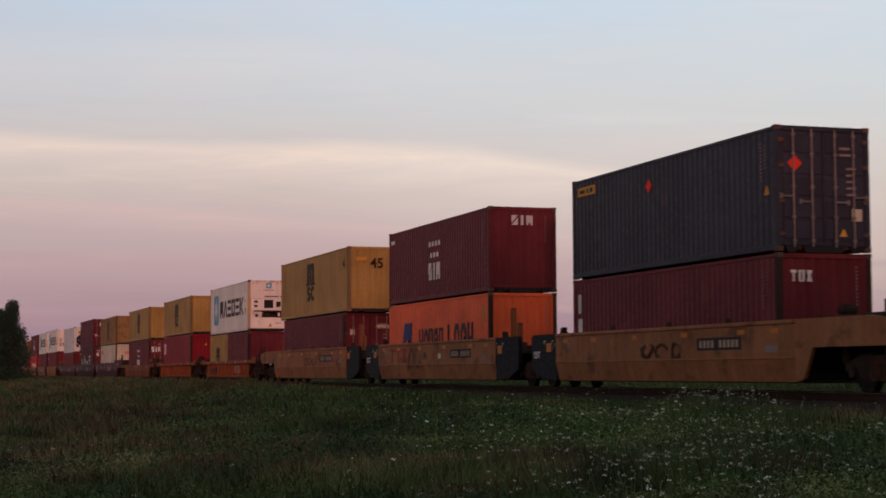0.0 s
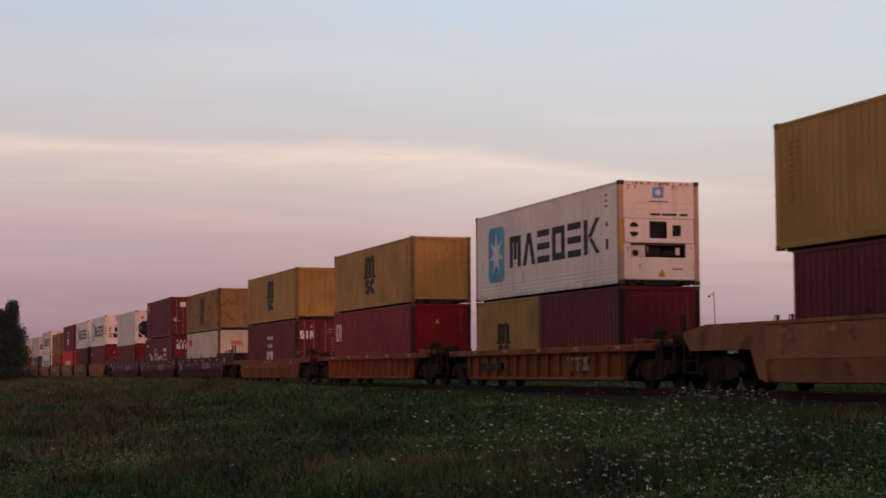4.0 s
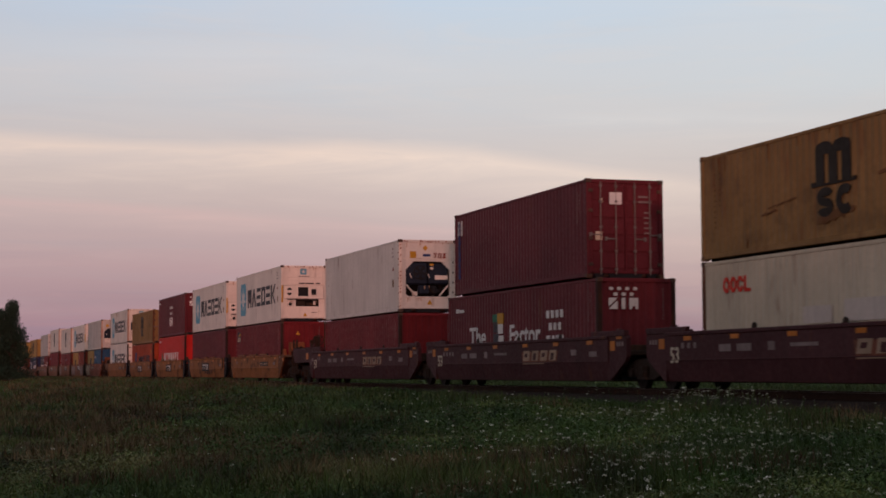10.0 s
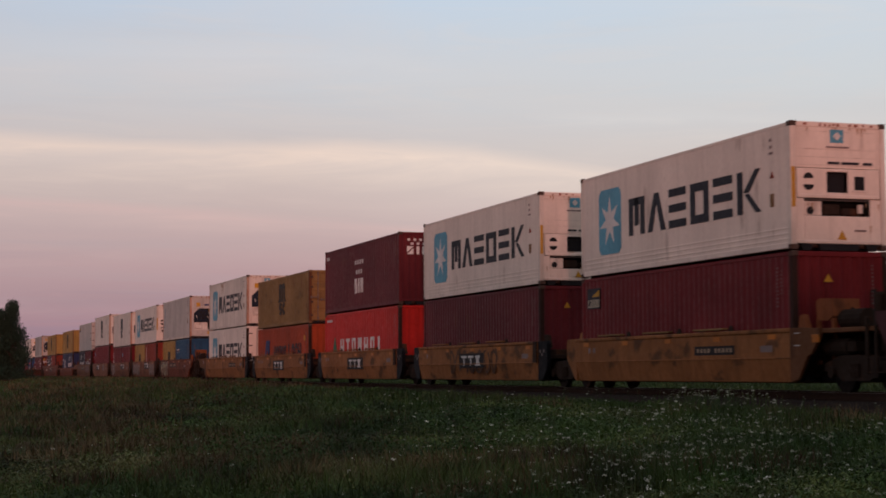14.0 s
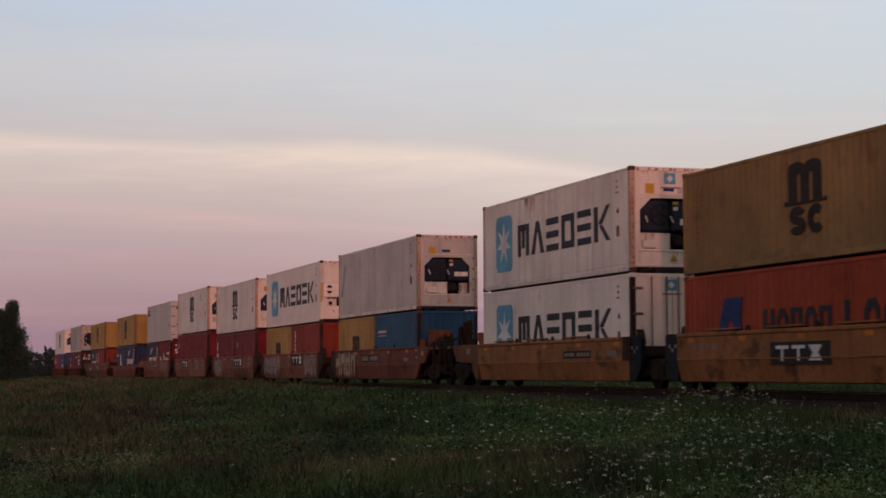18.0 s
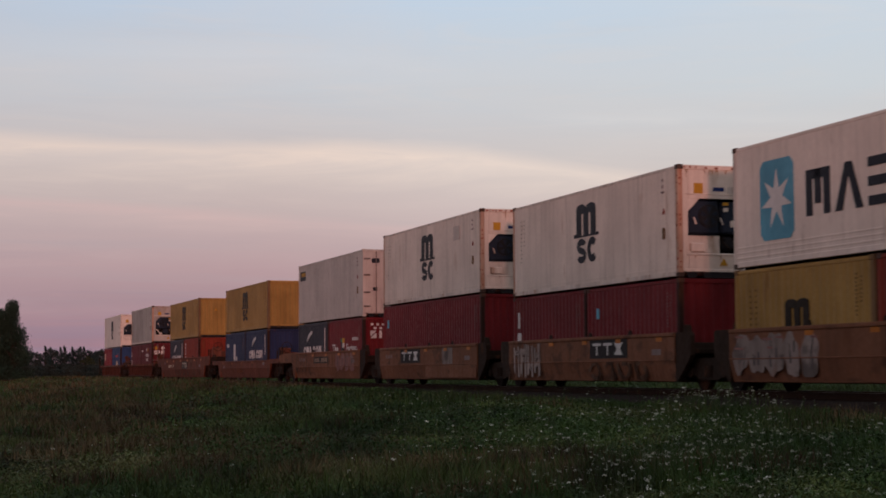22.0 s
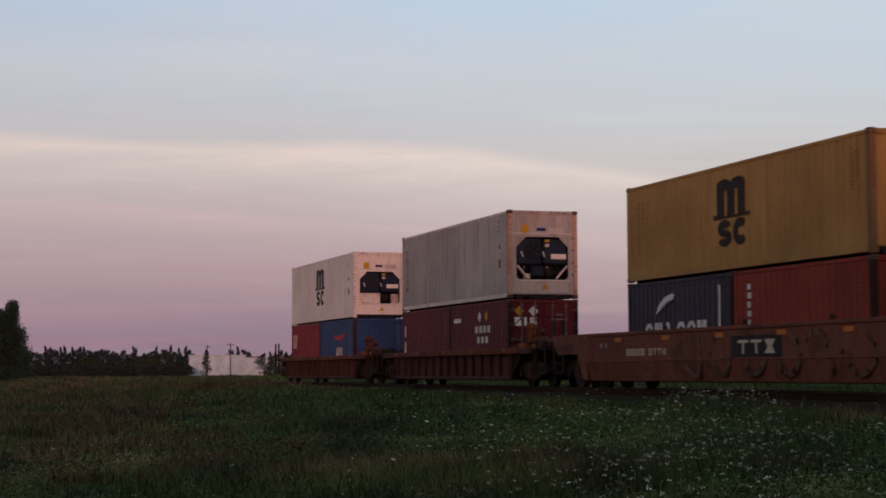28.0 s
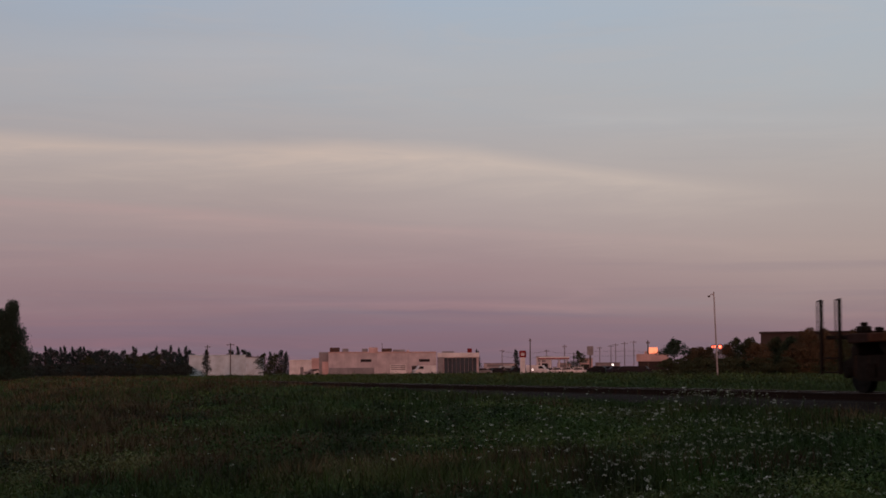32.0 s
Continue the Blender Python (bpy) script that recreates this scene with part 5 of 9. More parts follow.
    a, b = pair(s)
    o = c(a, FLOOR, L20, STD, YELLOW, "wall", "short yellow corrugated container with a dark mark", 45)
    stack_logo(o, L20, STD, 2.9)
    o = c(b, FLOOR, L20, STD, RUSTRED, "wall", "short rust-red corrugated container with a white column of marks", 46)
    part("painted_mark", side_marks(L20, column(0.7, 2.3, 7, 0.17, 0.21, 8)), INK_WHITE, o)
    o = c(s, upper(STD), L40, HC, WHITE, "slot", "white insulated container with a sky-blue star panel and dark blocks", 47, True, STAINED)
    star_logo(o, L40)
    # 17
    s = 124.98
    a, b = pair(s)
    o = c(a, FLOOR, L20, STD, WINE, "wall", "short maroon corrugated container with white upright marks", 48)
    part("painted_mark", side_marks(L20, [(0.45, 0.60, 1.6, 2.1), (0.4, 0.7, 1.1, 1.45)]), INK_WHITE, o)
    o = c(b, FLOOR, L20, STD, WINE, "wall", "short maroon corrugated container with a small blue plate", 49)
    part("label_plate", side_marks(L20, [(0.7, 0.88, 1.7, 2.0)]), INK_SKY, o)
    o = c(s, upper(STD), L40, HC, WORN_WHITE, "octagon", "white insulated container with a dark mark and cooling unit", 50, True, RUSTY_WHITE)
    stack_logo(o, L40, HC, 6.1, INK_DARK)
    # 18
    s = 140.33
    o = c(s, FLOOR, L40, HC, WINE, "wall", "maroon corrugated container with a small blue plate", 51)
    part("label_plate", side_marks(L40, [(0.6, 0.78, 2.0, 2.32)]), INK_SKY, o)
    o = c(s, upper(HC), L40, HC, WORN_WHITE, "octagon", "rust-edged white insulated container with a dark mark", 52, True, RUSTY_WHITE)
    stack_logo(o, L40, HC, 6.0, INK_DARK)
    part("repair_patch", side_marks(L40, [(9.2, 9.9, 2.0, 2.5)], 0.006), GREY, o)
    # 19
    s = 155.78
    a, b = pair(s)
    o = c(a, FLOOR, L20, STD, NAVY, "wall", "short navy corrugated container with a white plume", 53)
    swoosh_logo(o, L20)
    o = c(b, FLOOR, L20, STD, WINE, "wall", "short maroon corrugated container with white words", 54)
    slogan(o, L20, 0.8, 0.62)
    part("painted_mark", side_marks(L20, blocks("z|3|", 4.3, 5.2, 1.05, 1.25, 0.16) + [(4.3 + 0.25 * i, 4.45 + 0.25 * i, 1.62, 1.76) for i in range(4)]), INK_WHITE, o)
    dots_logo(o, L20, STD, 0, True)
    o = c(s, upper(STD), L40, HC, GREY, "cold_door", "off-white insulated container with hinged doors", 55, True)
    part("label_plate", side_marks(L40, [(0.4, 1.5, 2.1, 2.55)], 0.005), INK_DARK, o, "dark and yellow company plate")
    part("label_plate", side_marks(L40, [(0.7, 1.5, 2.3, 2.48)], 0.009), INK_YELLOW, o)
    part("label_plate", end_marks(L40, [(0.4, 0.75, 2.3, 2.5), (0.45, 0.65, 1.1, 1.25)], 0.0), INK_DARK, o)
    # 20
    s = 175.39
    a, b = pair(s)
    o = c(a, FLOOR, L20, STD, DEEP_BLUE, "wall", "short blue corrugated container with a white upright mark", 56)
    part("painted_mark", side_marks(L20, [(2.6, 3.1, 0.95, 1.9), (3.3, 3.6, 0.95, 1.2), (0.5, 1.1, 1.75, 1.95)]), INK_WHITE, o)
    o = c(b, FLOOR, L20, STD, DEEP_BLUE, "wall", "short dark blue corrugated container with a white plume", 57)
    swoosh_logo(o, L20)
    o = c(s, upper(STD), L40, STD, YELLOW, "wall", "yellow corrugated container with a dark mark", 58)
    stack_logo(o, L40, STD, 5.9)
    # 21
    s = 197.33
    a, b = pair(s)
    o = c(a, FLOOR, L20, STD, NAVY, "wall", "short navy corrugated container with a white plume", 59)
    swoosh_logo(o, L20)
    o = c(b, FLOOR, L20, STD, RUSTRED, "wall", "short rust-red corrugated container with a white column of marks", 60)
    part("painted_mark", side_marks(L20, column(0.7, 2.25, 7, 0.17, 0.21, 8)), INK_WHITE, o)
    o = c(s, upper(STD), L40, STD, YELLOW, "wall", "yellow corrugated container with a dark mark and a warning triangle", 61)
    stack_logo(o, L40, STD, 6.0)
    part("warning_sign", triangle_mark(L40, 1.15, 1.75, 0.2), INK_YELLOW, o)
    # 22
    s = 218.95
    a, b = pair(s)
    o = c(a, FLOOR, L20, STD, MAROON, "wall", "short maroon corrugated container with a white upright mark", 62)
    part("painted_mark", side_marks(L20, [(0.35, 0.48, 1.6, 2.0), (0.35, 0.5, 0.9, 1.4)]), INK_WHITE, o)
    o = c(b, FLOOR, L20, STD, MAROON, "door", "short maroon container with hazard diamonds and steel-rodded doors", 63)
    part("painted_dots", side_marks(L20, [(2.7 + 0.42 * i, 2.95 + 0.42 * i, 1.55, 1.78) for i in range(4)] + [(2.9 + 0.42 * i, 3.12 + 0.42 * i, 1.2, 1.42) for i in range(3)]), INK_WHITE, o)
    part("code_lettering", side_marks(L20, [(2.7, 4.3, 0.82, 0.92), (0.4, 1.1, 1.95, 2.1)]), INK_WHITE, o)
    part("hazard_diamond", diamond_mark(L20, 3.15, 2.1, 0.34), INK_WHITE, o, "white hazard diamond")
    part("hazard_diamond", diamond_mark(L20, 3.85, 2.1, 0.34), INK_YELLOW, o, "yellow hazard diamond")
    part("hazard_diamond", diamond_mark(L20, 0.36, 2.2, 0.34, True), INK_YELLOW, o, "yellow hazard diamond")
    part("hazard_diamond", diamond_mark(L20, 0.86, 2.2, 0.34, True), INK_WHITE, o, "white hazard diamond")
    part("painted_mark", end_marks(L20, blocks("z|3", 0.2, 1.0, 1.72, 2.0, 0.16), 0.02), INK_WHITE, o)
    o = c(s, upper(STD), L40, HC, DIRTY_GREY, "octagon", "stained grey insulated container with a dark cooling unit", 64, True, RUSTY_WHITE)
    for i, kind in enumerate("tr|to2"):
        part("painted_block", side_marks(L40, blocks(kind, 0.55, 0.80, 2.10 - 0.27 * i, 2.30 - 0.27 * i, 0.0)), SPRAY_WORN, o, "worn grey painted block" if i == 0 else "")
    # 23
    s = 238.65
    a, b = pair(s)
    o = c(a, FLOOR, L20, STD, RED, "wall", "short red corrugated container with a white mark", 65)
    part("painted_mark", side_marks(L20, [(0.48, 0.60, 1.52, 1.98), (0.48, 0.80, 1.98, 2.08), (0.48, 0.80, 1.42, 1.52), (1.06, 1.16, 1.42, 2.08)]), CREAM, o, "white mark of plain blocks")
    part("painted_mark", Shape().prism([(L20 / 2 - 0.72, 1.42), (L20 / 2 - 0.84, 1.42), (L20 / 2 - 1.02, 2.08), (L20 / 2 - 0.94, 2.08)], W / 2 - 0.012, W / 2 + 0.004), CREAM, o, "slanting white bar")
    o = c(b, FLOOR, L20, STD, BLUE, "wall", "short blue corrugated container with a red emblem and white blocks", 66)
    part("painted_mark", side_marks(L20, blocks("ar|", 2.95, 4.25, 0.85, 1.35, 0.2)), CREAM, o)
    part("painted_emblem", Shape().prism([(L20 / 2 - 2.5, 1.92), (L20 / 2 - 3.2, 1.84), (L20 / 2 - 4.5, 1.97), (L20 / 2 - 4.1, 1.70), (L20 / 2 - 2.9, 1.70)], W / 2 - 0.012, W / 2 + 0.004), BRIGHT_RED, o, "red emblem")
    o = c(s, upper(STD), L40, HC, WHITE, "octagon", "white insulated container with a dark mark and cooling unit", 67, True)
    stack_logo(o, L40, HC, 6.0, INK_DARK)


load_train()

# ---------------------------------------------------------------- well cars


ROLLERS = []     # (wheelset, place in the train, where on its bogie)


def wheelset_shape():
    """An axle with its two flanged wheels, as one turning piece."""
    sh = Shape().tube((0, -1.1, 0), (0, 1.1, 0), 0.075, 10)
    for d in (1, -1):
        for r, y0, y1 in ((0.42, 0.68, 0.79), (0.45, 0.645, 0.68), (0.11, 0.79, 0.84)):
            sh.tube((0, d * y0, 0), (0, d * y1, 0), r, 24)
        for k in range(5):
            t = 2 * math.pi * k / 5
            sh.box(0.27 * math.cos(t) - 0.03, 0.27 * math.cos(t) + 0.03, min(d * 0.78, d * 0.80), max(d * 0.78, d * 0.80), 0.27 * math.sin(t) - 0.03, 0.27 * math.sin(t) + 0.03)
    return sh


def bogie(car, x, s):
    """Two-axle truck under a car, as a part with wheels of its own."""
    b = part("bogie", shared("bolster", lambda: Shape().box(-0.22, 0.22, -1.05, 1.05, 0.42, 0.72, 0.04).box(-0.35, 0.35, -0.35, 0.35, 0.7, 0.95, 0.04), "bogie", GRIME), GRIME, car)
    b.matrix_basis = pose(x, 0, 0)

    def frame_side():
        sh = Shape()
        sh.prism([(-1.25, 0.46), (-1.25, 0.62), (-0.62, 0.80), (0.62, 0.80), (1.25, 0.62), (1.25, 0.46), (0.98, 0.46), (0.5, 0.26), (-0.5, 0.26), (-0.98, 0.46)], 0.94, 1.08)
        for k in (-0.12, 0.0, 0.12):
            sh.tube((k, 1.1, 0.34), (k, 1.1, 0.62), 0.055, 8)
        for k in (-0.89, 0.89):
            sh.tube((k, 1.06, 0.44), (k, 1.16, 0.44), 0.12, 12)
        return sh
    for sy in (1, -1):
        o = part("side_frame", shared("side_frame", frame_side, "side_frame", GRIME), GRIME, b)
        o.matrix_basis = Matrix.Diagonal((1, sy, 1, 1))
    for ax in (-0.89, 0.89):
        o = part("wheelset", shared("wheelset", wheelset_shape, "wheelset", WHEEL), WHEEL, b)
        o.matrix_basis = pose(ax, 0, 0.42)
        ROLLERS.append((o, s + x + ax, ax))
    return b


HALF = 1.40     # half the width of a car over its sills


def smooth_sills(car, half, top, mat, low):
    """Deep plated sides: an upright plate above, leaning in below the fold."""
    def make():
        sh = Shape().prism_x([(HALF - 0.02, top - 0.1), (HALF - 0.02, 0.76), (HALF - 0.13, 0.23), (HALF - 0.20, 0.23), (HALF - 0.12, 0.76), (HALF - 0.12, top - 0.1)], -half, half)
        return sh
    for sy in (1, -1):
        o = part("side_plate", make(), mat, car)
        o.matrix_basis = Matrix.Diagonal((1, sy, 1, 1))
        o = part("top_chord", Shape().box(-half, half, HALF - 0.14, HALF + 0.01, top - 0.10, top, 0.02), mat, car)
        o.matrix_basis = Matrix.Diagonal((1, sy, 1, 1))
        o = part("bottom_chord", Shape().box(-half + 0.02, half - 0.02, HALF - 0.26, HALF - 0.125, 0.22, 0.29, 0.02), mat, car)
        o.matrix_basis = Matrix.Diagonal((1, sy, 1, 1))
        o = part("fold_seam", Shape().box(-half, half, HALF - 0.03, HALF - 0.008, 0.745, 0.775, 0.006), mat, car)
        o.matrix_basis = Matrix.Diagonal((1, sy, 1, 1))


def rib_sills(car, half, top, mat, dark):
    """Shallower sides: a broad top chord, a set-back web and upright ribs."""
    for sy in (1, -1):
        def put(name, sh, m=mat):
            o = part(name, sh, m, car)
            o.matrix_basis = Matrix.Diagonal((1, sy, 1, 1))
            return o
        put("top_chord", Shape().box(-half - 0.9, half + 0.9, HALF - 0.16, HALF + 0.04, top - 0.19, top, 0.025), TAIL_CHORD if mat is CAR_TAIL else mat)
        put("web_plate", Shape().box(-half, half, HALF - 0.17, HALF - 0.14, 0.22, top - 0.19))
        put("bottom_chord", Shape().box(-half, half, HALF - 0.22, HALF - 0.03, 0.225, 0.33, 0.02))
        k = 14
        for i in range(k + 1):
            x = -half + 0.1 + (2 * half - 0.2) * i / k
            o = part("rib", shared(("rib", top), lambda: Shape().box(-0.035, 0.035, HALF - 0.15, HALF - 0.02, 0.28, top - 0.19, 0.012), "rib", mat), mat, car)
            o.matrix_basis = Matrix.Diagonal((1, sy, 1, 1)) @ Matrix.Translation((x, 0, 0))


def coupler_end(car, d, half, reach, top, mat, deck, ribbed=False, wheel_side=1, bracket=False, plate=None, gear=""):
    """The free end of a car beyond its well, over its truck. d: +1 rear, -1 leading."""
    m = Matrix.Diagonal((d, 1, 1, 1))

    def put(name, sh, mt=mat, label="", par=car):
        o = part(name, sh, mt, par, label)
        o.matrix_basis = m
        return o
    def both(name, sh):
        put(name, sh)
        put(name, Shape().add([(x, -y, z) for x, y, z in sh.v], [f[::-1] for f in sh.f]))
    if ribbed:
        inner = reach - 1.1
        both("end_gusset", Shape().prism([(half, deck), (half, 0.22), (half + 0.05, 0.28), (half + 0.12, 0.95), (half + 0.35, deck)], HALF - 0.14, HALF - 0.06))
        both("end_chord", Shape().box(half + 0.9, inner, HALF - 0.14, HALF + 0.02, deck - 0.20, deck, 0.02))
        put("end_deck", Shape().box(half + 0.15, inner, -HALF + 0.14, HALF - 0.14, deck - 0.09, deck - 0.01, 0.012))
        put("walkway", Shape().box(inner, reach - 0.02, -1.1, 1.28, deck - 0.10, deck - 0.02, 0.012), GRIME)
        put("end_sill", Shape().box(inner - 0.12, inner + 0.04, -1.25, 1.25, 0.80, deck - 0.1, 0.02), GRIME)
    else:
        far = half + plate if plate else reach
        both("end_side_plate", Shape().prism([(half, top), (half, 0.22), (half + 0.35, 0.30), (half + 0.75, 0.98 if plate is None else 0.80), (far - 0.35, 0.98 if plate is None else 0.84), (far, deck - 0.18), (far, deck), (far - min(1.2, 0.6 * (far - half)), max(top, deck))], HALF - 0.10, HALF - 0.02))
        put("end_deck", Shape().box(half + 0.15, reach, -HALF + 0.1, HALF - 0.1, deck - 0.10, deck, 0.015))
        put("end_sill", Shape().box(reach - 0.12, reach + 0.03, -1.25, 1.25, 0.86, deck - 0.02, 0.02), GRIME)
    put("bulkhead", Shape().prism([(half - 0.2, 0.4), (half + 0.02, 0.4), (half + 0.75, 0.95), (half + 0.75, deck - 0.1), (half + 0.55, deck - 0.1), (half - 0.1, 0.9)], -HALF + 0.15, HALF - 0.15), GRIME)
    put("draft_gear", Shape().box(reach - 1.4, reach + 0.25, -0.22, 0.22, 0.72, 1.02, 0.02), GRIME)
    put("coupler", Shape().box(reach + 0.22, reach + 0.62, -0.10, 0.10, 0.74, 0.98, 0.03).box(reach + 0.55, reach + 0.86, -0.20, 0.16, 0.70, 1.04, 0.06), GRIME)
    for y in (HALF - 0.08, -HALF + 0.08):
        for x in (reach + 0.08, reach - 0.66):
            up = deck + (0.75 if gear == "rails" else 0.20 if ribbed or gear == "tall" else 0.45)
            put("ladder_post", Shape().box(x - 0.04, x + 0.04, y - 0.03, y + 0.03, 0.40, up, 0.01), GRIME)
            put("handrail", Shape().bent([(x, y, up - 0.02), (x + 0.17, y, up - 0.03), (x + 0.17, y, deck + 0.04), (x, y, deck + 0.02)], 0.016), GRIME)
        st = Shape().bent([(reach - 0.66, y, 0.44), (reach + 0.08, y, 0.44)], 0.018).bent([(reach - 0.66, y, 0.74), (reach + 0.08, y, 0.74)], 0.018)
        put("step", st, GRIME)
    # brake stand and wheel
    if gear == "tall":
        def hand_wheel(cx, y, cz, R):
            ring = Shape()
            pts = [(cx, y + R * math.cos(t), cz + R * math.sin(t)) for t in (2 * math.pi * i / 16 for i in range(17))]
            ring.bent(pts, 0.022)
            for i in range(0, 16, 3):
                ring.tube((cx, y, cz), pts[i], 0.014, 5)
            put("brake_wheel", ring.tube((cx - 0.16, y, cz), (cx + 0.05, y, cz), 0.035, 8), GRIME)
        x, y = half + 1.50, -0.30
        put("brake_mast", Shape().box(x - 0.14, x + 0.14, y - 0.16, y + 0.16, 0.8, deck + 0.98, 0.05).box(x - 0.30, x - 0.1, y - 0.08, y + 0.30, deck + 0.05, deck + 0.80, 0.06), CAR_DARK, "dark rusty brake mast")
        hand_wheel(x + 0.20, y - 0.05, deck + 0.76, 0.26)
        put("valve_box", Shape().prism([(half + 0.36, deck + 0.20), (half + 0.32, deck + 0.62), (half + 0.46, deck + 0.68), (half + 0.98, deck + 0.66), (half + 1.04, deck + 0.28), (half + 0.8, deck + 0.18)], 0.22, 0.90), CAR_RUST, "rusty brake valve box")
        for a, b in ((0.38, 0.86), (0.62, 0.30), (0.98, 0.84), (1.02, 0.28)):
            put("stand_leg", Shape().box(half + a - 0.05, half + a + 0.05, b - 0.05, b + 0.05, 0.6, deck + 0.24, 0.012), CAR_RUST)
        put("air_tank", Shape().tube((half + 1.1, 0.62, deck + 0.20), (half + 2.0, 0.62, deck + 0.20), 0.22, 14), GRIME)
        put("brake_cylinder", Shape().tube((half + 1.0, 0.95, 0.98), (half + 1.9, 0.95, 0.98), 0.19, 14).box(half + 1.85, half + 2.2, 0.80, 1.10, 0.86, 1.10, 0.03), GRIME)
        put("brake_rod", Shape().bent([(half + 0.9, 0.5, deck + 0.5), (half + 1.3, 0.2, deck + 0.30), (half + 1.9, 0.1, deck + 0.35), (half + 2.3, 0.2, 0.95)], 0.028), GRIME)
        put("guide_post", Shape().prism([(half - 0.05, deck), (half + 0.02, deck + 0.30), (half + 0.14, deck + 0.34), (half + 0.34, deck)], 1.00, 1.14), CAR_RUST)
        put("end_reflector", Shape().box(half + 0.95, half + 1.25, HALF - 0.04, HALF - 0.014, deck - 0.30, deck - 0.12, 0.008), REFLECTOR, "square amber reflector")
        put("stencil", Shape().box(half + 0.20, half + 0.44, HALF - 0.04, HALF - 0.015, deck - 0.09, deck - 0.07).box(half + 0.20, half + 0.44, HALF - 0.04, HALF - 0.015, deck - 0.36, deck - 0.34), INK_WHITE)
    elif gear == "table":
        x, y = half + 1.30, 0.40
        put("brake_stand", Shape().prism([(half + 0.12, deck), (half + 0.12, deck + 0.30), (half + 0.34, deck + 0.42), (half + 0.95, deck + 0.42), (half + 0.95, deck + 0.24), (half + 0.62, deck)], 0.55, 1.10), CAR_RUST, "rusty brake stand")
        pts = [(x, y + 0.28 * math.cos(t), deck + 0.58 + 0.28 * math.sin(t)) for t in (2 * math.pi * i / 16 for i in range(17))]
        ring = Shape().bent(pts, 0.022)
        for i in range(0, 16, 3):
            ring.tube((x, y, deck + 0.58), pts[i], 0.014, 5)
        put("brake_wheel", ring.tube((x - 0.25, y, deck + 0.58), (x + 0.05, y, deck + 0.58), 0.035, 8), GRIME)
        put("mast", Shape().box(x - 0.33, x - 0.22, y - 0.06, y + 0.06, deck - 0.05, deck + 0.72, 0.015), GRIME)
        put("crossover_step", Shape().box(half + 2.0, half + 3.3, 0.1, 0.6, deck + 0.20, deck + 0.25, 0.01), GRIME, "low crossover step on thin legs")
        for a in (2.1, 2.5, 2.9, 3.2):
            put("step_leg", Shape().box(half + a - 0.02, half + a + 0.02, 0.54, 0.58, deck - 0.02, deck + 0.21), GRIME)
        put("stencil", Shape().box(half + 0.9, half + 1.2, HALF - 0.04, HALF - 0.015, deck - 0.32, deck - 0.12), INK_FADED)
    elif gear in ("low", "mid"):
        x, up = (half + 1.15, 0.45) if gear == "low" else (half + 0.35, 0.80)
        if gear == "mid":
            put("brake_arm", Shape().prism([(x - 0.35, deck), (x - 0.28, deck + 0.32), (x + 0.55, deck + 0.62), (x + 0.62, deck + 0.50), (x - 0.1, deck + 0.16), (x - 0.05, deck)], 0.50, 0.60), TAIL_CHORD)
            put("valve_box", Shape().box(x + 0.25, x + 0.75, 0.35, 0.80, deck - 0.04, deck + 0.36, 0.08).box(x + 0.95, x + 1.5, 0.45, 0.95, deck - 0.04, deck + 0.26, 0.08), CAR_TAIL)
        put("brake_mast", Shape().box(x - 0.12, x + 0.12, 0.62, 0.86, 0.6, deck + up, 0.04).box(x - 0.16, x + 0.3, 0.58, 0.90, deck + 0.05, deck + 0.18, 0.04).box(x - 0.2, x + 0.16, 0.56, 0.92, deck + up - 0.22, deck + up - 0.06, 0.04), TAIL_CHORD if gear == "mid" else CAR_DARK)
        put("valve_box", Shape().box(half - 0.05, half + 0.62, 0.45, 1.05, deck - 0.04, deck + 0.16, 0.05).box(half + 1.05, half + 1.6, 0.55, 1.0, deck - 0.04, deck + 0.12, 0.05), CAR_RUST)
        put("air_tank", Shape().tube((half + 1.0, 0.2, deck + 0.10), (half + 1.9, 0.2, deck + 0.10), 0.17, 14), GRIME)
        put("brake_rod", Shape().bent([(half + 0.2, 0.9, deck + 0.22), (half + 0.9, 0.95, deck + 0.16), (half + 1.7, 0.9, deck + 0.2), (half + 2.2, 0.9, deck - 0.1)], 0.028), GRIME)
    elif wheel_side and not bracket:
        y = 0.55 * wheel_side
        put("brake_stand", Shape().box(half + 0.35, half + 0.75, y - 0.30, y + 0.30, deck, deck + 0.60, 0.06).box(half + 0.25, half + 0.45, y - 0.75, y - 0.35, deck, deck + 0.36, 0.04))
        ring = Shape()
        cx, cz, R = half + 0.95, deck + 0.62, 0.28
        pts = [(cx, y + R * math.cos(t), cz + R * math.sin(t)) for t in (2 * math.pi * i / 14 for i in range(15))]
        ring.bent(pts, 0.018)
        for i in range(0, 14, 3):
            ring.tube((cx, y, cz), pts[i], 0.012, 5)
        ring.tube((cx - 0.2, y, cz), (cx + 0.04, y, cz), 0.03, 8)
        put("brake_wheel", ring, GRIME)
        put("air_tank", Shape().tube((reach - 1.5, -0.75, deck + 0.22), (reach - 0.5, -0.75, deck + 0.22), 0.2, 14), GRIME)
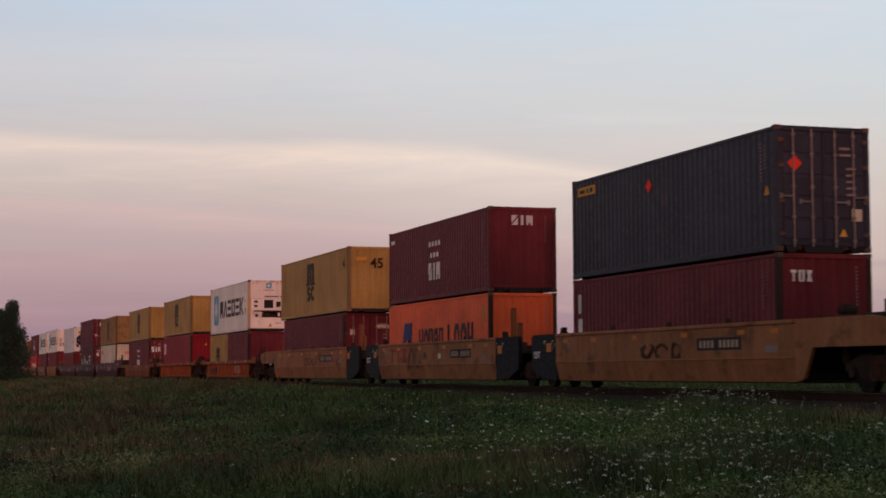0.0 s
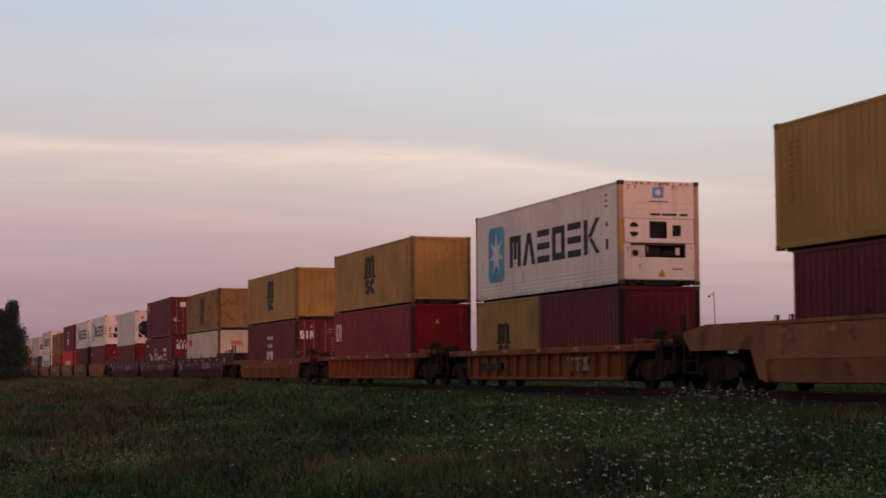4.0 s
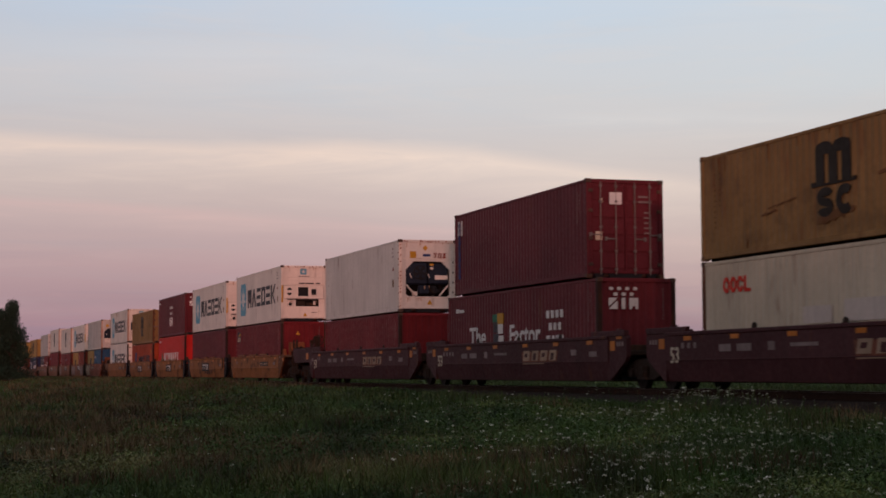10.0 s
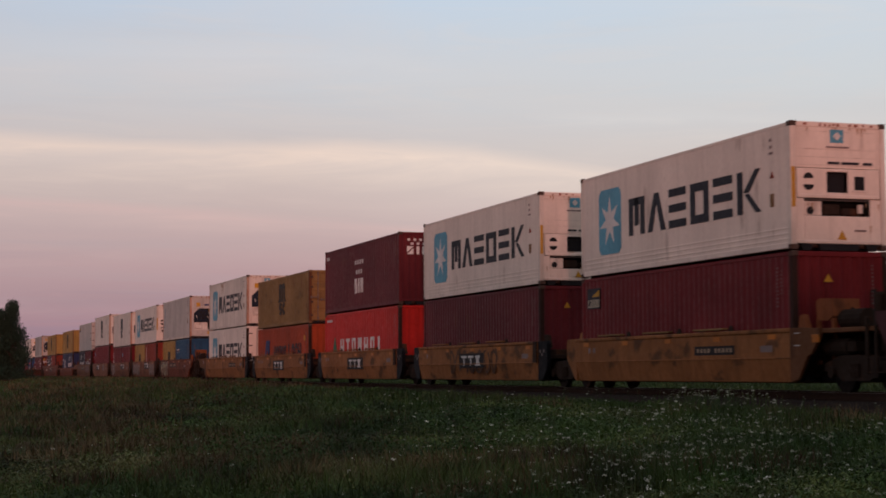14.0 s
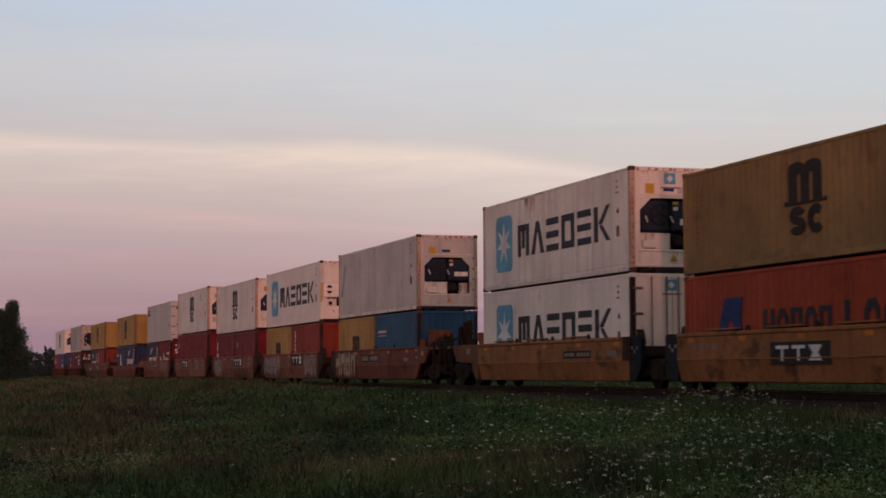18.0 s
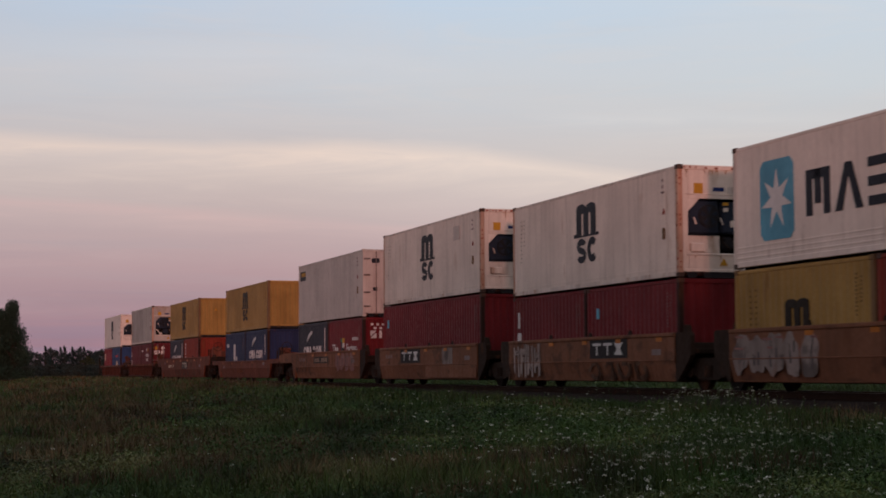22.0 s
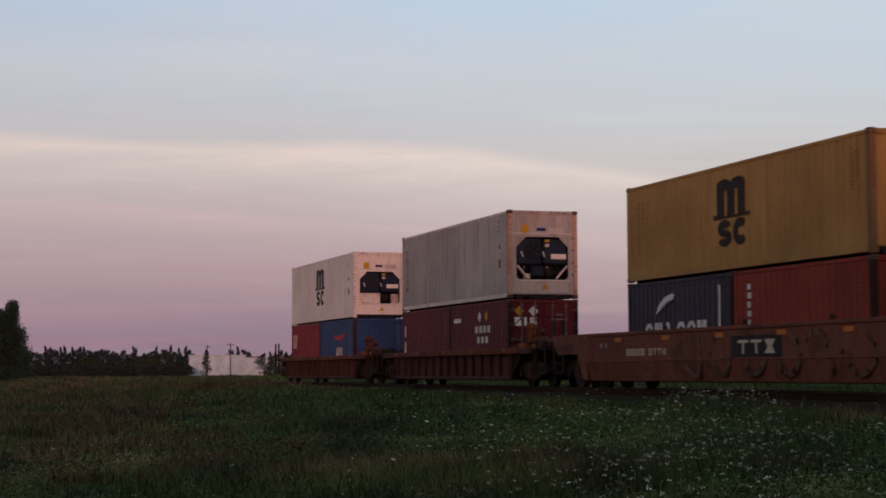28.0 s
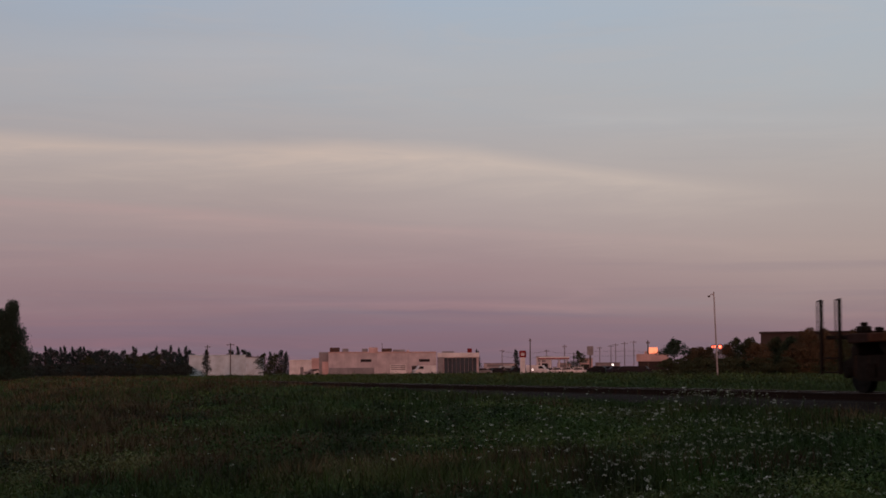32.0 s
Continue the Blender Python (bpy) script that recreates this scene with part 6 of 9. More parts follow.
    if bracket:
        both("raised_chord", Shape().prism([(half - 1.5, top - 0.03), (half - 1.5, deck + 0.03), (half + 1.5, deck + 0.03), (half + 1.5, top - 0.03)], HALF - 0.15, HALF - 0.012))
        put("grab_ring", Shape().bent([(half + 0.95 + 0.16 * math.cos(k * 0.524), HALF - 0.2, deck + 0.03 + 0.13 * math.sin(k * 0.524)) for k in range(7)], 0.025), GRIME)
        for y in (0.02, -0.25):
            put("bracket_post", Shape().box(half + 2.46, half + 2.60, y - 0.065, y + 0.065, deck - 0.02, deck + 0.94, 0.015), mat)
        put("bracket_bar", Shape().box(half + 2.45, half + 2.61, -0.325, 0.095, deck + 0.92, deck + 1.05, 0.015), mat)
        put("grab_bar", Shape().bent([(half + 2.6, 0.0, deck + 0.98), (half + 2.82, 0.0, deck + 0.86), (half + 2.98, 0.0, deck + 0.66), (half + 3.04, 0.0, deck + 0.42), (half + 3.05, 0.0, deck - 0.02)], 0.026), mat)
        put("valve_box", Shape().prism([(half + 2.9, deck - 0.02), (half + 2.9, deck + 0.26), (half + 3.05, deck + 0.34), (half + 3.55, deck + 0.34), (half + 3.7, deck + 0.2), (half + 3.7, deck - 0.02)], -0.95, -0.35), GRIME)
        for x in (half + 1.0, half + 1.7):
            put("guide_post", Shape().box(x - 0.05, x + 0.05, 1.02, 1.10, deck - 0.02, deck + 0.22, 0.01), mat)
        put("end_reflector", Shape().box(half + 0.92, half + 1.36, HALF - 0.04, HALF - 0.010, 1.12, 1.42, 0.008), REFLECTOR, "large square amber reflector")
        put("stencil", Shape().box(half - 0.1, half + 0.18, HALF - 0.04, HALF - 0.016, 1.02, 1.16).box(half + 0.26, half + 0.34, HALF - 0.04, HALF - 0.016, 0.86, 1.04), INK_FADED)
    put("lever", Shape().bent([(reach + 0.05, -1.2, 0.85), (reach + 0.12, -0.3, 0.8), (reach + 0.3, 0, 0.9)], 0.014), STEEL)


def joint_end(car, d, half, reach, top, mat, stand):
    """The end that shares a truck with the next unit. d: +1 rear, -1 leading."""
    m = Matrix.Diagonal((d, 1, 1, 1))

    def put(name, sh, mt=mat):
        o = part(name, sh, mt, car)
        o.matrix_basis = m
        return o
    low = [(half + 0.55 * (reach - half), 0.26), (reach - 0.06, 0.55), (reach, 0.75)] if mat is CAR_BLUE else [(half + 0.12, 0.24), (reach - 0.12, 0.74), (reach, 0.88)]
    side = Shape().prism([(half, top), (half, 0.22)] + low + [(reach, top - 0.08), (reach - 0.08, top)], HALF - 0.18, HALF - 0.05)
    if mat is CAR_BLUE:
        for k in range(3):
            x = half + 0.12 + 0.16 * k
            put("stencil", Shape().box(x, x + 0.10, HALF - 0.06, HALF - 0.046, top - 0.36 - 0.1 * (k % 2), top - 0.26 - 0.1 * (k % 2)), INK_FADED)
    if mat is CAR_BLUE and half < 7 and d < 0:
        put("dark_end_paint", Shape().prism([(half - 0.30, top - 0.005), (half - 0.34, 0.77), (half, 0.77), (half, top - 0.005)], HALF - 0.03, HALF + 0.013), CAR_DARK)
    put("end_side_plate", side)
    put("end_side_plate", Shape().add([(x, -y, z) for x, y, z in side.v], [f[::-1] for f in side.f]))
    put("bulkhead", Shape().box(half - 0.15, half + 0.05, -HALF + 0.12, HALF - 0.12, 0.35, top - 0.25, 0.02), GRIME)
    put("end_deck", Shape().box(half, reach - 0.1, -HALF + 0.15, HALF - 0.15, top - 0.55, top - 0.42, 0.02), GRIME)
    put("joint_arm", Shape().box(half, reach + 0.5, -0.4, 0.4, 0.75, 1.05, 0.05), GRIME)
    if mat is CAR_PURPLE:
        for sy in (1, -1):
            o = put("raised_chord", Shape().box(half - 1.2, reach - 0.05, HALF - 0.15, HALF - 0.012, top - 0.03, top + 0.13, 0.015))
            o.matrix_basis = Matrix.Diagonal((d, sy, 1, 1))
        put("end_reflector", Shape().box(half + 0.10, half + 0.42, HALF - 0.06, HALF - 0.040, top - 0.42, top - 0.16, 0.006), REFLECTOR)
        for k in range(3):
            x = half + 0.55 + 0.17 * k
            put("stencil", Shape().box(x, x + 0.09, HALF - 0.06, HALF - 0.044, top - 0.30, top - 0.18), INK_FADED)
    if stand == "tall":
        for x, up in ((half - 0.50, 1.0), (half + 0.10, 0.50)):
            put("stanchion", Shape().box(x, x + 0.20, 0.50, 0.66, 0.9, top + up, 0.03), CAR_RUST)
            put("stanchion_foot", Shape().box(x - 0.12, x + 0.34, 0.40, 0.76, 0.9, top - 0.15, 0.03), CAR_DARK)
    for y in (HALF - 0.40, -HALF + 0.26):
        put("guide_post", Shape().prism([(half + 0.02, top - 0.2), (half + 0.02, top + 0.20), (half + 0.20, top + 0.18), (half + 0.36, top - 0.2)], y, y + 0.14), CAR_DARK if mat is CAR_BLUE else mat)


def car_marks(car, rects, mat, name="painted_mark", label="", proud=0.004, depth=0.02):
    """Flat marks on the near side plate: (towards the rear from, to, low, high)."""
    sh = Shape()
    for r in rects:
        if len(r) != 4 or isinstance(r[0], tuple):
            sh.prism(list(r), HALF - 0.02 - depth, HALF - 0.02 + proud)
            continue
        x0, x1, z0, z1 = r
        sh.box(x0, x1, HALF - 0.02 - depth, HALF - 0.02 + proud, z0, z1)
    return part(name, sh, mat, car, label)


def reflectors(car, xs, z, y=HALF + 0.004, wide=0.34, mat=None):
    mat = mat or REFLECTOR
    for x in xs:
        o = part("reflector", shared(("refl", wide), lambda: Shape().box(-wide / 2, wide / 2, -0.012, 0.0, -0.055, 0.055), "reflector", mat), mat, car, "amber reflector strip")
        o.matrix_basis = pose(x, y, z)


def spray(car, x0, x1, z0, z1, seed, mats, count=9):
    """Sprayed strokes on the side: bent bands of paint."""
    r = random.Random(seed)
    wide = (x1 - x0) / count
    for k, mat in enumerate(mats):
        sh = Shape()
        for i in range(count):
            if k and r.random() < 0.35:
                continue
            cx = x0 + (i + 0.5) * wide
            a = r.uniform(0, 6.28)
            steps = 9
            turn = r.choice((-1, 1)) * r.uniform(0.45, 0.8)
            pts = [(cx + wide * 0.46 * math.cos(a + turn * j) * (0.7 + 0.3 * math.sin(j)), (z0 + z1) / 2 + (z1 - z0) * 0.46 * math.sin(a + turn * j * 1.05)) for j in range(steps)]
            th = r.uniform(0.045, 0.085) * (1.0 if k == 0 else 0.55)
            y = HALF - 0.017 + 0.003 * k
            for (ax, az), (bx, bz) in zip(pts, pts[1:]):
                dx, dz = bx - ax, bz - az
                q = math.hypot(dx, dz) or 1.0
                ex, ez = dx / q * th, dz / q * th
                nx, nz = -dz / q * th, dx / q * th
                lim = lambda p: (p[0], y, min(z1, max(z0, p[1])))
                sh.add([lim((ax - ex + nx, az - ez + nz)), lim((ax - ex - nx, az - ez - nz)), lim((bx + ex - nx, bz + ez - nz)), lim((bx + ex + nx, bz + ez + nz))], [(0, 1, 2, 3)])
        part("sprayed_paint", sh, mat, car, "sprayed graffiti strokes")


def tags(car, x0, x1, z0, z1, seed, count, fill, line, spark):
    """Sprayed letter-like figures side by side: broad slanting strokes over a dark edge, with drips."""
    r = random.Random(seed)
    w = (x1 - x0) / count
    y = HALF - 0.017

    def stroke(sh, ax, az, bx, bz, th, up):
        q = math.hypot(bx - ax, bz - az) or 1.0
        nx, nz = -(bz - az) / q * th, (bx - ax) / q * th
        lim = lambda u, v: (u, y + up, min(z1, max(z0, v)))
        sh.add([lim(ax + nx, az + nz), lim(ax - nx, az - nz), lim(bx - nx * 0.8, bz - nz * 0.8), lim(bx + nx * 0.8, bz + nz * 0.8)], [(0, 1, 2, 3)])
    edge, body, light = Shape(), Shape(), Shape()
    for i in range(count):
        a, b = x0 + i * w, x0 + (i + 0.96) * w
        lean = r.uniform(-0.12, 0.16) * w
        h = z1 - z0
        legs = [(a + 0.2 * w + lean, z1 - r.uniform(0, 0.12) * h, a + 0.15 * w, z0 + r.uniform(0, 0.1) * h)]
        if r.random() < 0.8:
            legs.append((b - 0.2 * w + lean, z1 - r.uniform(0, 0.2) * h, b - 0.22 * w, z0 + r.uniform(0, 0.15) * h))
        for k in range(r.choice((1, 2, 2))):
            f = r.uniform(0.12, 0.88)
            legs.append((a + 0.1 * w, z0 + f * h, b - 0.1 * w, z0 + (f + r.uniform(-0.25, 0.25)) * h))
        for p in legs:
            th = w * r.uniform(0.11, 0.17)
            stroke(edge, *p, th * 1.35, 0.0)
            stroke(body, *p, th, 0.003 + 0.0012 * (legs.index(p) + 1))
            if r.random() < 0.6:
                stroke(light, p[0], p[1], (p[0] + p[2]) / 2, (p[1] + p[3]) / 2, th * 0.25, 0.010)
        for k in range(2):
            u = r.uniform(a, b)
            stroke(body, u, z0 + 0.4 * h, u, z0 - r.uniform(0.0, 0.1), 0.012, 0.002)
    part("sprayed_outline", edge, line, car)["kind"] = "stuff"
    part("sprayed_paint", body, fill, car, "faded sprayed figures")
    part("sprayed_paint", light, spark, car)


def blobs(car, x0, x1, z0, z1, seed, count, fill, line, spark):
    """Swollen faded figures side by side, with loose inner strokes and drips."""
    r = random.Random(seed)
    w = (x1 - x0) / count
    y = HALF - 0.017
    inner = Shape()
    for i in range(count):
        cx, cz = x0 + (i + 0.5) * w, (z0 + z1) / 2 + r.uniform(-0.05, 0.05)
        rx, rz = w * r.uniform(0.44, 0.56), (z1 - z0) * r.uniform(0.46, 0.56)
        ph, ph2 = r.uniform(0, 6.28), r.uniform(0, 6.28)
        ring = []
        for n in range(22):
            t = 2 * math.pi * n / 22
            k = 1.0 + 0.16 * math.sin(2 * t + ph) + 0.10 * math.sin(5 * t + ph2)
            ring.append((cx + rx * k * math.cos(t), y + 0.001 * i, min(z1, max(z0, cz + rz * k * math.sin(t)))))
        part("sprayed_paint", Shape().add(ring, [tuple(range(22))]), fill, car, "faded swollen sprayed figure")
        for k in range(3):
            u, v = cx + rx * r.uniform(-0.4, 0.4), cz + rz * r.uniform(-0.4, 0.4)
            du, dv, th = rx * r.uniform(-0.3, 0.3), rz * r.uniform(0.2, 0.5), r.uniform(0.015, 0.045)
            inner.add([(u - th, y + 0.008, v - dv), (u + th, y + 0.008, v - dv), (u + th + du, y + 0.008, v + dv), (u - th + du, y + 0.008, v + dv)], [(0, 1, 2, 3)])
    part("sprayed_outline", inner, line, car)["kind"] = "stuff"
    dash = Shape()
    for i in range(count + 2):
        u, v, ln = r.uniform(x0, x1 - 0.4), z1 - r.uniform(0.1, 0.45), r.uniform(0.15, 0.45)
        dash.add([(u, y + 0.010, v - 0.03), (u + ln, y + 0.010, v - 0.01), (u + ln, y + 0.010, v + 0.03), (u, y + 0.010, v + 0.02)], [(0, 1, 2, 3)])
    part("sprayed_paint", dash, spark, car)


def well_car(s, style, half, top, mat, label, rear, front, end_mat=None, seed=0):
    """One well unit. rear and front: ('joint', reach, owns the truck) or ('free', reach, truck at, deck, bracket)."""
    car = thing("well_car", label, "rail car", "well cars of the train")
    em = end_mat or mat
    (rib_sills if style == "rib" else smooth_sills)(car, half, top, mat, GRIME)
    part("well_floor", Shape().box(-half, half, -HALF + 0.22, HALF - 0.22, 0.20, 0.23).box(-half, half, -HALF + 0.2, -0.9, 0.23, 0.25).box(-half, half, 0.9, HALF - 0.2, 0.23, 0.25), GRIME, car)
    for k in range(5):
        x = -half + 0.6 + k * (2 * half - 1.2) / 4
        part("cross_bearer", shared("bearer", lambda: Shape().box(-0.25, 0.25, -HALF + 0.2, HALF - 0.2, 0.215, 0.257, 0.01), "cross_bearer", GRIME), GRIME, car).matrix_basis = pose(x, 0, 0)
    for d, e in ((1, rear), (-1, front)):
        if e[0] == "joint":
            joint_end(car, d, half, e[1], top, em, "tall" if (em is CAR_BLUE and half > 7 and d < 0) else "")
            if e[2] is not None:
                bogie(car, d * e[2], s)
        else:
            coupler_end(car, d, half, e[1], top, END_GOLD if mat is CAR_GOLD else mat, e[3], style == "rib", 1 if d < 0 else 0, e[4], *e[5:])
            bogie(car, d * e[2], s)
    # inspection ports and small stencils low on the sill
    r = random.Random(seed)
    if style != "rib":
        car_marks(car, [(half - 1.1 - i * 0.34, half - 0.95 - i * 0.34, top - 0.42, top - 0.28) for i in range(r.randint(1, 4))] + [(-half + 0.8, -half + 1.35, 0.9, 1.05)], INK_FADED, "stencil")
        for x in (-half * 0.55, -half * 0.1, half * 0.4):
            part("lifting_eye", shared("eye", lambda: Shape().tube((0, HALF - 0.05, 0), (0, HALF - 0.02, 0), 0.11, 12), "lifting_eye", GRIME), GRIME, car).matrix_basis = pose(x, 0, top + 0.02)
    MOVERS.append((car, s, 0.0))
    return car


def number_board(car, x0, x1, z0, z1, seed, board=SPRAY_DARK, ink=TAN_MARK):
    """A dark board with a row of pale bars for the car's number."""
    car_marks(car, [(x0, x1, z0, z1)], board, "number_board", "dark board with pale bars")
    r = random.Random(seed)
    k = 10
    w = (x1 - x0) / (k + 1)
    car_marks(car, [(x1 - (i + 1.3) * w, x1 - (i + 0.7) * w, z0 + 0.06, z1 - 0.06) for i in range(k) if i != 4], ink, "number_bar", "", 0.008, 0.01)


def make_cars():
    # three joined units with plated sides, yellow with dark blue ends
    for i, s in enumerate((-170.28, -150.69, -131.14)):
        rear = ("joint", 9.2, 9.8) if i < 2 else ("free", 11.3, 9.9, 1.46, False)
        front = ("joint", 9.2, None) if i > 0 else ("free", 11.3, 9.9, 1.46, False, None, "low")
        car = well_car(s, "plate", 7.1, 1.61, CAR_YELLOW, "faded yellow well car with dark blue ends", rear, front, CAR_BLUE, 70 + i)
        reflectors(car, [-6.2, -4.6, -1.6, 1.4, 4.2, 6.3], 1.38, HALF - 0.008)
        number_board(car, -4.6, -2.3, 0.98, 1.28, 70 + i)
        for x in (-7.45, 7.75):
            car_marks(car, [(x - 0.19, x + 0.19, 1.08, 1.34)], REFLECTOR, "end_reflector", "square amber reflector", -0.024, 0.03)
        if i == 1:
            car_marks(car, blocks("ytt", 3.1, 5.6, 0.84, 1.40), DULL_RED, "painted_mark", "dull red plain blocks")
            spray(car, 1.2, 3.0, 0.60, 1.40, 3, (SPRAY_FAINT,), 2)
            for text, x, mt in (("53", 0.9, SPRAY_DARK), ("C", -0.3, DULL_RED)):
                o = part("lettering", words(text, 0.34, mt, "lettering"), mt, car, "worn stencilled lettering")
                o.matrix_basis = pose(x, HALF - 0.012, 0.98, 90, 0, 180)
            car_marks(car, [(-1.2, -0.9, 0.98, 1.16)], CREAM, "stencil")
        if i != 1:
            spray(car, -1.5, 1.0, 0.80, 1.2, 30 + i, (SPRAY_FAINT,), 3)
        o = part("lettering", words("125T", 0.28, INK_WHITE, "lettering"), INK_WHITE, car, "white number 125T")
        o.matrix_basis = pose(9.05, HALF - 0.044, 0.90, 90, 0, 180)
        for x in (-7.45, 7.75):
            for u in (-0.32, 0.32):
                car_marks(car, [(x + u - 0.07, x + u + 0.07, 1.39, 1.43), (x + u + 0.04, x + u + 0.07, 1.30, 1.39)], INK_DUST, "stencil", "", -0.022, 0.03)
    # single ribbed cars and one plated car
    for s, k in ((-109.48, 0), (-89.6, 1)):
        car = well_car(s, "rib", 6.5, 1.20, CAR_RUST, "rusty orange-brown ribbed well car", ("free", 9.6, 7.9, 1.21, False), ("free", 9.6, 7.9, 1.21, False, None, "low"), None, 75 + k)
        reflectors(car, [-6.4, -3.4, -0.4, 2.6, 5.6], 1.14, HALF + 0.045)
        sh = blocks("ytt", -4.1, -2.4, 0.50, 0.90)
        if k == 0:
            car_marks(car, sh, TAN_MARK, "painted_mark", "pale plain blocks", -0.115, 0.03)
            car_marks(car, [(3.2, 5.2, 0.55, 0.78)], SPRAY_DARK, "number_board", "", -0.116, 0.02)
    car = well_car(-69.58, "plate", 6.7, 1.18, CAR_RUST, "rusty orange plated well car with tapered ends", ("free", 9.7, 7.9, 1.21, False), ("free", 9.7, 7.9, 1.21, False, None, "low"), None, 77)
    reflectors(car, [-6.0, -3.0, 0.0, 3.0, 6.0], 1.12, HALF - 0.008)
    car_marks(car, [(-0.8, 1.0, 1.05, 1.16)], CREAM, "paint_patch")
    # three dark purple units
    for i, s in enumerate((-48.08, -28.6, -9.33)):
        rear = ("joint", 9.1, 9.7) if i < 2 else ("free", 12.1, 10.3, 1.67, True)
        front = ("joint", 9.1, None) if i > 0 else ("free", 12.1, 10.3, 1.67, True)
        car = well_car(s, "plate", 7.9, 1.47, CAR_PURPLE, "dark purple-brown well car with a pale emblem", rear, front, None, 80 + i)
        reflectors(car, [-6.6, -4.0, -1.4, 1.4, 4.1, 6.6], 1.30, HALF - 0.008, 0.4)
        part("painted_mark", Shape().prism([(-1.1, 1.1), (-4.2, 1.1), (-4.05, 0.80), (-1.2, 0.70)], HALF - 0.03, HALF - 0.017), CAR_BROWN, car)
        for k in range(4):
            x = -1.28 - 0.74 * k
            part("painted_block", Shape().prism([(x, 1.13), (x - 0.56, 1.13), (x - 0.48, 0.82), (x + 0.08, 0.82)], HALF - 0.03, HALF - 0.013), TAN_MARK, car, "tan slanted block")
            part("block_slot", Shape().prism([(x - 0.13, 1.05), (x - 0.36, 1.05), (x - 0.30, 0.93 - 0.09 * (k % 2)), (x - 0.07, 0.93 - 0.09 * (k % 2))], HALF - 0.03, HALF - 0.010), CAR_PURPLE, car)
        car_marks(car, [(-3.0, -1.2, 0.72, 0.76)], TAN_MARK, "painted_mark")
        car_marks(car, [(0.3, 1.5, 1.02, 1.10), (2.2, 2.5, 0.95, 1.15), (3.3, 4.0, 0.95, 1.12), (4.3, 4.9, 0.95, 1.12), (-5.6, -5.2, 0.95, 1.12)], INK_FADED, "stencil")
        reflectors(car, [-8.6], 1.42, HALF - 0.04, 0.36)
        o = part("lettering", words("53", 0.55, CREAM, "lettering"), CREAM, car, "pale number 53")
        o.matrix_basis = pose(7.6, HALF - 0.012, 0.70, 90, 0, 180)
    # five golden yellow units
    for i, s in enumerate((12.43, 27.95, 43.47, 58.9, 74.3)):
        rear = ("joint", 6.95, 7.72) if i < 4 else ("free", 9.9, 8.8, 1.41, False, 2.7, "table")
        front = ("joint", 6.95, None) if i > 0 else ("free", 9.9, 8.4, 1.38, False, 1.25, "tall")
        car = well_car(s, "plate", 6.2, 1.42, CAR_GOLD, "golden yellow well car with grimy dark ends", rear, front, CAR_GOLD if i in (0,) else CAR_BLUE, 85 + i)
        reflectors(car, [-5.4, -2.7, 0.0, 2.7, 5.4], 1.24, HALF - 0.008)
        if i in (1, 2, 3):
            car_marks(car, [(-1.2, 1.4, 0.62, 1.12)], SPRAY_DARK, "painted_panel", "dark panel")
            car_marks(car, blocks("ytt", -0.85, 1.3, 0.70, 1.04), INK_WHITE, "painted_mark", "three white plain blocks", 0.008)
        else:
            number_board(car, -3.6, -1.5, 0.86, 1.08, 90 + i)
        if i == 1:
            spray(car, -2.6, 2.6, 0.42, 1.25, 41, (SPRAY_FAINT,), 7)
        for x in (-3.0, 0.0, 3.0):
            part("top_plate", Shape().box(x, x + 1.6, HALF - 0.16, HALF - 0.02, 1.455, 1.50, 0.01), OLD_YELLOW if i == 0 else CAR_GOLD, car)
    # five brown units, sprayed over
    for i, s in enumerate((94.13, 109.8, 124.98, 140.33, 155.78)):
        rear = ("joint", 6.95, 7.75) if i < 4 else ("free", 9.9, 8.1, 1.36, False)
        front = ("joint", 6.95, None) if i > 0 else ("free", 9.1, 7.7, 1.40, False, 1.75, "tall")
        car = well_car(s, "plate", 6.1, 1.46, CAR_BROWN if i == 0 else CAR_TAN, "brown well car with sprayed graffiti on its side", rear, front, CAR_DARK, 95 + i)
        reflectors(car, [-5.2, -2.6, -0.2, 2.4], 1.30, HALF - 0.008)
        if i == 0:
            tags(car, 2.6, 6.0, 0.28, 1.42, 7, 4, SPRAY_CREAM, SPRAY_SLATE, SPRAY_TEAL)
            number_board(car, -1.2, 1.6, 0.92, 1.22, 96)
        if i == 1:
            blobs(car, 2.0, 5.9, 0.34, 1.36, 8, 5, SPRAY_WORN, SPRAY_SLATE, SPRAY_PINK)
            blobs(car, -6.0, -3.4, 0.36, 1.34, 9, 4, SPRAY_WORN, SPRAY_SLATE, SPRAY_PINK)
        if i == 2:
            tags(car, 3.3, 5.7, 0.30, 1.40, 10, 4, SPRAY, SPRAY_DARK, SPRAY_DARK)
            spray(car, -4.5, -0.5, 0.25, 0.75, 11, (SPRAY_FAINT,), 4)
        if i == 3:
            car_marks(car, [(-3.4, -2.2, 0.74, 1.36)], SPRAY_WORN, "paint_patch", "square of grey paint over old graffiti")
            part("patch_panel", Shape().box(-6.0, -0.2, HALF - 0.03, HALF - 0.012, 0.28, 0.72, 0.01), CAR_TAN, car)
        if i == 4:
            spray(car, 3.6, 6.0, 0.5, 1.4, 13, (SPRAY_FAINT,), 4)
            blobs(car, -5.2, -2.0, 0.55, 1.35, 14, 4, SPRAY_PINK, SPRAY_SLATE, SPRAY_WORN)
            number_board(car, -0.6, 2.2, 0.92, 1.22, 97)
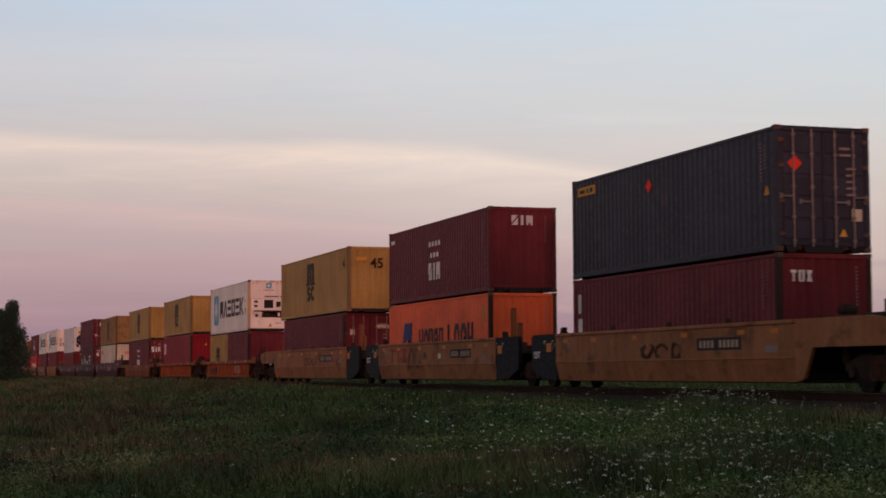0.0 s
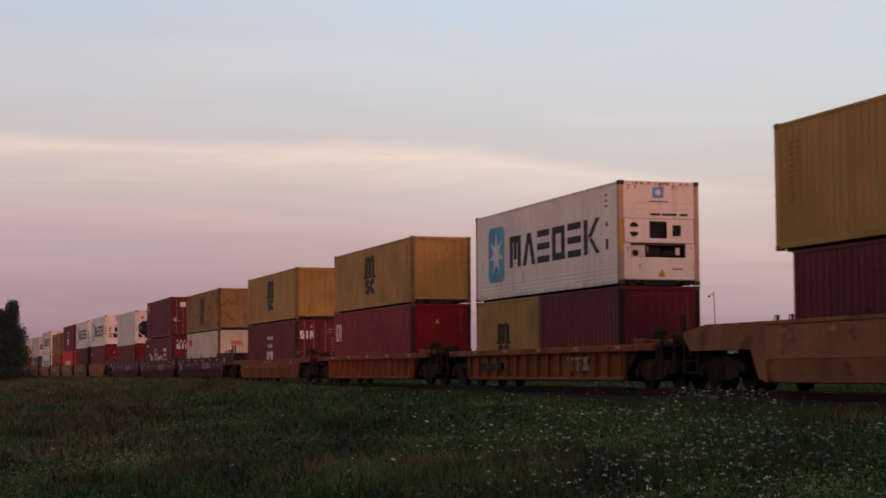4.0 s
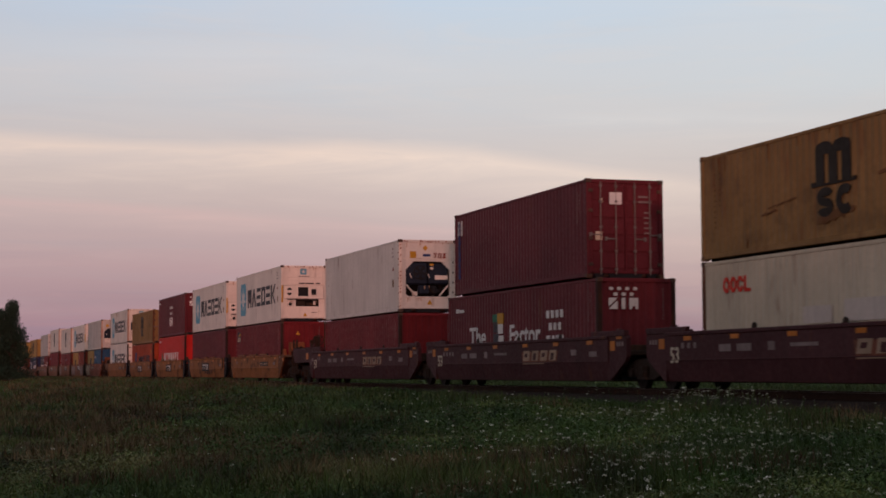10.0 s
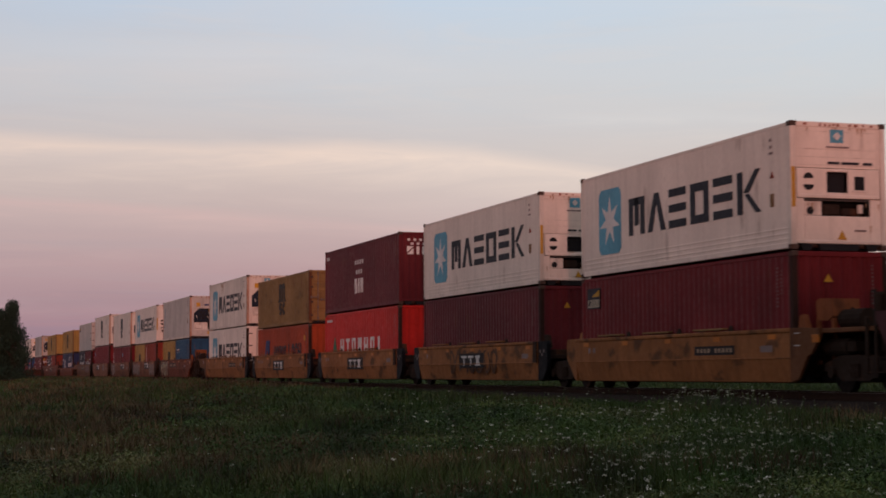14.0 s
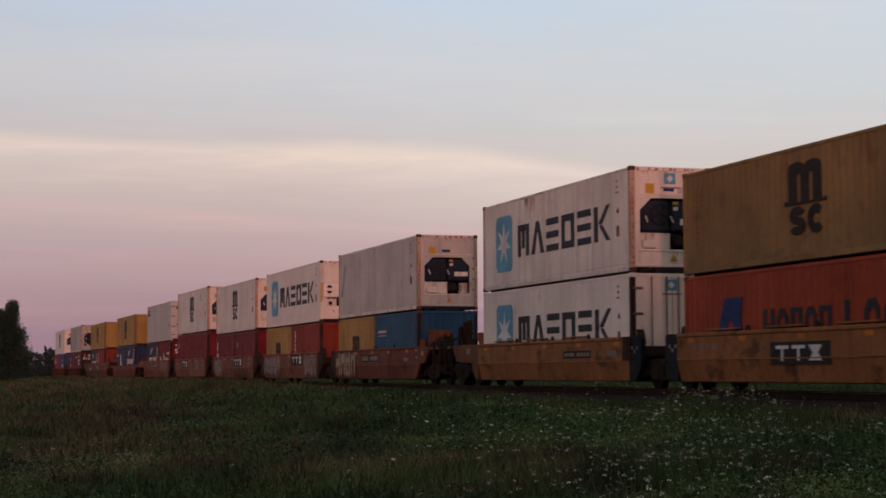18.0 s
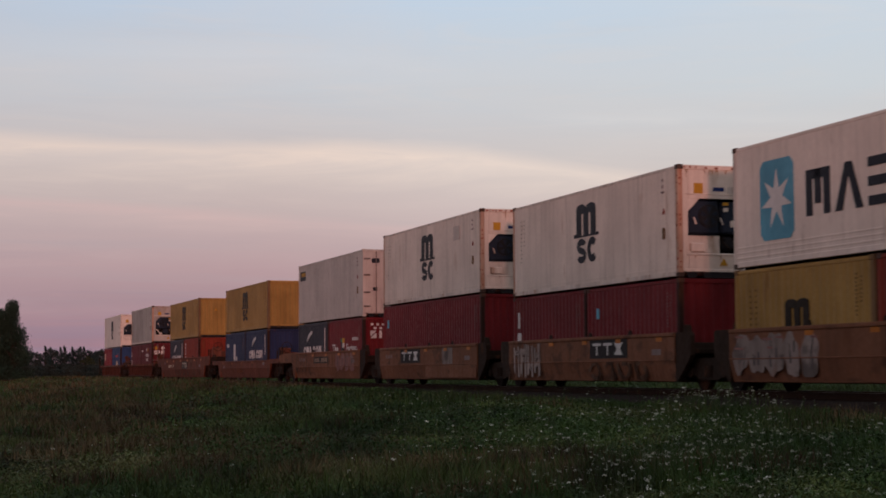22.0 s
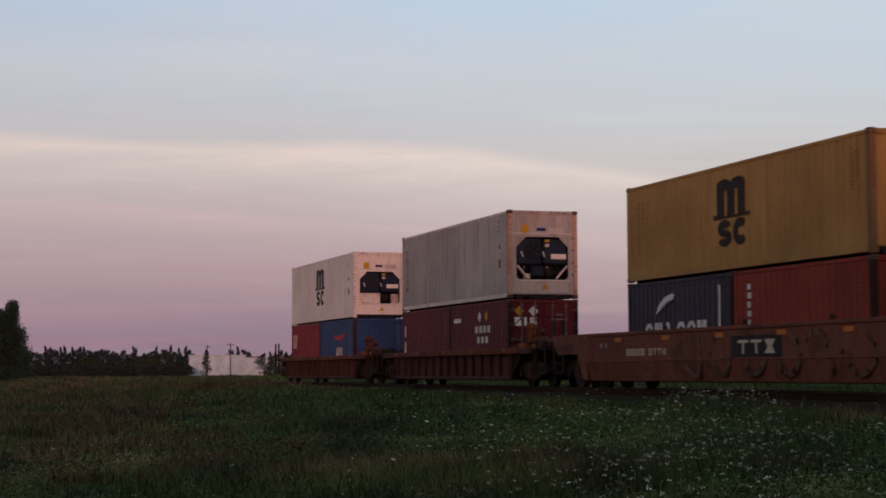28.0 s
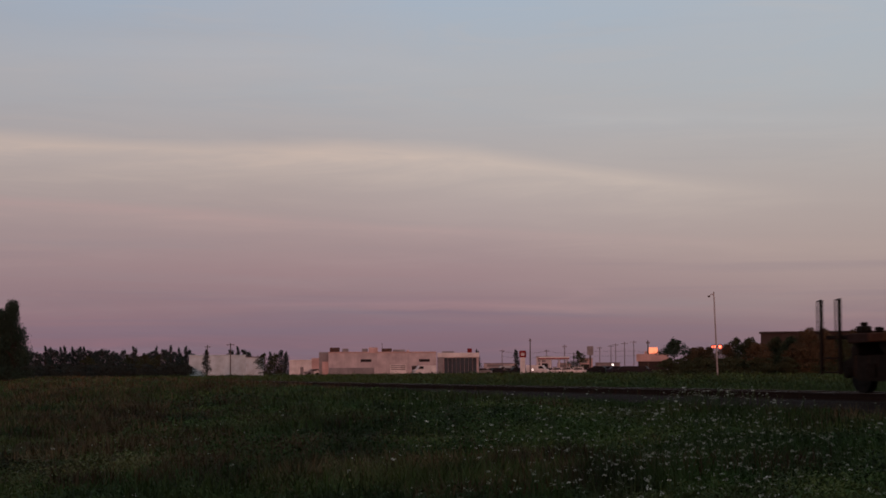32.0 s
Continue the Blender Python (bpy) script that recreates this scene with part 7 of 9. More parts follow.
        if i in (1, 2, 3):
            p = {1: -3.2, 2: -3.2, 3: 0.5}[i]
            car_marks(car, [(p, p + 2.6, 0.84, 1.36)], SPRAY_DARK, "painted_panel", "dark panel")
            car_marks(car, blocks("ytt", p + 0.3, p + 2.55, 0.93, 1.27), INK_WHITE, "painted_mark", "three white plain blocks", 0.008)
    # the last four cars
    car = well_car(175.39, "plate", 6.9, 1.18, CAR_BROWN, "dull red-brown plated well car with low sides", ("free", 9.7, 7.9, 1.21, False), ("free", 9.7, 7.9, 1.21, False), None, 101)
    reflectors(car, [-5.8, -2.8, 0.2, 3.2, 6.0], 1.10, HALF - 0.008)
    spray(car, -0.2, 1.6, 0.5, 1.05, 15, (CAR_RUST,), 3)
    car = well_car(197.33, "plate", 8.6, 1.55, CAR_BROWN, "red-brown plated well car with black sprayed lines", ("free", 11.2, 9.6, 1.55, False), ("free", 11.2, 9.6, 1.55, False), None, 102)
    reflectors(car, [-8.0, -5.4, -2.6, 0.4, 3.4, 6.4], 1.34, HALF - 0.008, 0.4)
    spray(car, -6.5, 2.5, 0.3, 1.4, 16, (SPRAY_FAINT,), 6)
    car_marks(car, [(-2.6, -0.2, 0.8, 1.3)], SPRAY_DARK, "painted_panel", "dark panel")
    car_marks(car, blocks("ytt", -2.3, -0.4, 0.88, 1.2), CREAM, "painted_mark", "three pale plain blocks", 0.008)
    car_marks(car, blocks("2ttr", 3.4, 4.5, 0.9, 1.08, 0.3) + blocks("rrrrrr", 4.7, 5.9, 0.9, 1.08, 0.3), CREAM, "stencil")
    for s, k in ((218.95, 0), (238.65, 1)):
        car = well_car(s, "rib", 6.5, 1.24, CAR_TAIL, "dark rusty ribbed well car at the tail of the train", ("free", 9.3, 7.8, 1.24, False, None, "rails" if k else ""), ("free", 9.5, 7.9, 1.24, False, None, "mid"), None, 103 + k)
        reflectors(car, [-6.2, -3.0, 0.2, 3.4, 6.2], 1.18, HALF + 0.045, 0.34, DULL_AMBER)
        part("valve_box", Shape().box(6.32, 6.72, 0.55, 1.15, 1.27, 1.46, 0.04), GRIME, car, "dark valve box on the end deck")
        part("guide_post", Shape().prism([(6.14, 1.2), (6.14, 1.78), (6.22, 1.76), (6.32, 1.2)], 1.02, 1.14), GRIME, car)
        part("deck_fitting", Shape().box(8.05, 8.32, 0.9, 1.15, 1.26, 1.40, 0.03).box(8.13, 8.24, 0.95, 1.08, 1.39, 1.48, 0.02), GRIME, car)
        part("deck_fitting", Shape().box(7.62, 7.76, 0.9, 1.05, 1.26, 1.37, 0.02), GRIME, car)


make_cars()

# ---------------------------------------------------------------- ground and track


def soft_noise(x, y, f, seed):
    return noise.noise(Vector((x * f + seed * 13.7, y * f - seed * 7.1, seed * 3.3)))


def across(x, y):
    """Distance along the track and across from the camera's side, of a place on the ground."""
    p = Vector((x, y, 0))
    return p.dot(AWAY), p.dot(OVER)


def ground_z(x, y):
    a, w = across(x, y)
    d = abs(w - MID)
    near = -1.05 + 0.55 * min(1.0, max(0.0, (a - 10.0) / 55.0))
    verge = -0.36 + 0.28 * min(1.0, max(0.0, (a - 28.0) / 34.0)) + 0.12 * min(1.0, max(0.0, (a - 62.0) / 70.0))
    k = min(1.0, max(0.0, w / 16.0))
    z = near + (verge - near) * k * k * (3 - 2 * k)
    if w > MID:
        z = -0.55 + 0.45 * min(1.0, (w - MID) / 60.0)
    far = math.hypot(x, y)
    if far > 160 and w < MID:
        z = z + (-0.1 - z) * min(1.0, (far - 160) / 200)
    z += 0.10 * soft_noise(x, y, 0.09, 1) + 0.05 * soft_noise(x, y, 0.33, 2)
    if w < 13.0 and a < 45.0:
        z += 0.13 * soft_noise(x, y, 0.55, 6) * min(1.0, (13.0 - w) / 5.0) * min(1.0, max(0.0, (45.0 - a) / 15.0))
    if d < 4.2:
        k = max(0.0, (d - 2.5) / 1.7)
        z = -0.58 * (1 - k) + z * k
    return z


def ground_material(name, a, b, c, size):
    m = bpy.data.materials.new(name)
    m.use_nodes = True
    nt = m.node_tree
    n, l = nt.nodes.new, nt.links.new
    bsdf = nt.nodes["Principled BSDF"]
    tc = n("ShaderNodeTexCoord")
    n1, n2 = n("ShaderNodeTexNoise"), n("ShaderNodeTexNoise")
    n1.inputs["Scale"].default_value, n1.inputs["Detail"].default_value = size, 6
    n2.inputs["Scale"].default_value, n2.inputs["Detail"].default_value = size * 40, 6
    l(tc.outputs["Object"], n1.inputs["Vector"])
    l(tc.outputs["Object"], n2.inputs["Vector"])
    r1 = n("ShaderNodeValToRGB")
    r1.color_ramp.elements[0].position, r1.color_ramp.elements[0].color = 0.35, (*a, 1)
    r1.color_ramp.elements[1].position, r1.color_ramp.elements[1].color = 0.65, (*b, 1)
    l(n1.outputs["Fac"], r1.inputs[0])
    mx = n("ShaderNodeMix")
    mx.data_type = "RGBA"
    mr = n("ShaderNodeMapRange")
    mr.inputs[1].default_value, mr.inputs[2].default_value, mr.inputs[4].default_value = 0.45, 0.7, 0.7
    l(n2.outputs["Fac"], mr.inputs[0])
    l(mr.outputs[0], mx.inputs[0])
    l(r1.outputs[0], mx.inputs[6])
    mx.inputs[7].default_value = (*c, 1)
    l(mx.outputs[2], bsdf.inputs["Base Color"])
    bsdf.inputs["Roughness"].default_value = 0.95
    bsdf.inputs["Specular IOR Level"].default_value = 0.1
    bp = n("ShaderNodeBump")
    bp.inputs["Strength"].default_value, bp.inputs["Distance"].default_value = 0.6, 0.08
    l(n2.outputs["Fac"], bp.inputs["Height"])
    l(bp.outputs[0], bsdf.inputs["Normal"])
    return m


EARTH = ground_material("rough_grassland", (0.030, 0.042, 0.014), (0.060, 0.055, 0.024), (0.022, 0.030, 0.010), 0.12)
STONES = ground_material("dark_ballast_stone", (0.021, 0.0152, 0.0125), (0.034, 0.026, 0.022), (0.012, 0.009, 0.0078), 1.5)


def make_ground():
    def axis(lim, fine, step):
        out, v = [], 0.0
        while v < fine:
            out.append(v)
            v += step
        g = step
        while v < lim:
            out.append(v)
            g *= 1.35
            v += g
        out.append(lim)
        return out
    xs = axis(4500.0, 60.0, 1.25)
    xs = [-v for v in xs[:0:-1]] + xs
    ys = axis(4500.0, 130.0, 1.25)
    yb = axis(4500.0, 12.0, 3.0)
    ys = [-v for v in yb[:0:-1]] + ys
    vs = [(x, y, ground_z(x, y)) for y in ys for x in xs]
    k = len(xs)
    fs = [(j * k + i, j * k + i + 1, (j + 1) * k + i + 1, (j + 1) * k + i) for j in range(len(ys) - 1) for i in range(k - 1)]
    me = bpy.data.meshes.new("ground")
    me.from_pydata(vs, [], fs)
    me.materials.append(EARTH)
    me.polygons.foreach_set("use_smooth", [True] * len(fs))
    tagged(new("ground", me), "rough dark green grassland reaching to the horizon", "ground", "", "structure")


make_ground()

RAIL = paint("rusty_rail_steel", (0.032, 0.019, 0.014), 0.8, 0.3, 0.3, streak=False)
RAIL_HEAD = paint("worn_rail_head", (0.20, 0.18, 0.17), 0.35, 0.1, 0.2, 0.8, streak=False)
TIE = paint("weathered_timber_tie", (0.030, 0.022, 0.018), 0.85, 0.0, 0.4, bump=0.4)


def make_track():
    base = on_track(0.0)
    bed = Shape()
    bed.prism_x([(-4.1, -0.72), (4.1, -0.72), (3.7, -0.44), (2.4, -0.33), (1.75, -0.17), (-1.75, -0.17), (-2.4, -0.33), (-3.7, -0.44)], -420.0, 900.0)
    o = part("ballast_bed", bed, STONES, None)
    o.matrix_basis = base
    tagged(o, "dark crushed-stone ballast bed under the track", "ballast", "", "structure")
    track = thing("railway_track", "single railway track with worn steel rails on dark timber ties", "railway track", "", "structure")
    track.matrix_basis = base
    prof = [(-0.075, -0.18), (0.075, -0.18), (0.075, -0.165), (0.012, -0.14), (0.012, -0.045), (0.037, -0.035), (0.037, -0.004), (0.03, 0.0), (-0.03, 0.0), (-0.037, -0.004), (-0.037, -0.035), (-0.012, -0.045), (-0.012, -0.14), (-0.075, -0.165)]
    for y in (0.7525, -0.7525):
        part("rail", Shape().prism_x([(y + u, v) for u, v in prof], -420.0, 900.0), RAIL, track, "rusty steel rail")
        part("rail_head", Shape().box(-420.0, 900.0, y - 0.03, y + 0.03, -0.001, 0.003), RAIL_HEAD, track, "bright worn running surface")
    tie = Shape().box(-0.115, 0.115, -1.3, 1.3, -0.30, -0.182, 0.012).mesh("tie", TIE)
    for i in range(220):
        part("tie", tie, TIE, track).matrix_basis = pose(10.0 + i * 0.55, 0.02 * math.sin(i * 2.3), 0, 0, 0, 0.6 * math.sin(i * 1.7))
    rest = Shape()
    for i in range(250):
        x = -128.0 + i * 0.55
        rest.box(x - 0.115, x + 0.115, -1.3, 1.3, -0.30, -0.182)
    for i in range(420):
        x = 131.0 + i * 0.55
        rest.box(x - 0.115, x + 0.115, -1.3, 1.3, -0.30, -0.182)
    tagged(part("tie_row", rest, TIE, track), kind="stuff")


make_track()

# ---------------------------------------------------------------- the distance: trees, buildings, lamps


def spot(az, d):
    a = math.atan(math.tan(radians(az)) / 1.033)
    return 1.033 * d * math.sin(a), 1.033 * d * math.cos(a)


LEAF = paint("dark_tree_leaf", (0.027, 0.050, 0.034), 0.7, 0.0, 0.3, streak=False)
# distance haze put into the far leaf colour: bluer, slightly lighter
LEAF_HAZE = paint("haze_blued_tree_leaf", (0.033, 0.050, 0.047), 0.7, 0.0, 0.3, streak=False)
# olive-brown hedge leaf, with warm low sunlight put into its colour
LEAF_BROWN = paint("sunlit_brown_hedge_leaf", (0.085, 0.062, 0.034), 0.7, 0.0, 0.3, streak=False)
LEAF_OLIVE = paint("olive_tree_leaf", (0.044, 0.056, 0.028), 0.7, 0.0, 0.3, streak=False)
BARK = paint("dark_bark", (0.035, 0.027, 0.022), 0.9, 0.0, 0.3, bump=0.5)


def leaf_cloud(rnd, blobs, count, size):
    """Many small leaf blades round the ends of the limbs."""
    c = np.array([b[:3] for b in blobs])
    r = np.array([b[3:] for b in blobs])
    g = np.random.default_rng(rnd)
    pick = g.integers(0, len(blobs), count)
    d = g.normal(size=(count, 3))
    d /= np.linalg.norm(d, axis=1)[:, None]
    p = c[pick] + d * r[pick] * (g.random(count) ** 0.45 * np.where(g.random(count) < 0.10, 1.45, 1.0))[:, None]
    u = g.normal(size=(count, 3))
    u /= np.linalg.norm(u, axis=1)[:, None]
    v = np.cross(u, g.normal(size=(count, 3)))
    v /= np.linalg.norm(v, axis=1)[:, None]
    s = size * g.uniform(0.6, 1.4, count)[:, None]
    q = np.stack([p - u * s, p + v * s * 0.5, p + u * s, p - v * s * 0.5], 1).reshape(-1, 3)
    sh = Shape()
    sh.v = [tuple(x) for x in q.tolist()]
    sh.f = [(4 * i, 4 * i + 1, 4 * i + 2, 4 * i + 3) for i in range(count)]
    return sh


def tree(h, wide, seed, label, conical=False, leaves=900, size=0.28, mat=None, low=0.12):
    t = thing("tree", label, "tree", "trees in the distance")
    r = random.Random(seed)
    tr = Shape()
    x = y = 0.0
    pts = [(0, 0, -0.3)]
    for i in range(1, 6):
        x, y = x + r.uniform(-0.02, 0.02) * h, y + r.uniform(-0.02, 0.02) * h
        pts.append((x, y, h * 0.17 * i))
    for i, (a, b) in enumerate(zip(pts, pts[1:])):
        tr.tube(a, b, 0.022 * h * (1 - i * 0.17), 7, 0.022 * h * (1 - (i + 1) * 0.17))
    blobs = []
    k = 46 if leaves > 5000 else 17
    for i in range(k):
        f = low + (1 - low) * (i + 0.5) / k
        rad = wide * ((1.0 - f) ** (0.50 if leaves > 5000 else 0.7) + 0.04 if conical else math.sin(math.pi * min(0.96, 0.18 + 0.78 * f)))
        a = r.uniform(0, 6.28)
        cx, cy, cz = rad * 0.5 * math.cos(a), rad * 0.5 * math.sin(a), h * min(f, 0.95)
        blobs.append((cx, cy, cz, rad * r.uniform(0.4, 0.65) + 0.1, rad * r.uniform(0.4, 0.65) + 0.1, h * r.uniform(0.06, 0.11)))
        tr.tube((0, 0, max(0.1, cz - 0.12 * h)), (cx, cy, cz), 0.010 * h, 5, 0.003 * h)
    part("trunk", tr, BARK, t)
    part("crown", leaf_cloud(seed, blobs, leaves, size), mat or LEAF, t)
    return t


def stand(t, az, d, turn=0.0):
    x, y = spot(az, d)
    t.matrix_basis = pose(x, y, ground_z(x, y), 0, 0, turn)
    return t


def make_trees():
    stand(tree(6.5, 1.75, 5, "tall dark leafy tree standing alone beside the track", True, 20000, 0.075, None, 0.0), -14.76, 140.0)
    stand(tree(6.0, 1.9, 7, "dark leafy tree close beside a taller one", True, 14000, 0.075, None, 0.0), -15.18, 141.0)
    stand(tree(3.2, 1.9, 6, "broad dark bush beside a tall tree", False, 3200, 0.12, None, 0.1), -15.05, 143.0)
    kinds = [tree(6.6, 2.5, 20, "dark leafy tree in a distant belt", False, 3800, 0.11, LEAF_HAZE, 0.05),
             tree(7.4, 1.9, 21, "dark pointed tree in a distant belt", True, 2200, 0.12, LEAF_HAZE, 0.05),
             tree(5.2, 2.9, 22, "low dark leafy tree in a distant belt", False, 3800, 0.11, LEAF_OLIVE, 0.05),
             tree(6.0, 2.2, 23, "dark leafy tree in a distant belt", False, 2600, 0.11, LEAF_HAZE, 0.05),
             tree(5.6, 1.5, 24, "small dark tree in a distant belt", True, 1600, 0.12, LEAF_HAZE, 0.05),
             tree(2.9, 2.2, 25, "low dark bush at the foot of a distant belt", False, 1300, 0.20, LEAF_HAZE, 0.0)]
    r = random.Random(4)
    first = set()

    def plant(k, az, d):
        x, y = spot(az, d)
        m = pose(x, y, ground_z(x, y) - 0.1, 0, 0, r.uniform(0, 360))
        if k in first:
            copy_thing(kinds[k], m)
        else:
            kinds[k].matrix_basis = m
            first.add(k)
    az = -14.50
    while az < -8.81:
        plant(r.choice((0, 1, 2, 3, 1, 4, 3, 0)), az, r.uniform(385, 440))
        az += r.uniform(0.06, 0.13)
    az = -14.46
    while az < -8.77:
        plant(5, az, r.uniform(380, 392))
        az += r.uniform(0.08, 0.16)
    for px, k in ((-7.41, 0), (-7.17, 1), (-6.96, 0), (-6.78, 3)):
        plant(k, px, 425.0)
    for px, k in ((-6.24, 2), (-6.04, 4), (-5.84, 2), (-5.65, 3), (-5.49, 4)):
        plant(k, px, 395.0)
    plant(4, -8.24, 345.0)
    for px, k in ((1.17, 4), (2.53, 4), (4.67, 2)):
        plant(k, px, 372.0)
    near = [tree(4.5, 2.7, 31, "spreading dark tree behind the track", False, 3000, 0.11, LEAF, 0.62),
            tree(3.6, 1.8, 32, "dense dark bush behind the track", False, 6500, 0.085, LEAF_BROWN, 0.0),
            tree(4.9, 1.9, 33, "tall dense dark bush behind the track", False, 6500, 0.085, LEAF_BROWN, 0.0),
            tree(4.3, 2.0, 34, "dense dark bush behind the track", False, 6500, 0.085, LEAF_OLIVE, 0.0),
            tree(2.0, 1.9, 35, "low dense bush behind the track", False, 4200, 0.085, LEAF_OLIVE, 0.0)]
    seen = set()
    for px, k, d in ((8.05, 0, 205), (8.69, 1, 208), (8.42, 4, 210), (8.92, 1, 200), (9.19, 1, 204), (9.83, 1, 185), (10.17, 3, 188),
                     (10.60, 3, 184), (10.98, 1, 180), (11.49, 3, 182), (11.99, 3, 178), (12.40, 2, 182), (12.78, 3, 176), (13.19, 2, 180),
                     (13.63, 3, 174), (14.09, 2, 178), (14.50, 3, 175), (14.95, 2, 178), (15.39, 3, 175), (15.94, 2, 176), (12.63, 2, 170), (13.08, 2, 172), (10.79, 1, 176), (12.18, 1, 172)) + tuple((7.90 + 0.33 * i, 4, 170 + 5 * (i % 3)) for i in range(25)):
        x, y = spot(px, d)
        m = pose(x, y, ground_z(x, y) - 0.15, 0, 0, r.uniform(0, 360))
        if k in seen:
            copy_thing(near[k], m)
        else:
            near[k].matrix_basis = m
            seen.add(k)


def make_shade_trees():
    """Unseen trees added behind the camera to shade the near part of the track."""
    kinds = [tree(10.6, 3.4, 61, "tall leafy tree out of view, added to shade the track", False, 3000, 0.42, LEAF, 0.0),
             tree(9.6, 3.2, 62, "leafy tree out of view, added to shade the track", False, 2200, 0.42, LEAF_OLIVE, 0.0)]
    r = random.Random(61)
    used = set()
    for row, y in enumerate((-24.0, -28.0, -32.0)):
        x = 3.4 + 0.035 * row * 4
        while x < 40.0:
            k = 0 if x < 6.0 else 1
            m = pose(x, y + r.uniform(-0.6, 0.6), ground_z(x, y), 0, 0, r.uniform(0, 360)) @ Matrix.Scale(r.uniform(0.80, 1.0), 4)
            if k in used:
                copy_thing(kinds[k], m)
            else:
                kinds[k].matrix_basis = m
                used.add(k)
            x += r.uniform(2.2, 3.0)
    # lower unseen rows, added to keep the sun off grass and car sills
    low = tree(7.0, 2.6, 63, "rounded leafy tree out of view, added to shade the grass", False, 3600, 0.36, LEAF, 0.0)
    n = 0
    for row, y in enumerate((-39.0, -42.0)):
        x = -42.0
        while x < 3.0:
            m = pose(x, y + r.uniform(-0.5, 0.5), ground_z(x, y) - 0.1, 0, 0, r.uniform(0, 360))
            if n:
                copy_thing(low, m)
            else:
                low.matrix_basis = m
            n += 1
            x += r.uniform(1.9, 2.5)


make_trees()
make_shade_trees()

WALL_WHITE = paint("white_metal_cladding", (0.70, 0.68, 0.68), 0.6, 0.0, 0.12)
WALL_TAN = paint("pale_tan_cladding", (0.50, 0.45, 0.465), 0.7, 0.0, 0.3)
WALL_PINK = paint("pinkish_render", (0.52, 0.37, 0.35), 0.7, 0.0, 0.25)
WALL_DARK = paint("dark_brown_cladding", (0.05, 0.040, 0.037), 0.8, 0.0, 0.3)
WALL_GREY = paint("grey_cladding", (0.25, 0.24, 0.25), 0.7, 0.0, 0.3)
PANE = paint("dark_window_glass", (0.016, 0.017, 0.020), 0.45, 0.0, 0.1, bump=0.0)
PANE_TEAL = paint("blue_green_showroom_glass", (0.035, 0.055, 0.068), 0.45, 0.0, 0.1, bump=0.0)
# far poles and wires: haze painted in as a paler grey
POLE_HAZE = paint("haze_paled_far_pole", (0.20, 0.165, 0.165), 0.8, 0.0, 0.3)
POLE = paint("weathered_pole", (0.10, 0.08, 0.07), 0.8, 0.0, 0.3)
POLE_PALE = paint("galvanised_pole", (0.36, 0.33, 0.32), 0.6, 0.0, 0.3)


def facing(az, d, z=None):
    """A place at that bearing and distance: x to the right, y away, z up."""
    x, y = spot(az, d)
    return pose(x, y, ground_z(x, y) if z is None else z, 0, 0, -az)


def block(b, name, x0, x1, y0, y1, z0, z1, mat, label="", bev=0.03, par=None):
    return part(name, Shape().box(x0, x1, y0, y1, z0, z1, bev), mat, par or b, label)


WALL_PALE = paint("pale_blue_white_cladding", (0.52, 0.65, 0.71), 0.5, 0.0, 0.15)


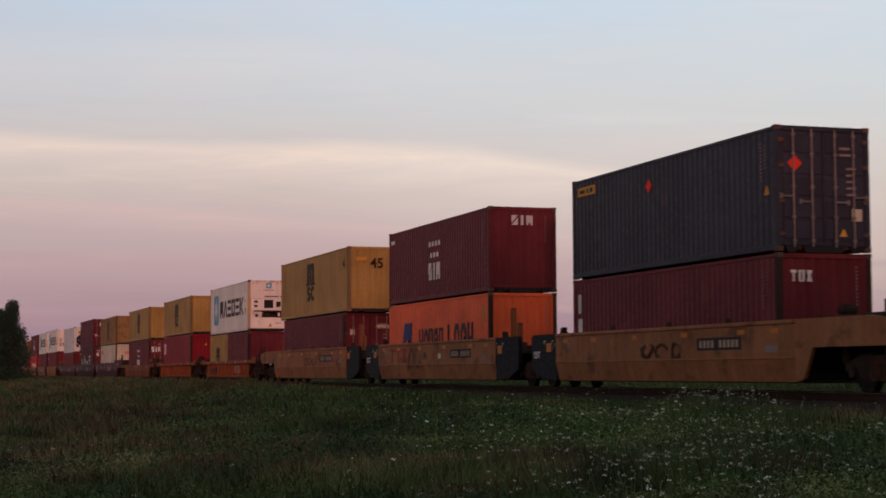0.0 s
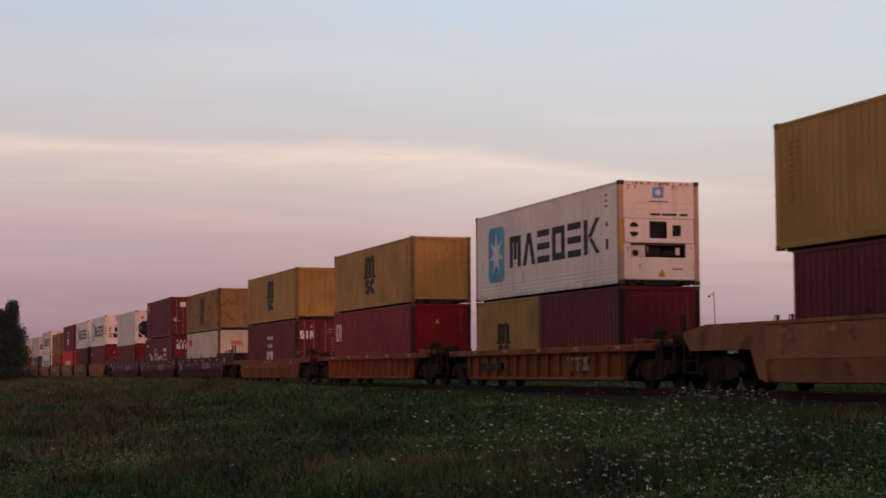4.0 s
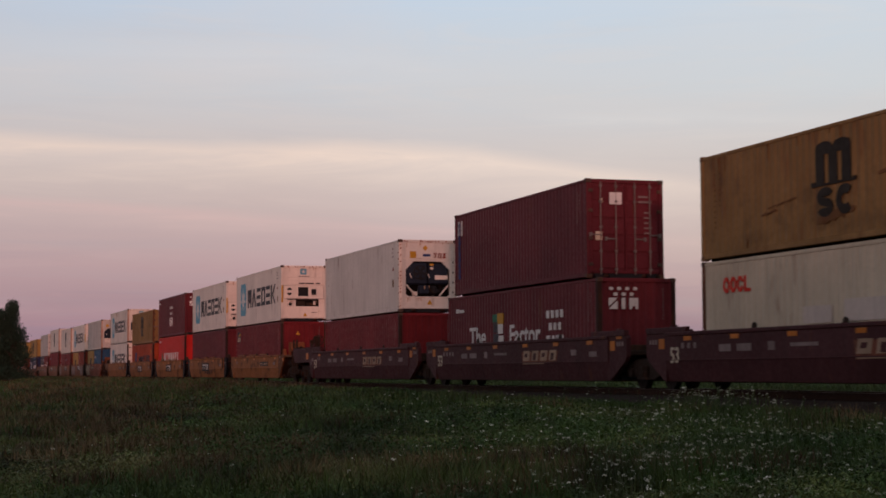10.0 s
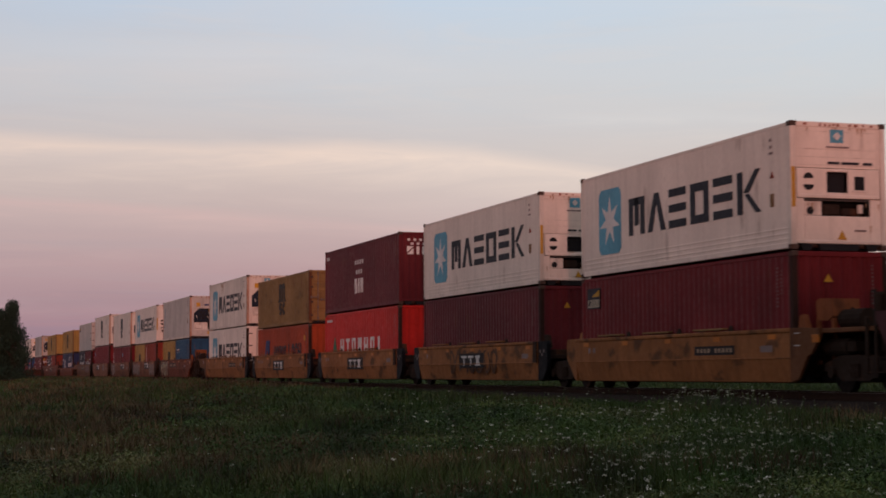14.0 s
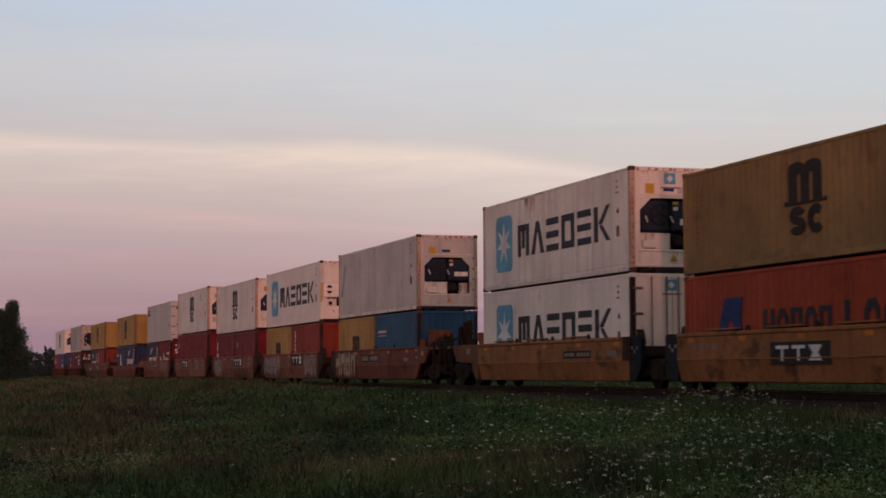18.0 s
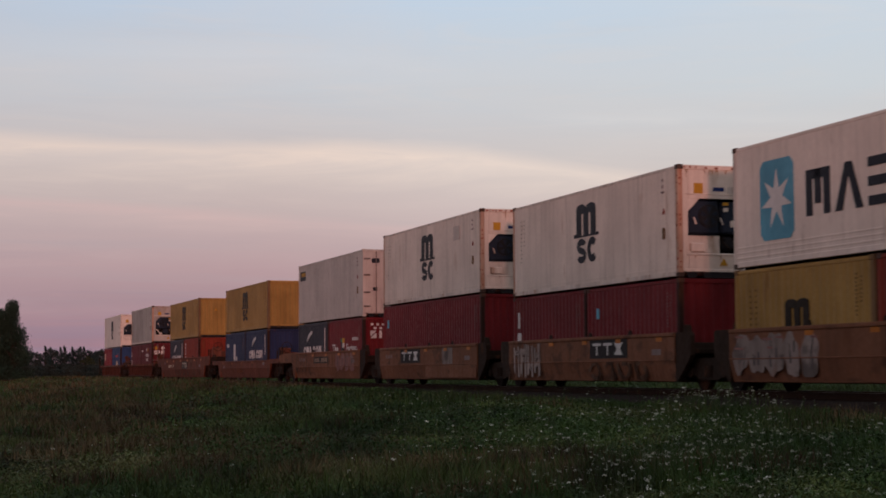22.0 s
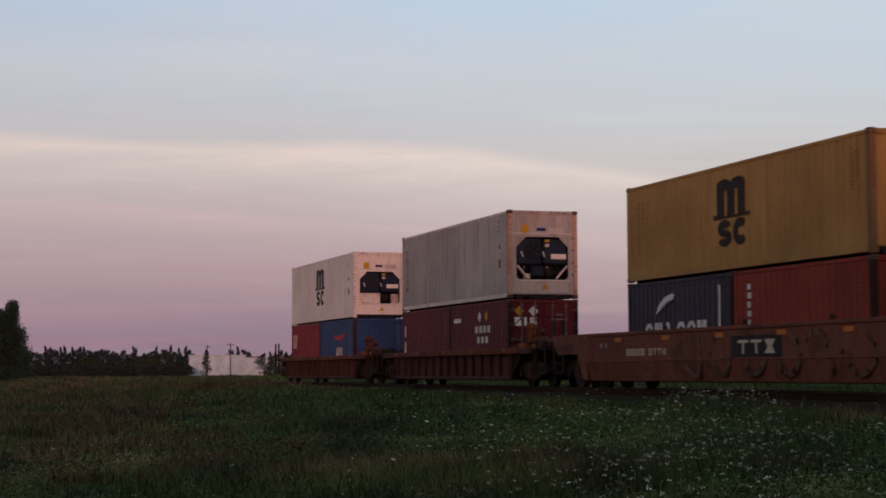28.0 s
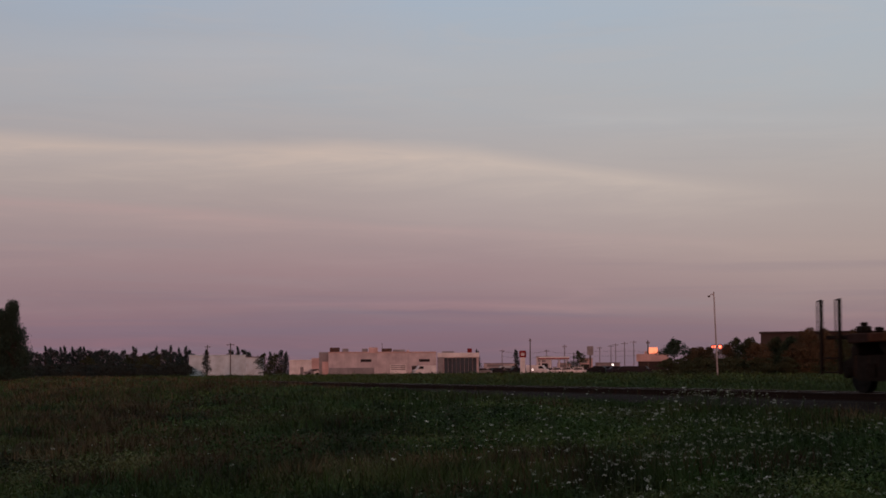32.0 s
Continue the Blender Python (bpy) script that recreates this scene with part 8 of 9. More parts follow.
def make_buildings():
    k = 1 / 2892.0
    # warehouse
    d = 400.0
    b = thing("warehouse", "long low pale blue-white metal warehouse with a flat roof", "building")
    b.matrix_basis = facing(-7.86, d)
    w = 49 * d * k
    h = 4.79
    block(b, "wall", -w, w, 0, 14, -0.6, h, WALL_PALE, "pale blue-white clad walls")
    block(b, "roof", -w - 0.15, w + 0.15, -0.15, 14.2, h, h + 0.22, WALL_PALE)
    a = block(b, "annex", w + 0.01, w + 32 * d * k, 0.5, 12, -0.6, h - 0.45, WALL_PALE, "pale side annex")
    block(b, "roof", w + 0.01, w + 32 * d * k + 0.1, 0.35, 12.2, h - 0.45, h - 0.25, WALL_GREY)
    for i in range(12):
        x = -w + 0.6 + i * (2 * w - 1.2) / 11
        block(b, "cladding_seam", x - 0.04, x + 0.04, -0.05, -0.005, -0.5, h - 0.05, WALL_PALE, "", 0.01)
    # small white store
    d = 380.0
    b = thing("store_shed", "small white flat-roofed shed with two roof levels", "building")
    b.matrix_basis = facing(-4.84, d)
    h = 3.44
    block(b, "wall", -27 * d * k, 12 * d * k, 0, 8, -0.6, h, WALL_WHITE)
    block(b, "wall", 12 * d * k + 0.01, 26 * d * k, 0.3, 8, -0.6, h + 0.5, WALL_PINK)
    block(b, "roof", -27 * d * k - 0.1, 12 * d * k, -0.1, 8.1, h, h + 0.15, WALL_WHITE)
    block(b, "door", -8 * d * k, -2 * d * k, -0.05, -0.005, -0.4, h * 0.55, WALL_GREY)
    # the long dealer's hall
    d = 350.0
    b = thing("dealership_hall", "long pale tan flat-roofed hall with dark windows and roof units", "building")
    b.matrix_basis = facing(-2.30, d)
    X = lambda px: (px - 668) * d * k
    Z = lambda py: 0.6 + d * k * (659 - py)
    block(b, "wall", X(581), X(772), 0, 22, -0.6, Z(625), WALL_TAN, "pale tan clad walls")
    block(b, "wing", X(570), X(581) - 0.01, 0.6, 22, -0.6, Z(640), WALL_PINK)
    block(b, "parapet", X(581) - 0.1, X(772), -0.12, 22.1, Z(625), Z(623), WALL_PINK)
    block(b, "side_wall", X(564), X(581) - 0.12, 2.5, 20, -0.6, Z(623), WALL_GREY)
    for x0, x1, z0, z1, m in ((583, 600, 622, 615, CASTING), (605, 616, 621, 617, WALL_GREY), (640, 650, 622, 617, WALL_GREY), (652, 668, 621, 615, WALL_PINK), (675, 693, 626, 617, CASTING), (695, 717, 622, 619, WALL_GREY), (720, 724, 624, 620, WALL_PINK)):
        block(b, "roof_unit", X(x0), X(x1), 3, 6, Z(623) - 0.02, Z(z1), m, "boxed roof unit")
    part("mast", Shape().tube((X(676), 4, Z(620)), (X(676), 4, Z(607)), 0.06, 6), POLE, b)
    for x0, x1 in ((638, 657), (741, 760)):
        wd = block(b, "window", X(x0), X(x1), -0.06, -0.005, Z(641), Z(636.5), PANE, "dark strip window")
        block(b, "frame", X(x0) - 0.06, X(x1) + 0.06, -0.09, -0.062, Z(636.5), Z(636.0), WALL_GREY, "", 0.01, wd)
    block(b, "base_band", X(582), X(662), -0.5, -0.01, -0.6, Z(651), WALL_GREY, "grey lean-to along the wall")
    dr = block(b, "loading_door", X(690), X(718), -0.07, -0.005, -0.5, Z(646), WALL_WHITE, "white loading door")
    for i in range(3):
        block(b, "door_slat", X(691), X(717), -0.11, -0.072, Z(655 - 3.2 * i), Z(653.6 - 3.2 * i), WALL_DARK, "", 0.01, dr)
    block(b, "door", X(728), X(738), -0.07, -0.005, -0.5, Z(648), WALL_DARK)
    # glass-fronted showroom
    b = thing("showroom", "glass-fronted showroom with a pale fascia and a red roof sign", "building")
    b.matrix_basis = facing(0.50, d)
    X = lambda px: (px - 809) * d * k
    block(b, "wall", X(773), X(846), 1.0, 16, -0.6, Z(626), WALL_TAN)
    block(b, "fascia", X(773), X(847), 0.2, 1.0, Z(633), Z(625), WALL_WHITE, "pale fascia band")
    block(b, "side_wall", X(773), X(784), 0.3, 0.99, -0.6, Z(633) - 0.01, WALL_GREY)
    for i in range(8):
        x = 785 + i * 7.2
        pn = block(b, "pane", X(x), X(x + 6.6), 0.6, 0.66, -0.3, Z(634), PANE_TEAL, "tall blue-green pane", 0.01)
    block(b, "roof_sign", X(826), X(834), 0.5, 1.2, Z(625), Z(617.5), RED, "red box sign")
    block(b, "roof_unit", X(781), X(803), 4, 6, Z(625), Z(622), WALL_GREY)
    # low shops beyond, with warm light on their fronts
    d = 420.0
    for x0, x1, top, m, lab in ((1024, 1047, 637, WALL_PINK, "low pinkish shop front"), (985, 1010, 645, WALL_PINK, "low brown shop front"), (1052, 1095, 645, WALL_GREY, "low grey shop"), (948, 975, 634, WALL_TAN, "filling station canopy building"), (855, 912, 645, WALL_TAN, "low tan shop")):
        b = thing("shop", lab + " with a flat roof and wide window", "building", "far shops")
        b.matrix_basis = facing(math.degrees(math.atan((x0 + x1 - 1568) / 5784)), d)
        hw = (x1 - x0) / 2 * d * k
        h = 0.6 + d * k * (659 - top)
        block(b, "wall", -hw, hw, 0, 8, -0.6, h, m)
        block(b, "roof", -hw - 0.15, hw + 0.15, -0.3, 8.1, h, h + 0.18, WALL_GREY)
        block(b, "window", -hw * 0.7, hw * 0.5, -0.05, -0.005, 0.5, h * 0.62, PANE)
        block(b, "sign_band", -hw * 0.8, hw * 0.2, -0.08, -0.005, h * 0.70, h * 0.92, WALL_GREY)
    d = 300.0
    b = thing("restaurant", "low restaurant with a lit orange roof sign", "building")
    b.matrix_basis = facing(7.25, d)
    X = lambda px: (px - 1152) * d * k
    Z = lambda py: 0.6 + d * k * (657 - py)
    block(b, "wall", X(1128), X(1178), 0, 9, -0.6, Z(640), WALL_DARK)
    block(b, "parapet", X(1125), X(1181), -0.4, 9.2, Z(640), Z(627), WALL_PINK, "pinkish parapet")
    block(b, "roof_sign", X(1139), X(1166), 1, 2, Z(627), Z(622), WALL_PINK)
    block(b, "lit_sign", X(1147), X(1162), 0.8, 0.99, Z(626), Z(615.5), glow("lit_orange_sign", (1.0, 0.34, 0.17), 1.25), "lit orange sign")
    # filling station canopy
    d = 372.0
    b = thing("station_canopy", "white filling station canopy on four posts", "canopy")
    b.matrix_basis = facing(3.84, d)
    X = lambda px: (px - 978) * d * k
    Z = lambda py: 0.6 + d * k * (659 - py)
    block(b, "roof", X(952), X(1006), 0, 6, Z(638), Z(633), WALL_WHITE, "white canopy roof")
    block(b, "fascia", X(952), X(1006), -0.08, -0.005, Z(637.4), Z(635.4), RED, "dull red fascia stripe")
    for px in (956, 972, 988, 1002):
        part("post", Shape().tube((X(px), 1.2, -0.6), (X(px), 1.2, Z(638)), 0.16, 8), WALL_WHITE, b)
    for px in (963, 980, 995):
        block(b, "fuel_pump", X(px) - 0.35, X(px) + 0.35, 1.5, 2.2, -0.5, 1.7, WALL_GREY, "grey fuel pump")
    # dark hall behind the bushes
    d = 215.0
    b = thing("farm_hall", "long dark flat-roofed hall behind bushes", "building")
    b.matrix_basis = facing(13.46, d)
    hw = 126 * d * k
    h = 0.6 + d * k * (653 - 588)
    block(b, "wall", -hw, hw, 0, 12, -0.6, h, WALL_DARK, "dark brown clad wall")
    block(b, "roof", -hw - 0.2, hw + 0.2, -0.3, 12.3, h, h + 0.25, WALL_DARK)
    # signs
    d = 340.0
    s = thing("pylon_sign", "white pylon sign with a red top panel", "sign")
    s.matrix_basis = facing(2.77, d)
    q = d * k
    block(s, "column", -4.5 * q, 4.5 * q, 0, 0.5, -0.6, 0.6 + (659 - 634) * q, WALL_WHITE)
    block(s, "panel", -6 * q, 6 * q, -0.1, 0.6, 0.6 + (659 - 634) * q, 0.6 + (659 - 622) * q, RED, "red panel")
    block(s, "panel_mark", -3 * q, 3 * q, -0.13, -0.102, 0.6 + 28 * q, 0.6 + 33 * q, INK_WHITE, "", 0.01)
    s = thing("billboard", "tall brownish billboard on a single post", "sign")
    s.matrix_basis = facing(5.12, 400.0)
    q = 400 * k
    block(s, "panel", -5.5 * q, 5.5 * q, 0, 0.4, 0.6 + 28 * q, 0.6 + 44 * q, WALL_GREY, "faded panel")
    part("post", Shape().tube((0, 0.3, -0.6), (0, 0.3, 0.6 + 28 * q), 0.2, 8), POLE, s)


make_buildings()


def pole(az, d, h, arm, r, label):
    p = thing("utility_pole", label, "pole", "poles in the distance")
    x, y = spot(az, d)
    p.matrix_basis = facing(az, d)
    pm = POLE_HAZE if d > 410 else POLE
    part("post", Shape().tube((0, 0, -0.5), (0, 0, h), r, 8, r * 0.7), pm, p)
    if arm:
        part("crossarm", Shape().box(-arm, arm, -0.06, 0.06, h - 0.55, h - 0.40, 0.02), pm, p)
        for x in (-0.85 * arm, 0.0, 0.85 * arm):
            part("insulator", Shape().tube((x, 0, h - 0.4), (x, 0, h - 0.2), 0.06, 6), POLE_PALE, p)


def make_poles():
    for px, d, top, arm in ((-7.41, 380, 7.6, 0.9), (-8.20, 400, 7.4, 0.7), (-6.47, 420, 5.0, 0.8), (3.03, 330, 7.2, 0.25), (4.55, 400, 5.2, 0.0), (4.23, 420, 7.4, 0.6),
                            (5.45, 520, 8.4, 0.8), (5.84, 520, 9.0, 0.9), (6.00, 520, 9.4, 0.9), (6.31, 520, 9.8, 1.0), (6.63, 520, 10.2, 1.0), (7.12, 300, 6.2, 0.35)):
        pole(px, d, top, arm, 0.14, "dark utility pole standing beyond the track")
    # two wires of the power line, sagging from pole to pole
    wire = thing("power_line", "two thin dark wires strung between far poles", "wires")
    ends = [spot(az, 520.0) for az in (2.05, 3.6, 5.45, 5.84, 6.31, 6.63, 8.4)]
    for k in (0, 1):
        sag = Shape()
        for (ax, ay), (bx, by) in zip(ends, ends[1:]):
            span = math.hypot(bx - ax, by - ay)
            pts = [(ax + (bx - ax) * f, ay + (by - ay) * f, 6.9 - 1.5 * k - 0.045 * span * 4 * f * (1 - f)) for f in (0.0, 0.2, 0.4, 0.6, 0.8, 1.0)]
            sag.bent(pts, 0.035, 4)
        part("wire", sag, POLE_HAZE, wire)
    for az in (2.05, 3.6, 8.4):
        pole(az, 520.0, 7.6, 0.8, 0.14, "utility pole paled for haze, carrying two wires")
    # level crossing signal with a lamp arm
    d = 160.0
    p = thing("crossing_signal", "tall pale pole with a lamp arm and lit red crossing lights", "signal")
    p.matrix_basis = facing(9.50, d)
    k = d / 2892.0
    top = 0.62 + (658 - 520) * k
    part("post", Shape().tube((0, 0, -0.6), (-5.0 * k, 0, top), 0.085, 10, 0.06), POLE_PALE, p, "slightly leaning pale post")
    part("lamp_arm", Shape().bent([(-5.0 * k, 0, top - 0.35), (-8 * k, 0, top - 0.22), (-13.5 * k, 0, top - 0.40)], 0.04), POLE_PALE, p)
    part("lamp_head", Shape().box(-15.5 * k, -11 * k, -0.15, 0.15, top - 0.52, top - 0.36, 0.05), POLE, p, "dark lamp head")
    red = glow("lit_red_signal", (1.0, 0.13, 0.07), 6.0)
    zl = 0.62 + (656 - 614) * k
    part("signal_bar", Shape().box(-11 * k, 7 * k, -0.05, 0.05, zl - 0.06, zl + 0.06, 0.02), POLE, p)
    for x, r in ((-8.5 * k, 0.08), (-4.0 * k, 0.10), (4.6 * k, 0.16)):
        part("signal_hood", Shape().tube((x, -0.02, zl), (x, 0.12, zl), r + 0.10, 14), DARK, p)
        part("signal_light", Shape().tube((x, -0.06, zl), (x, -0.021, zl), r, 14), red, p, "lit red lamp")
    # small lit lamps by the filling station
    for px, d, z, r in ((5.90, 330, 1.9, 0.22), (3.11, 340, 1.0, 0.16)):
        f = thing("flood_lamp", "small white flood lamp on a short post", "lamp", "flood lamps")
        f.matrix_basis = facing(px, d)
        part("post", Shape().tube((0, 0.1, -0.6), (0, 0.1, z), 0.05, 6), POLE, f)
        part("head", Shape().tube((0, -0.05, z), (0, 0.1, z), r, 10), glow("lit_white_lamp", (1.0, 0.86, 0.8), 2.5), f, "lit head")


make_poles()


def vehicle(mat, label, van=False):
    v = thing("parked_car", label, "car", "parked vehicles by the shops")
    body = Shape()
    if van:
        body.prism([(-2.3, 0.35), (2.3, 0.35), (2.3, 1.0), (1.7, 1.15), (1.2, 1.9), (-2.3, 1.95)], -0.9, 0.9)
    else:
        body.prism([(-2.15, 0.35), (2.15, 0.35), (2.15, 0.75), (1.2, 0.88), (0.6, 1.38), (-0.9, 1.42), (-1.5, 0.95), (-2.15, 0.9)], -0.85, 0.85)
    part("body", body, mat, v)
    win = Shape().prism([(0.95, 0.95), (0.5, 1.3), (-0.8, 1.34), (-1.25, 0.98)], -0.87, 0.87) if not van else Shape().prism([(1.55, 1.2), (1.15, 1.75), (0.4, 1.75), (0.4, 1.2)], -0.92, 0.92)
    part("window", win, PANE, v)
    for x in (-1.35, 1.35):
        for y in (-0.8, 0.8):
            part("wheel", Shape().tube((x, y - 0.1, 0.32), (x, y + 0.1, 0.32), 0.32, 14), DARK, v)
    return v


def make_vehicles():
    kinds = [vehicle(WALL_WHITE, "white parked car by the shops"), vehicle(DARK, "black parked car by the shops"), vehicle(MAROON, "dark red parked car by the shops"),
             vehicle(WALL_GREY, "grey parked car by the shops"), vehicle(WALL_WHITE, "white parked delivery van by the hall", True), vehicle(NAVY, "dark blue parked car by the shops")]
    r = random.Random(8)
    used = set()
    spots = [(-0.67, 336, 4, 0.4), (-4.51, 370, 3, 0.3), (-4.17, 365, 0, 0.3)]
    for px in range(852, 1024, 7):
        spots.append((math.degrees(math.atan((px - 784) / 2892)), r.uniform(345, 395), r.choice((0, 0, 0, 3, 1, 4)), r.uniform(0.2, 0.7)))
    for px in (1060, 1071, 1080, 1092, 1104, 1116, 1128, 1135):
        spots.append((math.degrees(math.atan((px - 784) / 2892)), r.uniform(270, 290), r.choice((1, 1, 3, 5, 0)), 0.3))
    for az, d, k, up in spots:
        x, y = spot(az, d)
        m = pose(x, y, ground_z(x, y) + 0.02, 0, 0, r.choice((0, 180)) + r.uniform(-25, 25))
        if k in used:
            copy_thing(kinds[k], m)
        else:
            kinds[k].matrix_basis = m
            used.add(k)
    for k, v in enumerate(kinds):
        if k not in used:
            x, y = spot(5.0 + k * 0.1, 380)
            v.matrix_basis = pose(x, y, ground_z(x, y))


make_vehicles()

# ---------------------------------------------------------------- grass and flowers


def grass_material(name, cols, rough=0.75, spread=1.0):
    m = bpy.data.materials.new(name)
    m.use_nodes = True
    nt = m.node_tree
    n, l = nt.nodes.new, nt.links.new
    bsdf = nt.nodes["Principled BSDF"]
    geo, tc, no = n("ShaderNodeNewGeometry"), n("ShaderNodeTexCoord"), n("ShaderNodeTexNoise")
    no.inputs["Scale"].default_value, no.inputs["Detail"].default_value = 0.36, 3.0
    l(tc.outputs["Object"], no.inputs["Vector"])
    ad = n("ShaderNodeMath")
    ad.operation = "MULTIPLY_ADD"
    ad.inputs[1].default_value = 0.30
    l(geo.outputs["Random Per Island"], ad.inputs[0])
    mr = n("ShaderNodeMapRange")
    mr.inputs[1].default_value, mr.inputs[2].default_value, mr.inputs[4].default_value = 0.38, 0.62, 0.74
    l(no.outputs["Fac"], mr.inputs[0])
    l(mr.outputs[0], ad.inputs[2])
    ramp = n("ShaderNodeValToRGB")
    cr = ramp.color_ramp
    cr.elements[0].position, cr.elements[0].color = 0.0, (*cols[0], 1)
    cr.elements[1].position, cr.elements[1].color = 1.0, (*cols[-1], 1)
    for i, c in enumerate(cols[1:-1]):
        cr.elements.new((i + 1) / (len(cols) - 1)).color = (*c, 1)
    l(ad.outputs[0], ramp.inputs[0])
    # random lighter and darker patches; dark ones also stand for shade between hummocks
    patch, pr = n("ShaderNodeTexNoise"), n("ShaderNodeMapRange")
    patch.inputs["Scale"].default_value, patch.inputs["Detail"].default_value = 0.85, 4.0
    l(tc.outputs["Object"], patch.inputs["Vector"])
    pr.inputs[1].default_value, pr.inputs[2].default_value, pr.inputs[3].default_value, pr.inputs[4].default_value = 0.34, 0.66, 0.42, 1.6
    l(patch.outputs["Fac"], pr.inputs[0])
    tint = n("ShaderNodeMix")
    tint.data_type, tint.blend_type = "RGBA", "MULTIPLY"
    tint.inputs[0].default_value = spread
    l(ramp.outputs[0], tint.inputs[6])
    l(pr.outputs[0], tint.inputs[7])
    l(tint.outputs[2], bsdf.inputs["Base Color"])
    bsdf.inputs["Roughness"].default_value = rough
    bsdf.inputs["Specular IOR Level"].default_value = 0.25
    return m


GRASS = grass_material("meadow_grass", [(0.0115, 0.0272, 0.0054), (0.0246, 0.0526, 0.0101), (0.0409, 0.0708, 0.0156), (0.0502, 0.0697, 0.0187), (0.0608, 0.0580, 0.0234)])
DRY = grass_material("dry_brown_grass", [(0.0357, 0.0239, 0.0114), (0.0630, 0.0423, 0.0211), (0.0924, 0.0644, 0.0317), (0.1208, 0.0902, 0.0458)])
GREEN_GRASS = grass_material("fresh_verge_grass", [(0.0148, 0.0333, 0.0059), (0.0259, 0.0518, 0.0104), (0.0407, 0.0651, 0.0148), (0.0518, 0.0592, 0.0163)])
WEED = grass_material("pale_weed_leaf", [(0.0096, 0.0278, 0.0056), (0.0207, 0.0522, 0.0100), (0.0399, 0.0791, 0.0169), (0.0925, 0.1177, 0.0324)])
DRY_WEED = grass_material("withered_weed_leaf", [(0.0293, 0.0187, 0.0092), (0.0508, 0.0323, 0.0153), (0.0723, 0.0442, 0.0214), (0.0586, 0.0510, 0.0214)])
PALE_WEED = grass_material("pale_flowering_weed", [(0.0211, 0.0360, 0.0099), (0.0465, 0.0651, 0.0186), (0.0837, 0.0961, 0.0341), (0.1364, 0.1364, 0.0558)])
PETAL = grass_material("white_flower_petal", [(0.26, 0.30, 0.20), (0.44, 0.46, 0.38), (0.72, 0.72, 0.64)], spread=0.3)


def stuff_mesh(name, verts, quads, tris, mat, label, category):
    me = bpy.data.meshes.new(name)
    nv, nq, nt = len(verts), len(quads), len(tris)
    me.vertices.add(nv)
    me.vertices.foreach_set("co", verts.astype(np.float32).ravel())
    loops = np.concatenate([quads.ravel(), tris.ravel()]).astype(np.int32)
    me.loops.add(len(loops))
    me.loops.foreach_set("vertex_index", loops)
    me.polygons.add(nq + nt)
    start = np.concatenate([np.arange(nq) * 4, nq * 4 + np.arange(nt) * 3]).astype(np.int32)
    me.polygons.foreach_set("loop_start", start)
    me.update(calc_edges=True)
    me.materials.append(mat)
    return tagged(new(name, me), label, category, "", "stuff")


def blades(g, px, py, pz, per, tall, wide, spread):
    """Bent two-piece blades round each tuft."""
    n = len(px) * per
    a = g.uniform(0, 2 * np.pi, n)
    rr = np.repeat(spread, per) * np.sqrt(g.random(n))
    b = g.uniform(0, 2 * np.pi, n)
    x, y, z = np.repeat(px, per) + rr * np.cos(b), np.repeat(py, per) + rr * np.sin(b), np.repeat(pz, per)
    h = np.repeat(tall, per) * g.uniform(0.45, 1.0, n)
    w = np.repeat(wide, per) * g.uniform(0.7, 1.3, n)
    lean = h * g.uniform(0.1, 0.95, n)
    ca, sa = np.cos(a), np.sin(a)
    v = np.empty((n, 5, 3))
    for i, (s, up, off) in enumerate(((-1, 0, 0), (1, 0, 0), (1, 0.55, 0.3), (-1, 0.55, 0.3))):
        k = w * s * (1.0 if up == 0 else 0.75)
        v[:, i] = np.stack([x - sa * k + ca * lean * off, y + ca * k + sa * lean * off, z - 0.03 * (up == 0) + h * up], 1)
    v[:, 4] = np.stack([x + ca * lean, y + sa * lean, z + h], 1)
    i0 = np.arange(n)[:, None] * 5
    return v.reshape(-1, 3), i0 + np.array([[0, 1, 2, 3]]), i0 + np.array([[3, 2, 4]])


def scatter(g, n, r0, r1, az0, az1):
    r = np.exp(g.uniform(math.log(r0), math.log(r1), n))
    az = np.radians(g.uniform(az0, az1, n))
    x, y = r * np.sin(az), r * np.cos(az)
    w = x * OVER.x + y * OVER.y
    a = x * AWAY.x + y * AWAY.y
    return x, y, r, az, a, w


def mounds(g, x, y, z, rad, high, per, size):
    """Leaves lying over low domes, one dome a plant."""
    n = len(x) * per
    turn, up = g.uniform(0, 2 * np.pi, n), g.uniform(0.02, 1.0, n)
    ring, k = np.sqrt(1.0 - up * up), g.uniform(0.62, 1.08, n)
    ca, sa = np.cos(turn), np.sin(turn)
    R, H = np.repeat(rad, per), np.repeat(high, per)
    c = np.stack([np.repeat(x, per) + R * ring * k * ca, np.repeat(y, per) + R * ring * k * sa, np.repeat(z, per) + H * up * k], 1)
    nrm = np.stack([ca * ring, sa * ring, 0.9 * up + 0.35], 1) + g.normal(0, 0.38, (n, 3))
    nrm /= np.linalg.norm(nrm, axis=1)[:, None]
    u = np.cross(nrm, g.normal(size=(n, 3)))
    u /= np.linalg.norm(u, axis=1)[:, None]
    v = np.cross(nrm, u)
    s = (np.repeat(size, per) * g.uniform(0.5, 1.5, n))[:, None]
    q = np.stack([c - u * s, c - v * s * 0.42, c + u * s, c + v * s * 0.42], 1).reshape(-1, 3)
    return q, np.arange(n)[:, None] * 4 + np.array([[0, 1, 2, 3]])


